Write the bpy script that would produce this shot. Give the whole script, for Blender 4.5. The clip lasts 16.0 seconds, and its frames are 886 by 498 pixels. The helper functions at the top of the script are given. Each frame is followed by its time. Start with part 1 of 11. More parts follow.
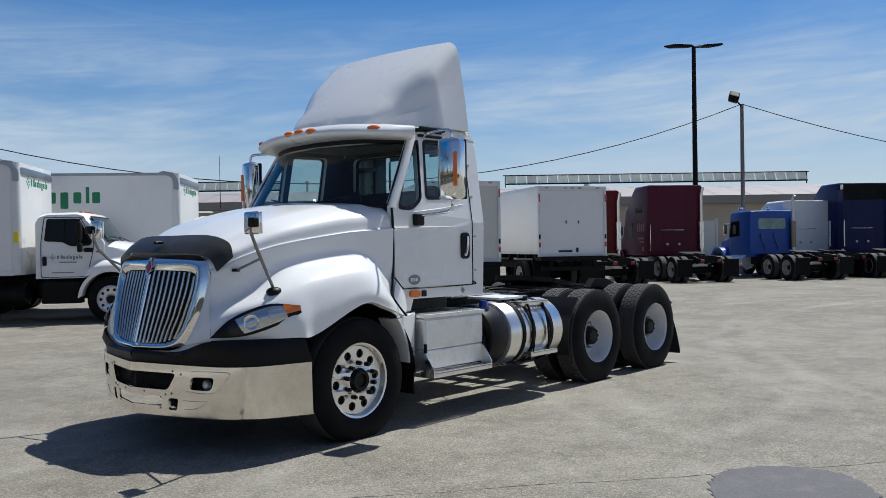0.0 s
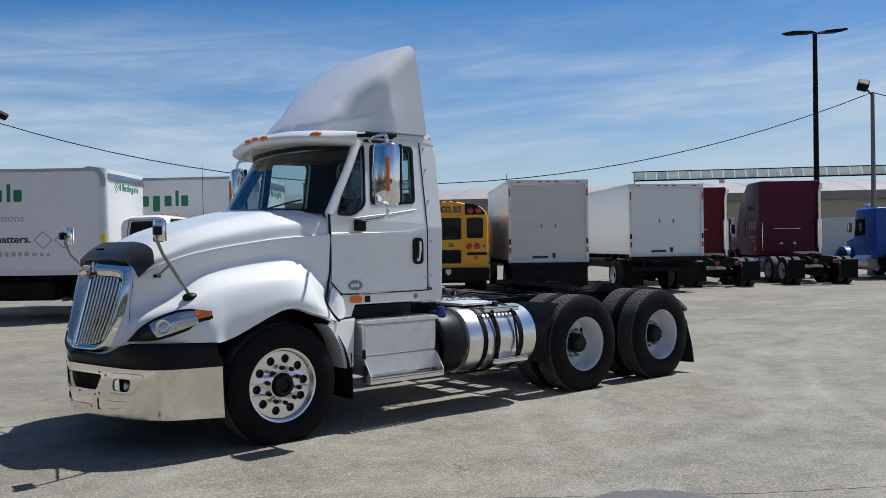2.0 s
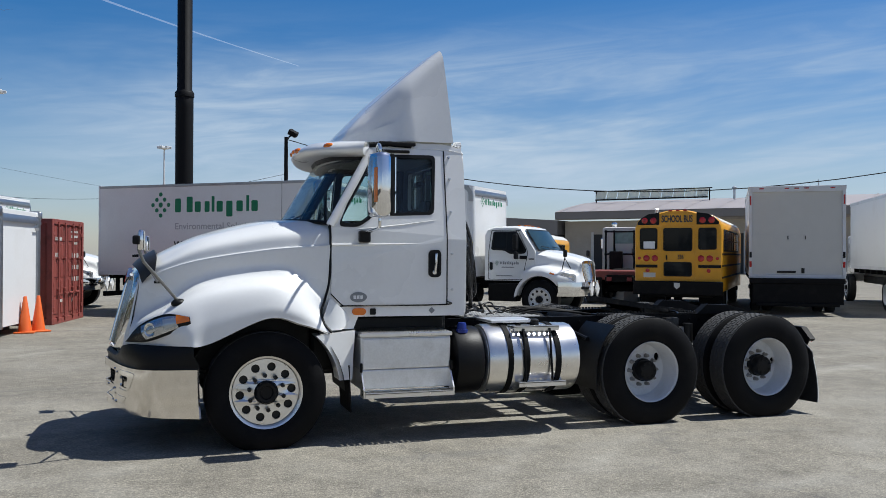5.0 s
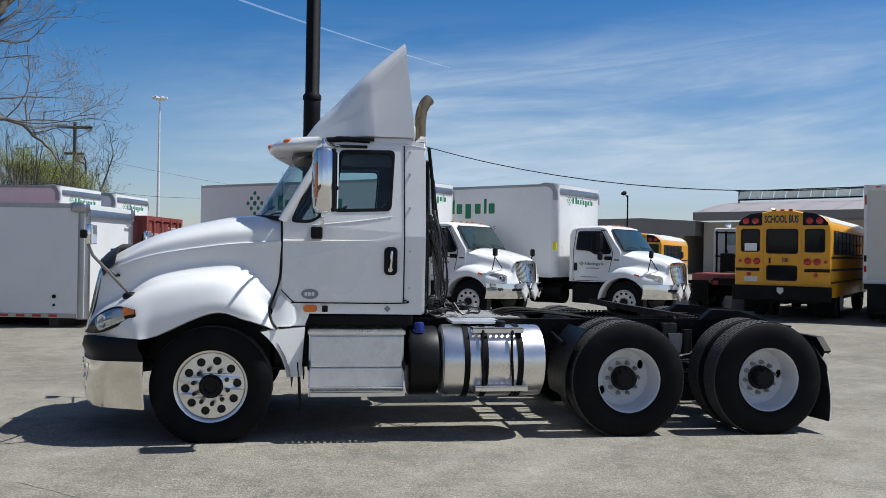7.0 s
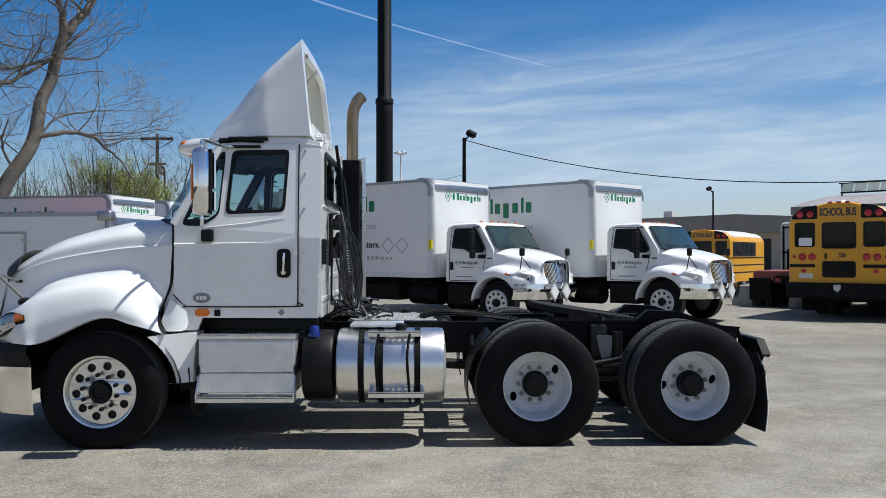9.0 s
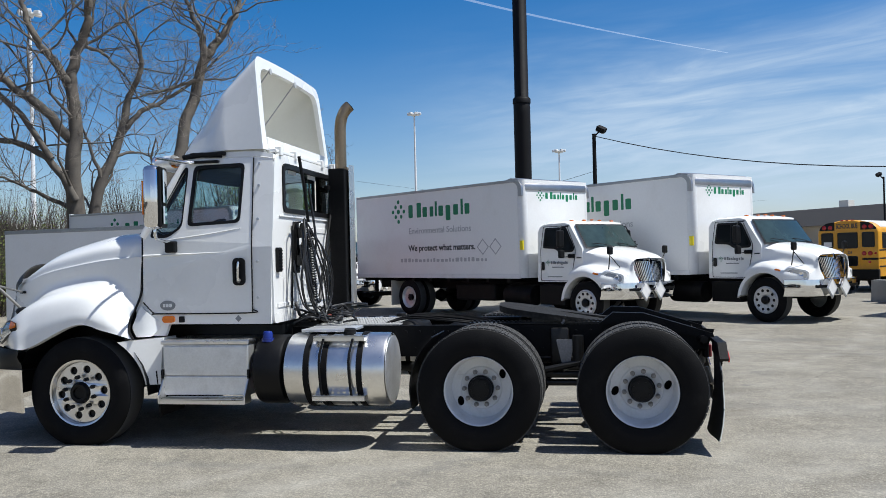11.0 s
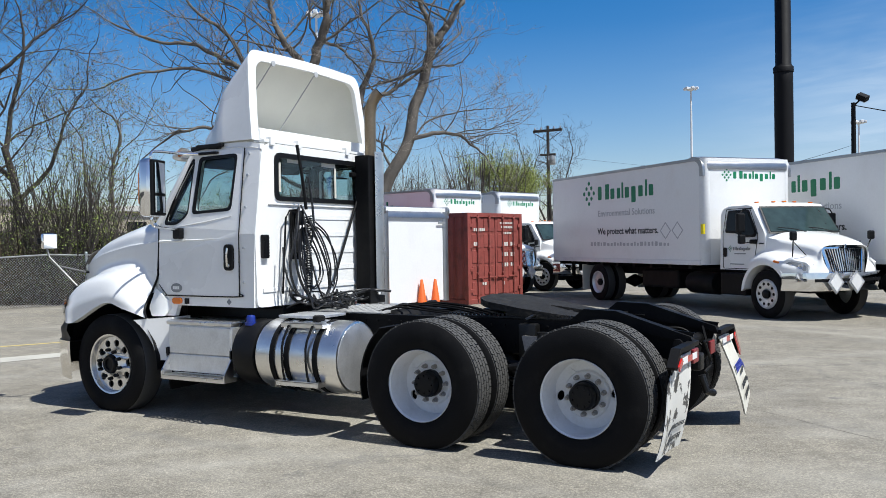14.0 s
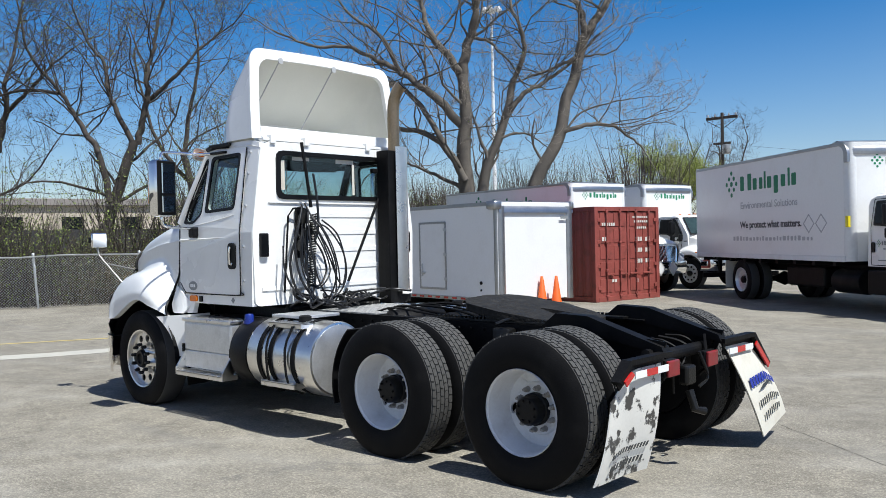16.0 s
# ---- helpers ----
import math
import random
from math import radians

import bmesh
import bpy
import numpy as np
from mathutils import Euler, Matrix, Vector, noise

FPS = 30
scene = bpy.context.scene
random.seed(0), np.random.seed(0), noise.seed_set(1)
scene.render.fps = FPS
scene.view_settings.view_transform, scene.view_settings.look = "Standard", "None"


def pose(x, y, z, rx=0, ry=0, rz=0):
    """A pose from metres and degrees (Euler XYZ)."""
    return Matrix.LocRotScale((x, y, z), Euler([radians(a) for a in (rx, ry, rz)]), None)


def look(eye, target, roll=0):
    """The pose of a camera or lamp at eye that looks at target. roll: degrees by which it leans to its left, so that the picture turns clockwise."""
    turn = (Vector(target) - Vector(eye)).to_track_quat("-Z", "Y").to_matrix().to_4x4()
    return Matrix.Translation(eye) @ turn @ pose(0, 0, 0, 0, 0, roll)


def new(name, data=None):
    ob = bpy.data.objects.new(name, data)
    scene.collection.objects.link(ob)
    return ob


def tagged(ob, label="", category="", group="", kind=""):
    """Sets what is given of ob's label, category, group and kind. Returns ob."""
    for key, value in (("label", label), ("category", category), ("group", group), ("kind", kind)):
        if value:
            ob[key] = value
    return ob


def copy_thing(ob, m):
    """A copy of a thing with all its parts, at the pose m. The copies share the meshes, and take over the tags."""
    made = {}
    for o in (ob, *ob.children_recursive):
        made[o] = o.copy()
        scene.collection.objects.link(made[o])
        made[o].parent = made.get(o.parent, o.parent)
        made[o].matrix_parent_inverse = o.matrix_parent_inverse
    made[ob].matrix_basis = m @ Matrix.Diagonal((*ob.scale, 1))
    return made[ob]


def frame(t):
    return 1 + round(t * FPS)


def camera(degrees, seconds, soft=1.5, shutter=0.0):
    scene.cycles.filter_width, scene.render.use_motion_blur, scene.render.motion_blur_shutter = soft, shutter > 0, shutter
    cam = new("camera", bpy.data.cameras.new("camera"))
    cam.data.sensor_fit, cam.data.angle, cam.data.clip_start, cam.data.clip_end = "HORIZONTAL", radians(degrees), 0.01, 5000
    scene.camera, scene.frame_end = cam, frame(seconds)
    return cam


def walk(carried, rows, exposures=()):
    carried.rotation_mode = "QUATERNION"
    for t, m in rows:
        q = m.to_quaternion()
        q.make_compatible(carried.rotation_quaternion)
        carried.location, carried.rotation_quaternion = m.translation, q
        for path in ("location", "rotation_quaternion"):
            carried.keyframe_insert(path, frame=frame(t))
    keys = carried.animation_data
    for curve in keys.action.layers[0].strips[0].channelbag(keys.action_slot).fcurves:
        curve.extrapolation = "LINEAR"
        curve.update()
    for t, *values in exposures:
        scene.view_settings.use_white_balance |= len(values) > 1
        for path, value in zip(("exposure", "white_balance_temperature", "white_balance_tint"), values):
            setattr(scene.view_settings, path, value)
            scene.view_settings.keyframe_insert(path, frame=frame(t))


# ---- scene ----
cam = camera(54.6, 16.0, soft=0.75)
# seconds, eye x y z, pitch, roll, yaw
ROWS = [
    (0.0, -4.68, -6.314, 1.539, -0.254, 0.819, -48.528),
    (0.5, -4.404, -6.668, 1.565, -0.297, 0.883, -46.319),
    (1.0, -4.031, -6.91, 1.548, -0.217, 1.079, -45.078),
    (1.5, -3.689, -7.192, 1.56, -0.222, 1.161, -41.29),
    (2.0, -3.345, -7.478, 1.585, -0.28, 0.831, -39.004),
    (2.5, -2.928, -7.678, 1.581, -0.135, 0.544, -35.339),
    (3.0, -2.537, -7.91, 1.588, -0.162, 0.48, -30.911),
    (3.5, -2.142, -8.086, 1.593, 0.28, 0.202, -29.123),
    (4.0, -1.698, -8.217, 1.615, 0.369, 0.221, -24.945),
    (6.5, 0.452, -8.624, 1.612, 0.322, -1.017, -10.886),
    (7.0, 0.874, -8.608, 1.611, 0.261, -0.912, -8.206),
    (7.5, 1.313, -8.583, 1.622, 0.097, -0.904, -6.896),
    (8.0, 1.763, -8.489, 1.629, 0.087, -0.623, -5.378),
    (8.5, 2.24, -8.491, 1.616, 0.148, -0.471, -3.839),
    (9.0, 2.681, -8.437, 1.613, 0.312, 0.031, -1.264),
    (11.5, 5.111, -8.221, 1.64, 0.354, 1.504, 14.18),
    (12.0, 5.555, -8.023, 1.643, 0.119, 1.54, 18.186),
    (12.5, 6.021, -7.844, 1.641, -0.264, 1.405, 20.777),
    (13.0, 6.396, -7.606, 1.629, -0.215, 1.154, 24.47),
    (13.5, 6.778, -7.359, 1.648, -0.418, 1.12, 26.78),
    (14.0, 7.179, -7.114, 1.654, -0.526, 0.886, 29.534),
    (14.5, 7.466, -6.777, 1.642, -0.578, 1.044, 32.71),
    (15.0, 7.797, -6.461, 1.634, -0.593, 1.255, 36.355),
    (15.5, 8.137, -6.126, 1.644, -0.589, 1.211, 39.656),
    (16.0, 8.396, -5.73, 1.648, -0.644, 1.209, 42.506),
]
walk(cam, [(t, pose(x, y, z, 90 + pitch, roll, yaw)) for t, x, y, z, pitch, roll, yaw in ROWS],
     [(0.0, 0.16), (4.0, 0.17), (7.0, 0.22), (9.0, 0.29), (12.5, 0.50), (16.0, 0.53)])

# ---- light: high sun from behind the tractor, thin cirrus over blue ----
SUN_ELEV, SUN_AZ = 61.0, 0.0   # azimuth from +x towards +y
wd = bpy.data.worlds.new("sky")
scene.world = wd
wd.use_nodes = True
wt = wd.node_tree
wt.nodes.clear()
w_out = wt.nodes.new("ShaderNodeOutputWorld")
w_bg = wt.nodes.new("ShaderNodeBackground")
w_sky = wt.nodes.new("ShaderNodeTexSky")
w_sky.sky_type, w_sky.sun_disc = "NISHITA", False
w_sky.sun_elevation, w_sky.sun_rotation = radians(SUN_ELEV), radians(90 - SUN_AZ)
w_sky.air_density, w_sky.dust_density, w_sky.ozone_density = 1.0, 0.4, 2.5
w_bg.inputs["Strength"].default_value = 0.076
w_tc = wt.nodes.new("ShaderNodeTexCoord")
w_sep = wt.nodes.new("ShaderNodeSeparateXYZ")
wt.links.new(w_tc.outputs["Generated"], w_sep.inputs[0])
# cirrus low in the sky, from ahead round to the right: long streaks in azimuth and height
def w_math(op, a, b=None, c=None, clamp=False):
    n = wt.nodes.new("ShaderNodeMath"); n.operation = op; n.use_clamp = clamp
    for k, v in enumerate((a, b, c)):
        if v is None:
            continue
        if isinstance(v, (int, float)):
            n.inputs[k].default_value = v
        else:
            wt.links.new(v, n.inputs[k])
    return n.outputs[0]
def w_step(src, a, b):
    n = wt.nodes.new("ShaderNodeMapRange"); n.interpolation_type = "SMOOTHSTEP"
    n.inputs["From Min"].default_value, n.inputs["From Max"].default_value = a, b
    wt.links.new(src, n.inputs["Value"])
    return n.outputs[0]
w_az = w_math("ARCTAN2", w_sep.outputs["X"], w_sep.outputs["Y"])
w_el = w_sep.outputs["Z"]
def w_streaks(scale, su, sv, skew, detail, distortion, seed):
    c = wt.nodes.new("ShaderNodeCombineXYZ")
    wt.links.new(w_math("MULTIPLY", w_az, su), c.inputs[0])
    wt.links.new(w_math("MULTIPLY_ADD", w_az, skew, w_math("MULTIPLY", w_el, sv)), c.inputs[1])
    c.inputs[2].default_value = seed
    n = wt.nodes.new("ShaderNodeTexNoise")
    n.inputs["Scale"].default_value, n.inputs["Detail"].default_value, n.inputs["Roughness"].default_value = scale, detail, 0.6
    n.inputs["Distortion"].default_value = distortion
    wt.links.new(c.outputs[0], n.inputs["Vector"])
    return n.outputs["Fac"]
w_veil = w_step(w_streaks(1.0, 2.0, 11.0, -0.6, 5, 0.5, 3.1), 0.30, 0.60)
w_hair = w_step(w_streaks(1.0, 5.0, 40.0, -3.0, 8, 1.2, 7.7), 0.30, 0.75)
w_where = w_math("MULTIPLY", w_step(w_az, -0.30, 0.14), w_math("MULTIPLY", w_step(w_el, 0.01, 0.10), w_step(w_el, 0.29, 0.15)))
w_cloud = w_math("MULTIPLY", w_math("MULTIPLY", w_veil, w_math("MULTIPLY_ADD", w_hair, 0.62, 0.42)), w_where)
# a hazy band low in the sky
w_rh = wt.nodes.new("ShaderNodeValToRGB")
w_rh.color_ramp.elements[0].position, w_rh.color_ramp.elements[1].position = 0.0, 0.24
w_rh.color_ramp.elements[0].color, w_rh.color_ramp.elements[1].color = (0.36, 0.36, 0.36, 1), (0, 0, 0, 1)
wt.links.new(w_sep.outputs["Z"], w_rh.inputs[0])
w_mx = wt.nodes.new("ShaderNodeMath"); w_mx.operation = "MULTIPLY_ADD"; w_mx.use_clamp = True
w_mx.inputs[1].default_value = 0.9
w_front = w_step(w_az, -0.55, 0.2)
w_haze = w_math("MULTIPLY", w_rh.outputs[0], w_math("MULTIPLY_ADD", w_front, 0.5, 0.5))
wt.links.new(w_cloud, w_mx.inputs[0]); wt.links.new(w_haze, w_mx.inputs[2])
w_mix = wt.nodes.new("ShaderNodeMix"); w_mix.data_type = "RGBA"
w_mix.inputs[7].default_value = (5.5, 6.9, 8.5, 1)
w_hs = wt.nodes.new("ShaderNodeHueSaturation")
w_sat = w_math("MULTIPLY_ADD", w_front, -0.06, 1.51)
w_away = w_math("MAXIMUM", w_step(w_az, -1.15, -1.6), w_step(w_az, 1.75, 2.3))
w_calm = w_math("MAXIMUM", w_step(w_el, 0.36, 0.75), w_away)
wt.links.new(w_math("MULTIPLY_ADD", w_calm, -0.48, w_sat), w_hs.inputs["Saturation"])
wt.links.new(w_sky.outputs[0], w_hs.inputs["Color"])
w_tint = wt.nodes.new("ShaderNodeMix"); w_tint.data_type = "RGBA"; w_tint.blend_type = "MULTIPLY"
w_tint.inputs[0].default_value = 1.0
w_tint.inputs[7].default_value = (1.0, 0.965, 1.07, 1)
wt.links.new(w_hs.outputs[0], w_tint.inputs[6])
wt.links.new(w_mx.outputs[0], w_mix.inputs[0]); wt.links.new(w_tint.outputs[2], w_mix.inputs[6])
wt.links.new(w_mix.outputs[2], w_bg.inputs["Color"]); wt.links.new(w_bg.outputs[0], w_out.inputs["Surface"])

sun_data = bpy.data.lights.new("sun", "SUN")
sun_data.energy, sun_data.angle, sun_data.color = 4.9, radians(0.53), (0.945, 0.955, 0.925)
sun = new("sun", sun_data)
sun.matrix_world = look((30 * math.cos(radians(SUN_ELEV)) * math.cos(radians(SUN_AZ)), 30 * math.cos(radians(SUN_ELEV)) * math.sin(radians(SUN_AZ)), 30 * math.sin(radians(SUN_ELEV))), (0, 0, 0))


# ---- materials ----
def nodes_of(name):
    m = bpy.data.materials.new(name)
    m.use_nodes = True
    t = m.node_tree
    return m, t, t.nodes["Principled BSDF"]


def surf(name, color, rough=0.5, metal=0.0, var=0.12, scale=3.0, fine=60.0, bump=0.0, coat=0.0, dirt=None, dirt_amt=0.5, dirt_scale=2.0, per_object=0.0, spec=0.5, edge=(0.5, 0.72)):
    """A surface with variation at two scales, optional fine relief, clear coat and blotches of dirt."""
    m, t, p = nodes_of(name)
    tc = t.nodes.new("ShaderNodeTexCoord")
    n1 = t.nodes.new("ShaderNodeTexNoise"); n1.inputs["Scale"].default_value = scale; n1.inputs["Detail"].default_value = 5
    n2 = t.nodes.new("ShaderNodeTexNoise"); n2.inputs["Scale"].default_value = fine; n2.inputs["Detail"].default_value = 3
    for n in (n1, n2):
        t.links.new(tc.outputs["Object"], n.inputs["Vector"])
    add = t.nodes.new("ShaderNodeMath"); add.operation = "ADD"
    t.links.new(n1.outputs["Fac"], add.inputs[0]); t.links.new(n2.outputs["Fac"], add.inputs[1])
    rng = t.nodes.new("ShaderNodeMapRange")
    rng.inputs["From Min"].default_value, rng.inputs["From Max"].default_value = 0.6, 1.4
    rng.inputs["To Min"].default_value, rng.inputs["To Max"].default_value = 1 - var, 1 + var
    t.links.new(add.outputs[0], rng.inputs["Value"])
    mul = t.nodes.new("ShaderNodeMix"); mul.data_type = "RGBA"; mul.blend_type = "MULTIPLY"
    mul.inputs[0].default_value = 1.0
    mul.inputs[6].default_value = (*color, 1)
    t.links.new(rng.outputs[0], mul.inputs[7])
    last = mul.outputs[2]
    if dirt:
        n3 = t.nodes.new("ShaderNodeTexNoise"); n3.inputs["Scale"].default_value = dirt_scale; n3.inputs["Detail"].default_value = 8
        n3.inputs["Roughness"].default_value = 0.65
        t.links.new(tc.outputs["Object"], n3.inputs["Vector"])
        r3 = t.nodes.new("ShaderNodeValToRGB")
        r3.color_ramp.elements[0].position, r3.color_ramp.elements[1].position = edge
        r3.color_ramp.elements[1].color = (dirt_amt, dirt_amt, dirt_amt, 1)
        t.links.new(n3.outputs["Fac"], r3.inputs[0])
        mix = t.nodes.new("ShaderNodeMix"); mix.data_type = "RGBA"
        mix.inputs[7].default_value = (*dirt, 1)
        t.links.new(r3.outputs[0], mix.inputs[0]); t.links.new(last, mix.inputs[6])
        last = mix.outputs[2]
    if per_object:
        oi = t.nodes.new("ShaderNodeObjectInfo")
        hs = t.nodes.new("ShaderNodeHueSaturation")
        r4 = t.nodes.new("ShaderNodeMapRange")
        r4.inputs["To Min"].default_value, r4.inputs["To Max"].default_value = 1 - per_object, 1 + per_object
        t.links.new(oi.outputs["Random"], r4.inputs["Value"]); t.links.new(r4.outputs[0], hs.inputs["Value"])
        t.links.new(last, hs.inputs["Color"])
        last = hs.outputs[0]
    t.links.new(last, p.inputs["Base Color"])
    rr = t.nodes.new("ShaderNodeMapRange")
    rr.inputs["To Min"].default_value, rr.inputs["To Max"].default_value = max(0.02, rough * 0.8), min(1, rough * 1.2)
    t.links.new(n1.outputs["Fac"], rr.inputs["Value"]); t.links.new(rr.outputs[0], p.inputs["Roughness"])
    p.inputs["Metallic"].default_value, p.inputs["Coat Weight"].default_value = metal, coat
    p.inputs["Coat Roughness"].default_value = 0.06
    p.inputs["Specular IOR Level"].default_value = spec
    if bump:
        b = t.nodes.new("ShaderNodeBump"); b.inputs["Strength"].default_value = bump; b.inputs["Distance"].default_value = 0.01
        t.links.new(n2.outputs["Fac"], b.inputs["Height"]); t.links.new(b.outputs[0], p.inputs["Normal"])
    return m


def pane_glass(name, tint, edge=0.75):
    """A clear pane: looks through, with gloss that grows towards grazing angles."""
    m, t, p = nodes_of(name)
    t.nodes.remove(p)
    o = t.nodes["Material Output"]
    lw = t.nodes.new("ShaderNodeLayerWeight"); lw.inputs["Blend"].default_value = 0.5
    pw = t.nodes.new("ShaderNodeMath"); pw.operation = "POWER"; pw.inputs[1].default_value = 3.5
    sc_ = t.nodes.new("ShaderNodeMath"); sc_.operation = "MULTIPLY_ADD"; sc_.inputs[1].default_value = edge; sc_.inputs[2].default_value = 0.035
    t.links.new(lw.outputs["Facing"], pw.inputs[0]); t.links.new(pw.outputs[0], sc_.inputs[0])
    tr = t.nodes.new("ShaderNodeBsdfTransparent"); tr.inputs["Color"].default_value = (*tint, 1)
    gl = t.nodes.new("ShaderNodeBsdfGlossy"); gl.inputs["Roughness"].default_value = 0.02
    mx = t.nodes.new("ShaderNodeMixShader")
    t.links.new(sc_.outputs[0], mx.inputs[0]); t.links.new(tr.outputs[0], mx.inputs[1]); t.links.new(gl.outputs[0], mx.inputs[2])
    t.links.new(mx.outputs[0], o.inputs["Surface"])
    return m


WHITE = surf("white_truck_paint", (0.80, 0.80, 0.785), 0.28, var=0.02, scale=1.2, fine=30, coat=0.6, dirt=(0.62, 0.60, 0.56), dirt_amt=0.18, dirt_scale=3)
FAIR_IN = surf("raw_fibreglass", (0.62, 0.62, 0.57), 0.6, var=0.05, scale=4, fine=80, bump=0.1)
BOXWHITE = surf("white_box_panel", (0.74, 0.742, 0.74), 0.30, var=0.03, scale=0.8, fine=20, dirt=(0.55, 0.52, 0.47), dirt_amt=0.22, dirt_scale=1.2)
OLDWHITE = surf("weathered_white_panel", (0.68, 0.69, 0.70), 0.5, var=0.05, scale=0.8, fine=20, dirt=(0.36, 0.33, 0.29), dirt_amt=0.35, dirt_scale=1.6)
CHROME = surf("chrome", (0.83, 0.83, 0.83), 0.05, 1.0, var=0.02)
ALU = surf("polished_aluminium", (0.80, 0.79, 0.77), 0.29, 1.0, var=0.07, scale=6, fine=40, dirt=(0.45, 0.44, 0.42), dirt_amt=0.25, dirt_scale=5)
BRUSH = surf("dull_aluminium", (0.74, 0.745, 0.75), 0.46, 0.9, var=0.08, scale=5, fine=60, bump=0.08, dirt=(0.36, 0.35, 0.33), dirt_amt=0.35, dirt_scale=4)
BUMPER = surf("bright_bumper", (0.80, 0.77, 0.72), 0.12, 1.0, var=0.04, scale=3, fine=20, dirt=(0.5, 0.45, 0.38), dirt_amt=0.2, dirt_scale=4)
BLACKP = surf("black_plastic", (0.005, 0.005, 0.0055), 0.45, var=0.2, scale=8, bump=0.1, spec=0.22)
BLACKF = surf("black_frame_paint", (0.0045, 0.0045, 0.005), 0.55, var=0.25, scale=4, fine=40, bump=0.2, spec=0.14, dirt=(0.02, 0.018, 0.016), dirt_amt=0.5, dirt_scale=3)
GREASE = surf("greasy_steel", (0.005, 0.0048, 0.0045), 0.42, 0.2, var=0.3, scale=9, fine=70, bump=0.3)
DECK = surf("dull_tread_plate", (0.30, 0.30, 0.295), 0.6, 0.3, var=0.15, scale=6, fine=60, bump=0.1, dirt=(0.12, 0.115, 0.11), dirt_amt=0.7, dirt_scale=5)
RUBBER = surf("tyre_rubber", (0.005, 0.005, 0.0055), 0.65, var=0.2, scale=6, fine=90, bump=0.15, spec=0.12, dirt=(0.022, 0.021, 0.02), dirt_amt=0.35, dirt_scale=4)
TREAD = surf("tread_rubber", (0.05, 0.049, 0.047), 0.85, var=0.2, scale=10, fine=90, bump=0.2)
HOSE = surf("hose_rubber", (0.008, 0.008, 0.009), 0.4, var=0.2)
STEELW = surf("white_steel_wheel", (0.70, 0.71, 0.72), 0.4, var=0.05, scale=5, dirt=(0.33, 0.31, 0.28), dirt_amt=0.3, dirt_scale=6)
GLASS = pane_glass("window_glass", (0.80, 0.88, 0.88))
WSGLASS = pane_glass("windscreen_glass", (0.68, 0.77, 0.77))
MIRROR = surf("mirror_glass", (0.85, 0.87, 0.88), 0.02, 1.0, var=0.0)
AMBER = surf("amber_lens", (0.75, 0.17, 0.008), 0.15, var=0.08, coat=0.5)
REDL = surf("red_lens", (0.45, 0.012, 0.012), 0.18, var=0.08, coat=0.5)
BOWL = surf("lamp_bowl", (0.62, 0.63, 0.65), 0.2, 0.9, var=0.2, scale=14)
CLEARL = surf("clear_lens", (0.55, 0.58, 0.60), 0.08, 0.6, var=0.1, scale=12)
STAYM = surf("dull_stainless_tube", (0.24, 0.235, 0.22), 0.35, 0.6, var=0.12, scale=6)
CAPALU = surf("grey_cap_aluminium", (0.40, 0.405, 0.415), 0.36, 0.95, var=0.12, scale=4, fine=40, bump=0.05)
BARCH = surf("grille_chrome", (0.50, 0.495, 0.485), 0.17, 1.0, var=0.1, scale=8)
LENS = pane_glass("headlight_lens", (0.90, 0.92, 0.94), 0.5)
REDD = surf("dusty_red_lens", (0.20, 0.015, 0.018), 0.4, var=0.2, scale=8, dirt=(0.09, 0.05, 0.045), dirt_amt=0.6, dirt_scale=9)
GREASED = surf("greased_plate", (0.020, 0.019, 0.018), 0.7, 0.0, var=0.5, scale=14, fine=30, bump=1.0, spec=0.12, dirt=(0.045, 0.043, 0.04), dirt_amt=0.7, dirt_scale=10)
INTER = surf("cab_interior", (0.013, 0.013, 0.015), 0.7, var=0.2)
INTERG = surf("grey_cab_trim", (0.05, 0.05, 0.053), 0.7, var=0.15)
STACKM = surf("heat_stained_steel", (0.259, 0.202, 0.137), 0.38, 0.8, var=0.2, scale=5, dirt=(0.22, 0.15, 0.09), dirt_amt=0.6, dirt_scale=4)
BLUEC = surf("blue_plastic", (0.008, 0.025, 0.20), 0.35, var=0.1)
GREEN = surf("green_print", (0.0, 0.17, 0.075), 0.5, var=0.04)
LGREYP = surf("pale_grey_print", (0.40, 0.41, 0.42), 0.5, var=0.04)
GREYP = surf("grey_print", (0.22, 0.23, 0.24), 0.5, var=0.04)
DARKP = surf("dark_print", (0.03, 0.035, 0.04), 0.5, var=0.04)
BLUEP = surf("blue_print", (0.015, 0.03, 0.25), 0.5, var=0.04)
YELL = surf("yellow_decal", (0.75, 0.62, 0.01), 0.5, var=0.04)
FLAP = surf("scuffed_white_flap", (0.62, 0.61, 0.57), 0.55, var=0.06, scale=4, dirt=(0.022, 0.02, 0.019), dirt_amt=0.95, dirt_scale=7.5, edge=(0.54, 0.58))
FLAPDIRT = surf("dirty_flap_rubber", (0.045, 0.043, 0.04), 0.8, var=0.3, scale=5, fine=50, dirt=(0.12, 0.11, 0.10), dirt_amt=0.5, dirt_scale=5)
FLAPC = surf("white_flap", (0.58, 0.56, 0.49), 0.55, var=0.05, scale=4, dirt=(0.35, 0.27, 0.18), dirt_amt=0.4, dirt_scale=4)
SMOKE = surf("smoked_acrylic", (0.026, 0.024, 0.023), 0.42, var=0.25, scale=4, spec=0.4, dirt=(0.10, 0.09, 0.08), dirt_amt=0.3, dirt_scale=6)
BUSY = surf("school_bus_yellow", (0.72, 0.33, 0.010), 0.4, var=0.04, coat=0.2, dirt=(0.4, 0.2, 0.02), dirt_amt=0.25)
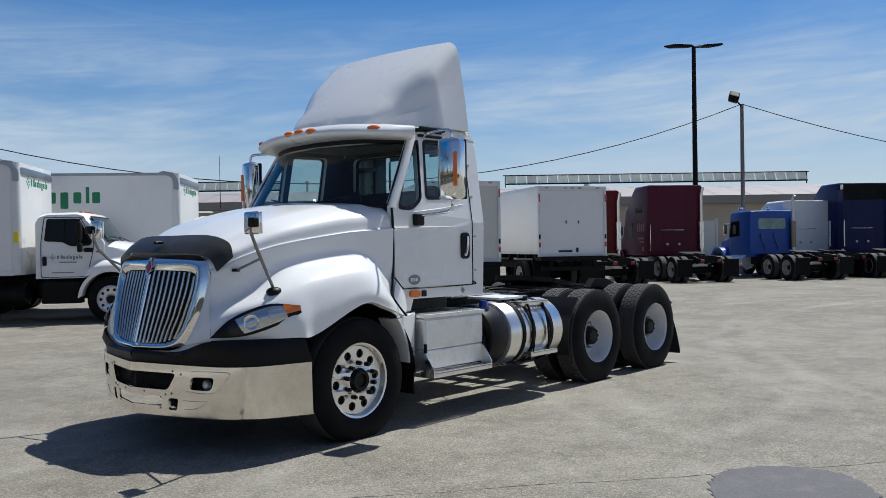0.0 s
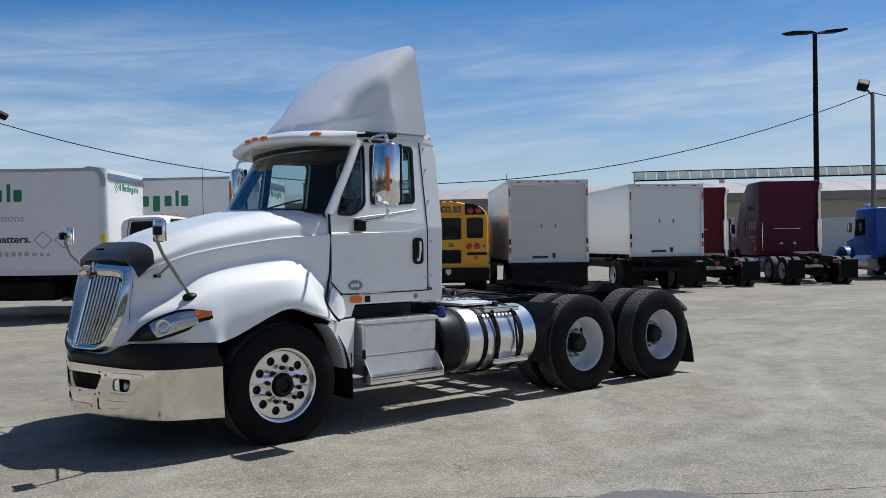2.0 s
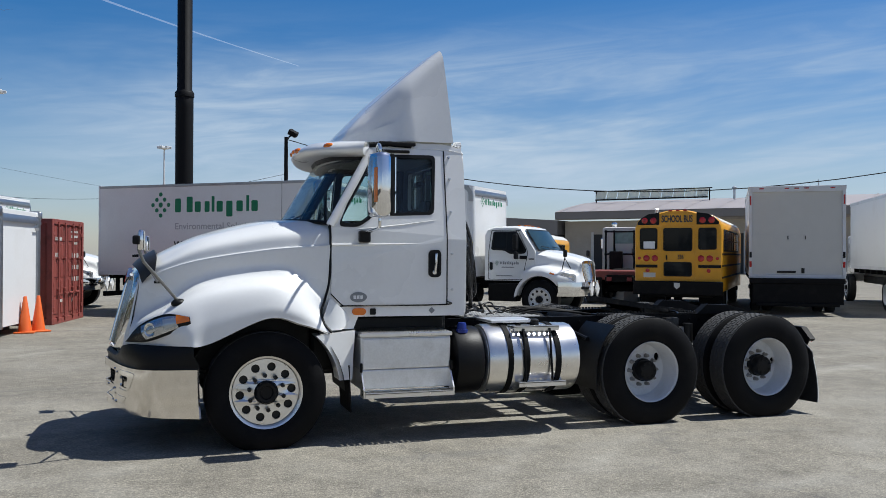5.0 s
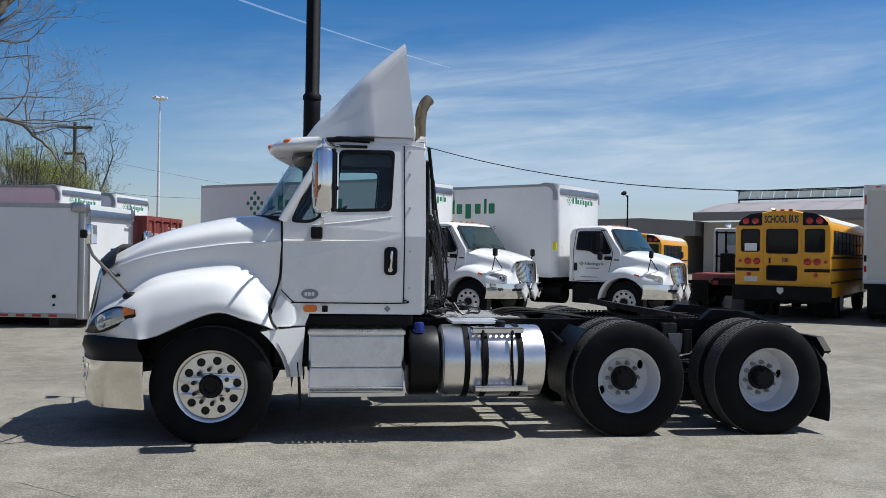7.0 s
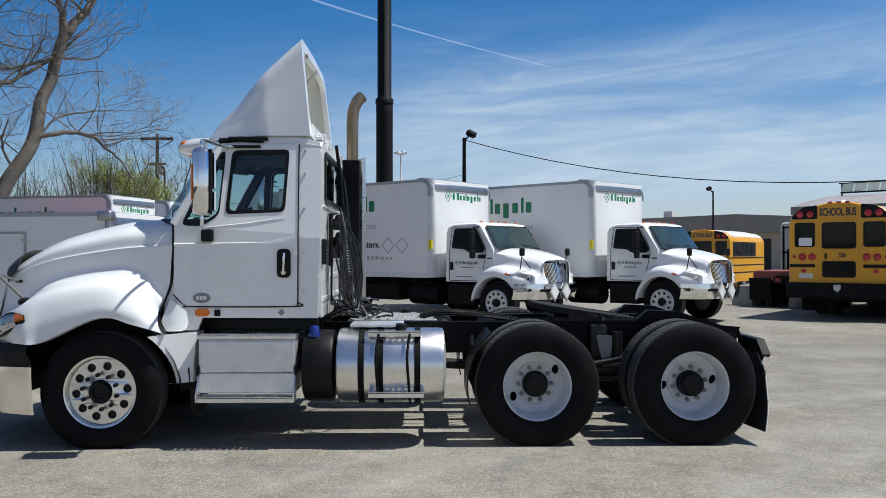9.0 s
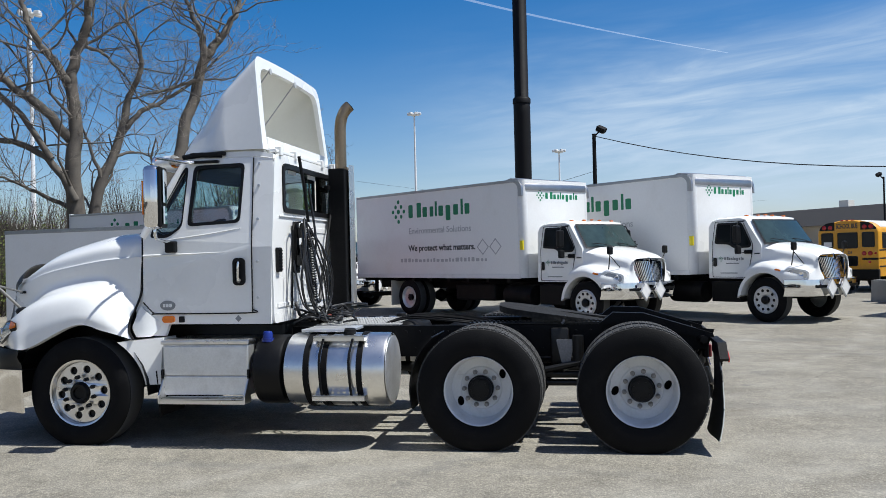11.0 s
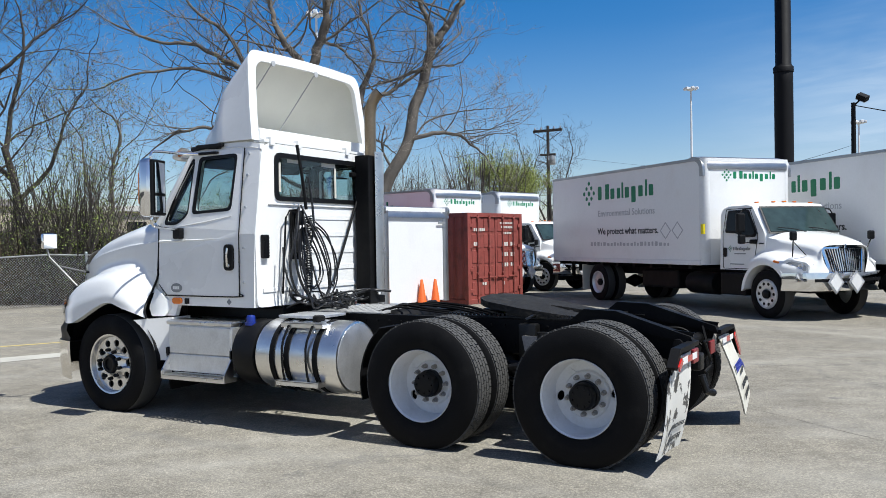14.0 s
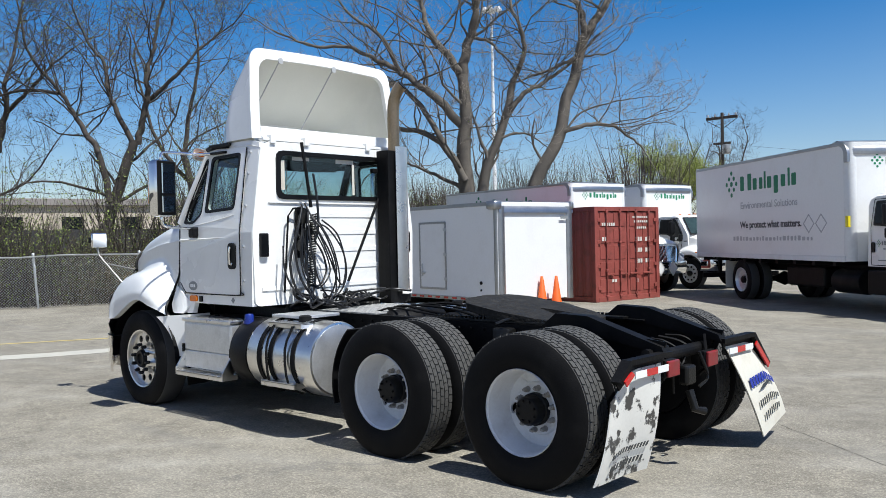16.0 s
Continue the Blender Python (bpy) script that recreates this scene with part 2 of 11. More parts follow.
RUST = surf("container_red", (0.25, 0.058, 0.047), 0.55, var=0.18, scale=2, fine=30, dirt=(0.11, 0.034, 0.024), dirt_amt=0.8, dirt_scale=3.5)
MAROON = surf("maroon_paint", (0.080, 0.004, 0.020), 0.4, var=0.06, coat=0.1, spec=0.15)
REDP = surf("red_paint", (0.10, 0.004, 0.007), 0.42, var=0.06, coat=0.1, spec=0.15)
BLUEPT = surf("bright_blue_paint", (0.008, 0.072, 0.33), 0.4, var=0.08, coat=0.15, spec=0.3)
NAVY = surf("navy_paint", (0.004, 0.010, 0.07), 0.4, var=0.1, coat=0.1, spec=0.15)
DARKWIN = surf("dark_vehicle_window", (0.007, 0.009, 0.010), 0.06, var=0.1, spec=0.2)
TEALWIN = surf("tinted_windscreen", (0.025, 0.045, 0.045), 0.05, var=0.3, scale=2.5, fine=6)
SILVER = surf("pale_silver_paint", (0.72, 0.73, 0.73), 0.4, var=0.05, coat=0.2, dirt=(0.5, 0.48, 0.45), dirt_amt=0.3, dirt_scale=2)
CREAM = surf("off_white_paint", (0.58, 0.57, 0.53), 0.45, var=0.05)
ORANGE = surf("cone_orange", (0.72, 0.12, 0.015), 0.5, var=0.1, dirt=(0.3, 0.08, 0.03), dirt_amt=0.3, dirt_scale=8)
CONC = surf("precast_concrete", (0.30, 0.30, 0.29), 0.85, var=0.12, scale=4, fine=50, bump=0.3)
POLEM = surf("dark_pole_paint", (0.007, 0.007, 0.008), 0.6, var=0.2, spec=0.15)
GREYPOLE = surf("silvered_wood_pole", (0.17, 0.155, 0.14), 0.9, var=0.25, scale=8, fine=60, bump=0.3)
WOODP = surf("weathered_wood_pole", (0.055, 0.044, 0.036), 0.9, var=0.25, scale=8, fine=60, bump=0.4)
GALV = surf("galvanised_steel", (0.55, 0.56, 0.57), 0.4, 0.9, var=0.1, scale=6)
ROOF = surf("pale_sheet_roof", (0.30, 0.27, 0.27), 0.6, var=0.07, scale=0.4, fine=6)
FASCIA = surf("grey_fascia", (0.235, 0.215, 0.20), 0.7, var=0.08, scale=0.5)
WALLB = surf("beige_block_wall", (0.46, 0.40, 0.32), 0.85, var=0.1, scale=0.6, fine=10, dirt=(0.3, 0.24, 0.18), dirt_amt=0.3, dirt_scale=0.5)
# dark colour for the shade inside the bays, and for the far screened fence
DARKIN = surf("bay_shade_and_dark_screen", (0.03, 0.03, 0.03), 0.8, var=0.2)
CONTRAIL_C = (0.9, 0.92, 0.95)
def sheet_light(name, color):
    """Ribbed plastic sheet that lets daylight through."""
    m = surf(name, color, 0.6, var=0.15, scale=0.8, fine=4, per_object=0.22)
    t = m.node_tree
    p, o = t.nodes["Principled BSDF"], t.nodes["Material Output"]
    tl = t.nodes.new("ShaderNodeBsdfTranslucent"); tl.inputs["Color"].default_value = (*color, 1)
    mx = t.nodes.new("ShaderNodeMixShader"); mx.inputs[0].default_value = 0.55
    t.links.new(p.outputs[0], mx.inputs[1]); t.links.new(tl.outputs[0], mx.inputs[2]); t.links.new(mx.outputs[0], o.inputs["Surface"])
    return m


SKYL = sheet_light("ribbed_skylight", (0.86, 0.90, 0.82))
BARK = surf("grey_brown_bark", (0.115, 0.099, 0.082), 0.95, var=0.3, scale=4, fine=40, bump=0.5)
SATINW = surf("satin_wheel", (0.66, 0.67, 0.68), 0.30, 0.45, var=0.1, scale=6, dirt=(0.2, 0.19, 0.18), dirt_amt=0.5, dirt_scale=7)
DULLW = surf("grimy_wheel", (0.30, 0.285, 0.265), 0.6, var=0.3, scale=6, dirt=(0.05, 0.045, 0.04), dirt_amt=0.7, dirt_scale=6)
PALEWIN = surf("pale_rear_window", (0.20, 0.32, 0.31), 0.08, var=0.3, scale=2, fine=5)
BARKD = surf("dark_bark", (0.06, 0.05, 0.042), 0.95, var=0.35, scale=4, fine=40, bump=0.5)
TWIGD = surf("dark_twig_bark", (0.072, 0.060, 0.052), 0.95, var=0.3, scale=1, fine=8)
TWIG = surf("twig_bark", (0.245, 0.212, 0.185), 0.95, var=0.3, scale=1, fine=8)
LEAF = surf("spring_leaf", (0.16, 0.21, 0.035), 0.6, var=0.35, scale=0.6, fine=5)
PINKP = surf("faded_red_print", (0.30, 0.10, 0.10), 0.5, var=0.3, scale=6)
LEAFY = surf("yellow_green_leaf", (0.24, 0.29, 0.04), 0.6, var=0.3, scale=0.6, fine=5)
LEAFD = surf("shrub_leaf", (0.055, 0.07, 0.018), 0.7, var=0.4, scale=0.7, fine=5)
LITTER = surf("dry_brush", (0.12, 0.095, 0.055), 0.9, var=0.3, scale=0.7, fine=6)
PAINTW = surf("worn_white_line", (0.40, 0.385, 0.335), 0.8, var=0.15, scale=2, fine=30, dirt=(0.33, 0.31, 0.28), dirt_amt=0.9, dirt_scale=3)
PAINTY = surf("worn_yellow_line", (0.44, 0.35, 0.12), 0.8, var=0.15, scale=2, fine=30, dirt=(0.33, 0.31, 0.28), dirt_amt=0.9, dirt_scale=3)
TAR = surf("asphalt_patch", (0.105, 0.102, 0.106), 0.9, var=0.25, scale=3, fine=70, bump=0.4, dirt=(0.2, 0.195, 0.19), dirt_amt=0.35, dirt_scale=5)


TARD = surf("crack_shadow", (0.05, 0.047, 0.042), 0.95, var=0.3)


def ground_material():
    m, t, p = nodes_of("worn_lot_concrete")
    L = t.links.new
    tc = t.nodes.new("ShaderNodeTexCoord")
    def noise_tex(scale, detail=6, rough=0.6, stretch=None, rot=0.0):
        n = t.nodes.new("ShaderNodeTexNoise")
        n.inputs["Scale"].default_value, n.inputs["Detail"].default_value, n.inputs["Roughness"].default_value = scale, detail, rough
        if stretch:
            mp = t.nodes.new("ShaderNodeMapping"); mp.inputs["Scale"].default_value = stretch; mp.inputs["Rotation"].default_value = (0, 0, rot)
            L(tc.outputs["Object"], mp.inputs[0]); L(mp.outputs[0], n.inputs["Vector"])
        else:
            L(tc.outputs["Object"], n.inputs["Vector"])
        return n
    def ramp(src, a, b, ca, cb):
        r = t.nodes.new("ShaderNodeValToRGB")
        r.color_ramp.elements[0].position, r.color_ramp.elements[1].position = a, b
        r.color_ramp.elements[0].color, r.color_ramp.elements[1].color = (*ca, 1), (*cb, 1)
        L(src, r.inputs[0])
        return r.outputs[0]
    def mixc(fac, a, b, mode="MIX"):
        x = t.nodes.new("ShaderNodeMix"); x.data_type = "RGBA"; x.blend_type = mode
        if isinstance(fac, float):
            x.inputs[0].default_value = fac
        else:
            L(fac, x.inputs[0])
        for i, v in ((6, a), (7, b)):
            if isinstance(v, tuple):
                x.inputs[i].default_value = (*v, 1)
            else:
                L(v, x.inputs[i])
        return x.outputs[2]
    big = noise_tex(0.16, 5)
    base = ramp(big.outputs["Fac"], 0.3, 0.7, (0.262, 0.238, 0.200), (0.332, 0.305, 0.258))
    mid = noise_tex(1.3, 8, 0.68)
    base = mixc(1.0, base, ramp(mid.outputs["Fac"], 0.3, 0.7, (0.84, 0.84, 0.84), (1.13, 1.13, 1.12)), "MULTIPLY")
    # exposed stone in the surface
    vor = t.nodes.new("ShaderNodeTexVoronoi"); vor.inputs["Scale"].default_value = 70
    L(tc.outputs["Object"], vor.inputs["Vector"])
    base = mixc(0.65, base, ramp(vor.outputs["Distance"], 0.1, 0.6, (1.3, 1.29, 1.26), (0.5, 0.5, 0.5)), "MULTIPLY")
    grain = noise_tex(38, 5, 0.8)
    base = mixc(1.0, base, ramp(grain.outputs["Fac"], 0.32, 0.68, (0.58, 0.58, 0.58), (1.30, 1.30, 1.27)), "MULTIPLY")
    blot = noise_tex(5.5, 7, 0.72)
    base = mixc(1.0, base, ramp(blot.outputs["Fac"], 0.34, 0.66, (0.76, 0.76, 0.76), (1.14, 1.14, 1.13)), "MULTIPLY")
    pits = noise_tex(24, 4, 0.75)
    base = mixc(ramp(pits.outputs["Fac"], 0.62, 0.68, (0, 0, 0), (0.7, 0.7, 0.7)), base, (0.085, 0.08, 0.072))
    grit = noise_tex(240, 2)
    base = mixc(1.0, base, ramp(grit.outputs["Fac"], 0.3, 0.7, (0.82, 0.82, 0.82), (1.12, 1.12, 1.12)), "MULTIPLY")
    # tyre scuffs run in long streaks
    scuff = noise_tex(1.0, 6, 0.6, (0.14, 1.5, 1), radians(18))
    base = mixc(ramp(scuff.outputs["Fac"], 0.555, 0.72, (0, 0, 0), (0.55, 0.55, 0.55)), base, (0.135, 0.13, 0.12))
    scuff2 = noise_tex(0.9, 6, 0.6, (0.16, 1.3, 1), radians(-62))
    base = mixc(ramp(scuff2.outputs["Fac"], 0.585, 0.76, (0, 0, 0), (0.5, 0.5, 0.5)), base, (0.14, 0.135, 0.125))
    # oil drips
    oil = noise_tex(2.6, 3, 0.5)
    base = mixc(ramp(oil.outputs["Fac"], 0.70, 0.76, (0, 0, 0), (0.75, 0.75, 0.75)), base, (0.10, 0.095, 0.09))
    # hairline cracks, broken up by a mask
    wob = noise_tex(0.9, 6, 0.7)
    off = t.nodes.new("ShaderNodeVectorMath"); off.operation = "MULTIPLY_ADD"; off.inputs[1].default_value = (1.3, 1.3, 1.3)
    L(wob.outputs["Color"], off.inputs[0]); L(tc.outputs["Object"], off.inputs[2])
    vc = t.nodes.new("ShaderNodeTexVoronoi"); vc.feature = "DISTANCE_TO_EDGE"; vc.inputs["Scale"].default_value = 0.13
    L(off.outputs[0], vc.inputs["Vector"])
    crack = ramp(vc.outputs["Distance"], 0.0004, 0.0012, (1, 1, 1), (0, 0, 0))
    gate = noise_tex(0.35, 3)
    crack = mixc(1.0, crack, ramp(gate.outputs["Fac"], 0.48, 0.56, (0, 0, 0), (0.7, 0.7, 0.7)), "MULTIPLY")
    base = mixc(crack, base, (0.10, 0.095, 0.09))
    # pale dusty wash
    dust = noise_tex(0.5, 7, 0.65)
    base = mixc(ramp(dust.outputs["Fac"], 0.47, 0.68, (0, 0, 0), (0.38, 0.38, 0.38)), base, mixc(1.0, (0.375, 0.355, 0.31), ramp(grain.outputs["Fac"], 0.32, 0.68, (0.74, 0.74, 0.74), (1.2, 1.2, 1.18)), "MULTIPLY"))
    # pale arcs where turning tyres have polished the slab
    wear = noise_tex(1.1, 5, 0.7)
    for cx, cy, rad, half in ((13.64, -12.93, 15.34, 0.30), (13.64, -12.93, 13.5, 0.28), (12.07, -9.78, 12.78, 0.22), (15.09, -15.61, 15.96, 0.25), (2.62, 3.01, 6.49, 0.22), (-6.0, 14.0, 14.6, 0.3), (-6.0, 14.0, 16.4, 0.25)):
        ds = t.nodes.new("ShaderNodeVectorMath"); ds.operation = "DISTANCE"; ds.inputs[1].default_value = (cx, cy, 0)
        L(tc.outputs["Object"], ds.inputs[0])
        df = t.nodes.new("ShaderNodeMath"); df.operation = "SUBTRACT"; df.inputs[1].default_value = rad
        L(ds.outputs["Value"], df.inputs[0])
        ab = t.nodes.new("ShaderNodeMath"); ab.operation = "ABSOLUTE"
        L(df.outputs[0], ab.inputs[0])
        band = ramp(ab.outputs[0], 0.0, half, (1, 1, 1), (0, 0, 0))
        band = mixc(1.0, band, ramp(wear.outputs["Fac"], 0.40, 0.62, (0, 0, 0), (0.34, 0.34, 0.34)), "MULTIPLY")
        base = mixc(band, base, mixc(1.0, (0.40, 0.38, 0.335), ramp(grain.outputs["Fac"], 0.32, 0.68, (0.74, 0.74, 0.74), (1.2, 1.2, 1.18)), "MULTIPLY"))
    # dark dashes and chips, drawn out along the traffic
    chips = noise_tex(5.0, 6, 0.8, (0.4, 1.7, 1), radians(12))
    base = mixc(ramp(chips.outputs["Fac"], 0.625, 0.68, (0, 0, 0), (0.65, 0.65, 0.65)), base, (0.075, 0.07, 0.062))
    L(base, p.inputs["Base Color"])
    p.inputs["Roughness"].default_value = 0.88
    p.inputs["Specular IOR Level"].default_value = 0.3
    hsum = t.nodes.new("ShaderNodeMath"); hsum.operation = "MULTIPLY_ADD"; hsum.inputs[1].default_value = -0.8
    L(vor.outputs["Distance"], hsum.inputs[0]); L(grit.outputs["Fac"], hsum.inputs[2])
    b = t.nodes.new("ShaderNodeBump"); b.inputs["Strength"].default_value = 0.55; b.inputs["Distance"].default_value = 0.006
    L(hsum.outputs[0], b.inputs["Height"]); L(b.outputs[0], p.inputs["Normal"])
    return m


LOT = ground_material()


# ---- mesh helpers ----
from mathutils.geometry import tessellate_polygon


def link(name, bm, material, parent=None, label="", smooth=None):
    """One mesh object out of a bmesh, under a thing or a part. smooth: the angle in degrees below which edges are smoothed."""
    bmesh.ops.recalc_face_normals(bm, faces=bm.faces)
    if smooth:
        lim = math.cos(radians(smooth))
        for f in bm.faces:
            f.smooth = True
        for e in bm.edges:
            if len(e.link_faces) == 2:
                e.smooth = e.link_faces[0].normal.dot(e.link_faces[1].normal) > lim
    me = bpy.data.meshes.new(name)
    bm.to_mesh(me)
    bm.free()
    me.materials.append(material)
    ob = new(name, me)
    if parent is not None:
        ob.parent = parent
    if label:
        ob["label"] = label
    return ob


def part(name, bm, material, parent, label="", smooth=None):
    return link(name, bm, material, parent, label, smooth)


def share(name, src, parent, m, label=""):
    """A further piece on the same mesh as src."""
    ob = new(name, src.data)
    ob.parent = parent
    ob.matrix_basis = m
    if label:
        ob["label"] = label
    return ob


def thing(name, m, label, category, group="", kind=""):
    ob = new(name)
    ob.empty_display_size = 0.3
    ob.matrix_basis = m
    return tagged(ob, label, category, group, kind)


def B():
    return bmesh.new()


def box(bm, x0, x1, y0, y1, z0, z1, bevel=0.0, m=None):
    r = bmesh.ops.create_cube(bm, size=1.0)
    vs = r["verts"]
    for v in vs:
        v.co = Vector((x0 + (v.co.x + 0.5) * (x1 - x0), y0 + (v.co.y + 0.5) * (y1 - y0), z0 + (v.co.z + 0.5) * (z1 - z0)))
    if bevel:
        es = list({e for v in vs for e in v.link_edges})
        out = bmesh.ops.bevel(bm, geom=es, offset=bevel, segments=2, profile=0.5, affect="EDGES")
        vs = list({v for f in out["faces"] for v in f.verts} | {v for v in vs if v.is_valid})
    if m is not None:
        for v in vs:
            v.co = m @ v.co
    return bm


def lathe(bm, prof, centre, axis="y", n=32, closed=False):
    """Turns a profile of (radius, place along the axis) about an axis through centre."""
    c = Vector(centre)
    rings = []
    for r, a in prof:
        ring = []
        for i in range(n):
            u = 2 * math.pi * i / n
            p = {"y": (r * math.cos(u), a, r * math.sin(u)), "z": (r * math.cos(u), r * math.sin(u), a), "x": (a, r * math.cos(u), r * math.sin(u))}[axis]
            ring.append(bm.verts.new(c + Vector(p)))
        rings.append(ring)
    pairs = list(zip(rings, rings[1:]))
    if closed:
        pairs.append((rings[-1], rings[0]))
    for a, b in pairs:
        for i in range(n):
            bm.faces.new((a[i], a[(i + 1) % n], b[(i + 1) % n], b[i]))
    if not closed:
        for ring in (rings[0], rings[-1]):
            if (ring[0].co - ring[n // 2].co).length > 1e-5:
                bm.faces.new(ring)
    return bm


def smooth_line(pts, n):
    """n points along a Catmull-Rom curve through pts."""
    P = [Vector(p) for p in pts]
    P = [2 * P[0] - P[1]] + P + [2 * P[-1] - P[-2]]
    out = []
    for k in range(n):
        u = k / (n - 1) * (len(P) - 3)
        i = min(int(u), len(P) - 4)
        s = u - i
        a, b, c, d = P[i:i + 4]
        out.append(0.5 * ((2 * b) + (c - a) * s + (2 * a - 5 * b + 4 * c - d) * s * s + (3 * b - a - 3 * c + d) * s ** 3))
    return out


def tube(bm, pts, r, n=8, r_end=None, curve=0):
    """A round bar along points, tapered to r_end; curve: smooth it to that many points first."""
    P = smooth_line(pts, curve) if curve else [Vector(p) for p in pts]
    r_end = r if r_end is None else r_end
    up = Vector((0.31, 0.27, 0.91))
    rings = []
    for i, p in enumerate(P):
        d = (P[min(i + 1, len(P) - 1)] - P[max(i - 1, 0)]).normalized()
        a = d.cross(up)
        if a.length < 1e-3:
            a = d.cross(Vector((1, 0, 0)))
        a.normalize()
        b = d.cross(a)
        k = r + (r_end - r) * i / (len(P) - 1)
        rings.append([bm.verts.new(p + k * (a * math.cos(2 * math.pi * j / n) + b * math.sin(2 * math.pi * j / n))) for j in range(n)])
    for a, b in zip(rings, rings[1:]):
        for j in range(n):
            bm.faces.new((a[j], a[(j + 1) % n], b[(j + 1) % n], b[j]))
    bm.faces.new(rings[0]); bm.faces.new(rings[-1])
    return bm


def loft(bm, lines, mirror=True, thick=0.0):
    """A skin over lines of equally many points; mirrored in y."""
    for s in ((1, -1) if mirror else (1,)):
        g = [[bm.verts.new((p[0], p[1] * s, p[2])) for p in ln] for ln in lines]
        for a, b in zip(g, g[1:]):
            for i in range(len(a) - 1):
                bm.faces.new((a[i], a[i + 1], b[i + 1], b[i]))
    bmesh.ops.remove_doubles(bm, verts=bm.verts, dist=0.0005)
    if thick:
        bmesh.ops.recalc_face_normals(bm, faces=bm.faces)
        bmesh.ops.solidify(bm, geom=bm.faces[:], thickness=thick)
    return bm


def across(lines, n):
    """Refines a list of lines to n lines, by a smooth curve through the points of equal index."""
    cols = [smooth_line([ln[i] for ln in lines], n) for i in range(len(lines[0]))]
    return [[c[k] for c in cols] for k in range(n)]


def plate(bm, outer, holes=(), thick=0.02, place=None):
    """A plate cut to a 2D outline with holes; place turns (u, v, depth) into a point."""
    place = place or (lambda u, v, d: (u, d, v))
    loops = [list(outer)] + [list(h) for h in holes]
    flat = [p for lp in loops for p in lp]
    tris = tessellate_polygon([[Vector((p[0], p[1], 0)) for p in lp] for lp in loops])
    top = [bm.verts.new(place(p[0], p[1], 0.0)) for p in flat]
    bot = [bm.verts.new(place(p[0], p[1], thick)) for p in flat]
    for a, b, c in tris:
        bm.faces.new((top[a], top[b], top[c]))
        bm.faces.new((bot[c], bot[b], bot[a]))
    k = 0
    for lp in loops:
        n = len(lp)
        for i in range(n):
            a, b = k + i, k + (i + 1) % n
            bm.faces.new((top[a], bot[a], bot[b], top[b]))
        k += n
    return bm


def round_rect(x0, x1, z0, z1, r, n=4):
    out = []
    for cx, cz, a0 in ((x1 - r, z1 - r, 0), (x0 + r, z1 - r, 90), (x0 + r, z0 + r, 180), (x1 - r, z0 + r, 270)):
        for i in range(n + 1):
            a = radians(a0 + 90 * i / n)
            out.append((cx + r * math.cos(a), cz + r * math.sin(a)))
    return out


def circle(cx, cz, r, n=16):
    return [(cx + r * math.cos(2 * math.pi * i / n), cz + r * math.sin(2 * math.pi * i / n)) for i in range(n)]


def soft_poly(pts, r=0.04, n=3):
    """A polygon with rounded corners."""
    out = []
    k = len(pts)
    for i in range(k):
        p, a, b = Vector(pts[i]), Vector(pts[i - 1]), Vector(pts[(i + 1) % k])
        ra = min(r, (a - p).length * 0.45); rb = min(r, (b - p).length * 0.45)
        s, e = p + (a - p).normalized() * ra, p + (b - p).normalized() * rb
        for j in range(n + 1):
            u = j / n
            q = s * (1 - u) ** 2 + p * 2 * u * (1 - u) + e * u * u
            out.append((q.x, q.y))
    return out


def text(name, words, size, material, parent, m, label="", spread=1.0, squeeze=1.0, weight=0.0):
    """Flat lettering in the built-in font, turned into a mesh."""
    cu = bpy.data.curves.new(name, "FONT")
    cu.body, cu.size, cu.extrude, cu.space_character = words, size, 0.0015, spread
    cu.align_x, cu.resolution_u, cu.offset = "LEFT", 3, weight
    tmp = bpy.data.objects.new("tmp_text", cu)
    scene.collection.objects.link(tmp)
    bpy.context.view_layer.update()
    me = bpy.data.meshes.new_from_object(tmp.evaluated_get(bpy.context.evaluated_depsgraph_get()))
    bpy.data.objects.remove(tmp)
    me.materials.clear(); me.materials.append(material)
    ob = new(name, me)
    ob.parent = parent
    ob.matrix_basis = m @ Matrix.Diagonal((squeeze, 1, 1, 1))
    if label:
        ob["label"] = label
    return ob


def wheel_mesh_tyre(bm, R, rim, y0, y1):
    """A tyre between y0 and y1 about the y axis."""
    prof = [(rim, y0 + 0.02), (rim + 0.03, y0 + 0.005), (rim + 0.08, y0 - 0.008), (R - 0.09, y0 - 0.004), (R - 0.035, y0 + 0.012), (R - 0.012, y0 + 0.028), (R - 0.008, y0 + 0.04)]
    prof = prof + [(r, y0 + y1 - y) for r, y in reversed(prof)]
    lathe(bm, prof, (0, 0, 0), "y", 56, closed=True)
    for f in bm.faces:
        f.material_index = int(all(v.co.x ** 2 + v.co.z ** 2 > (R - 0.03) ** 2 for v in f.verts))
    return bm


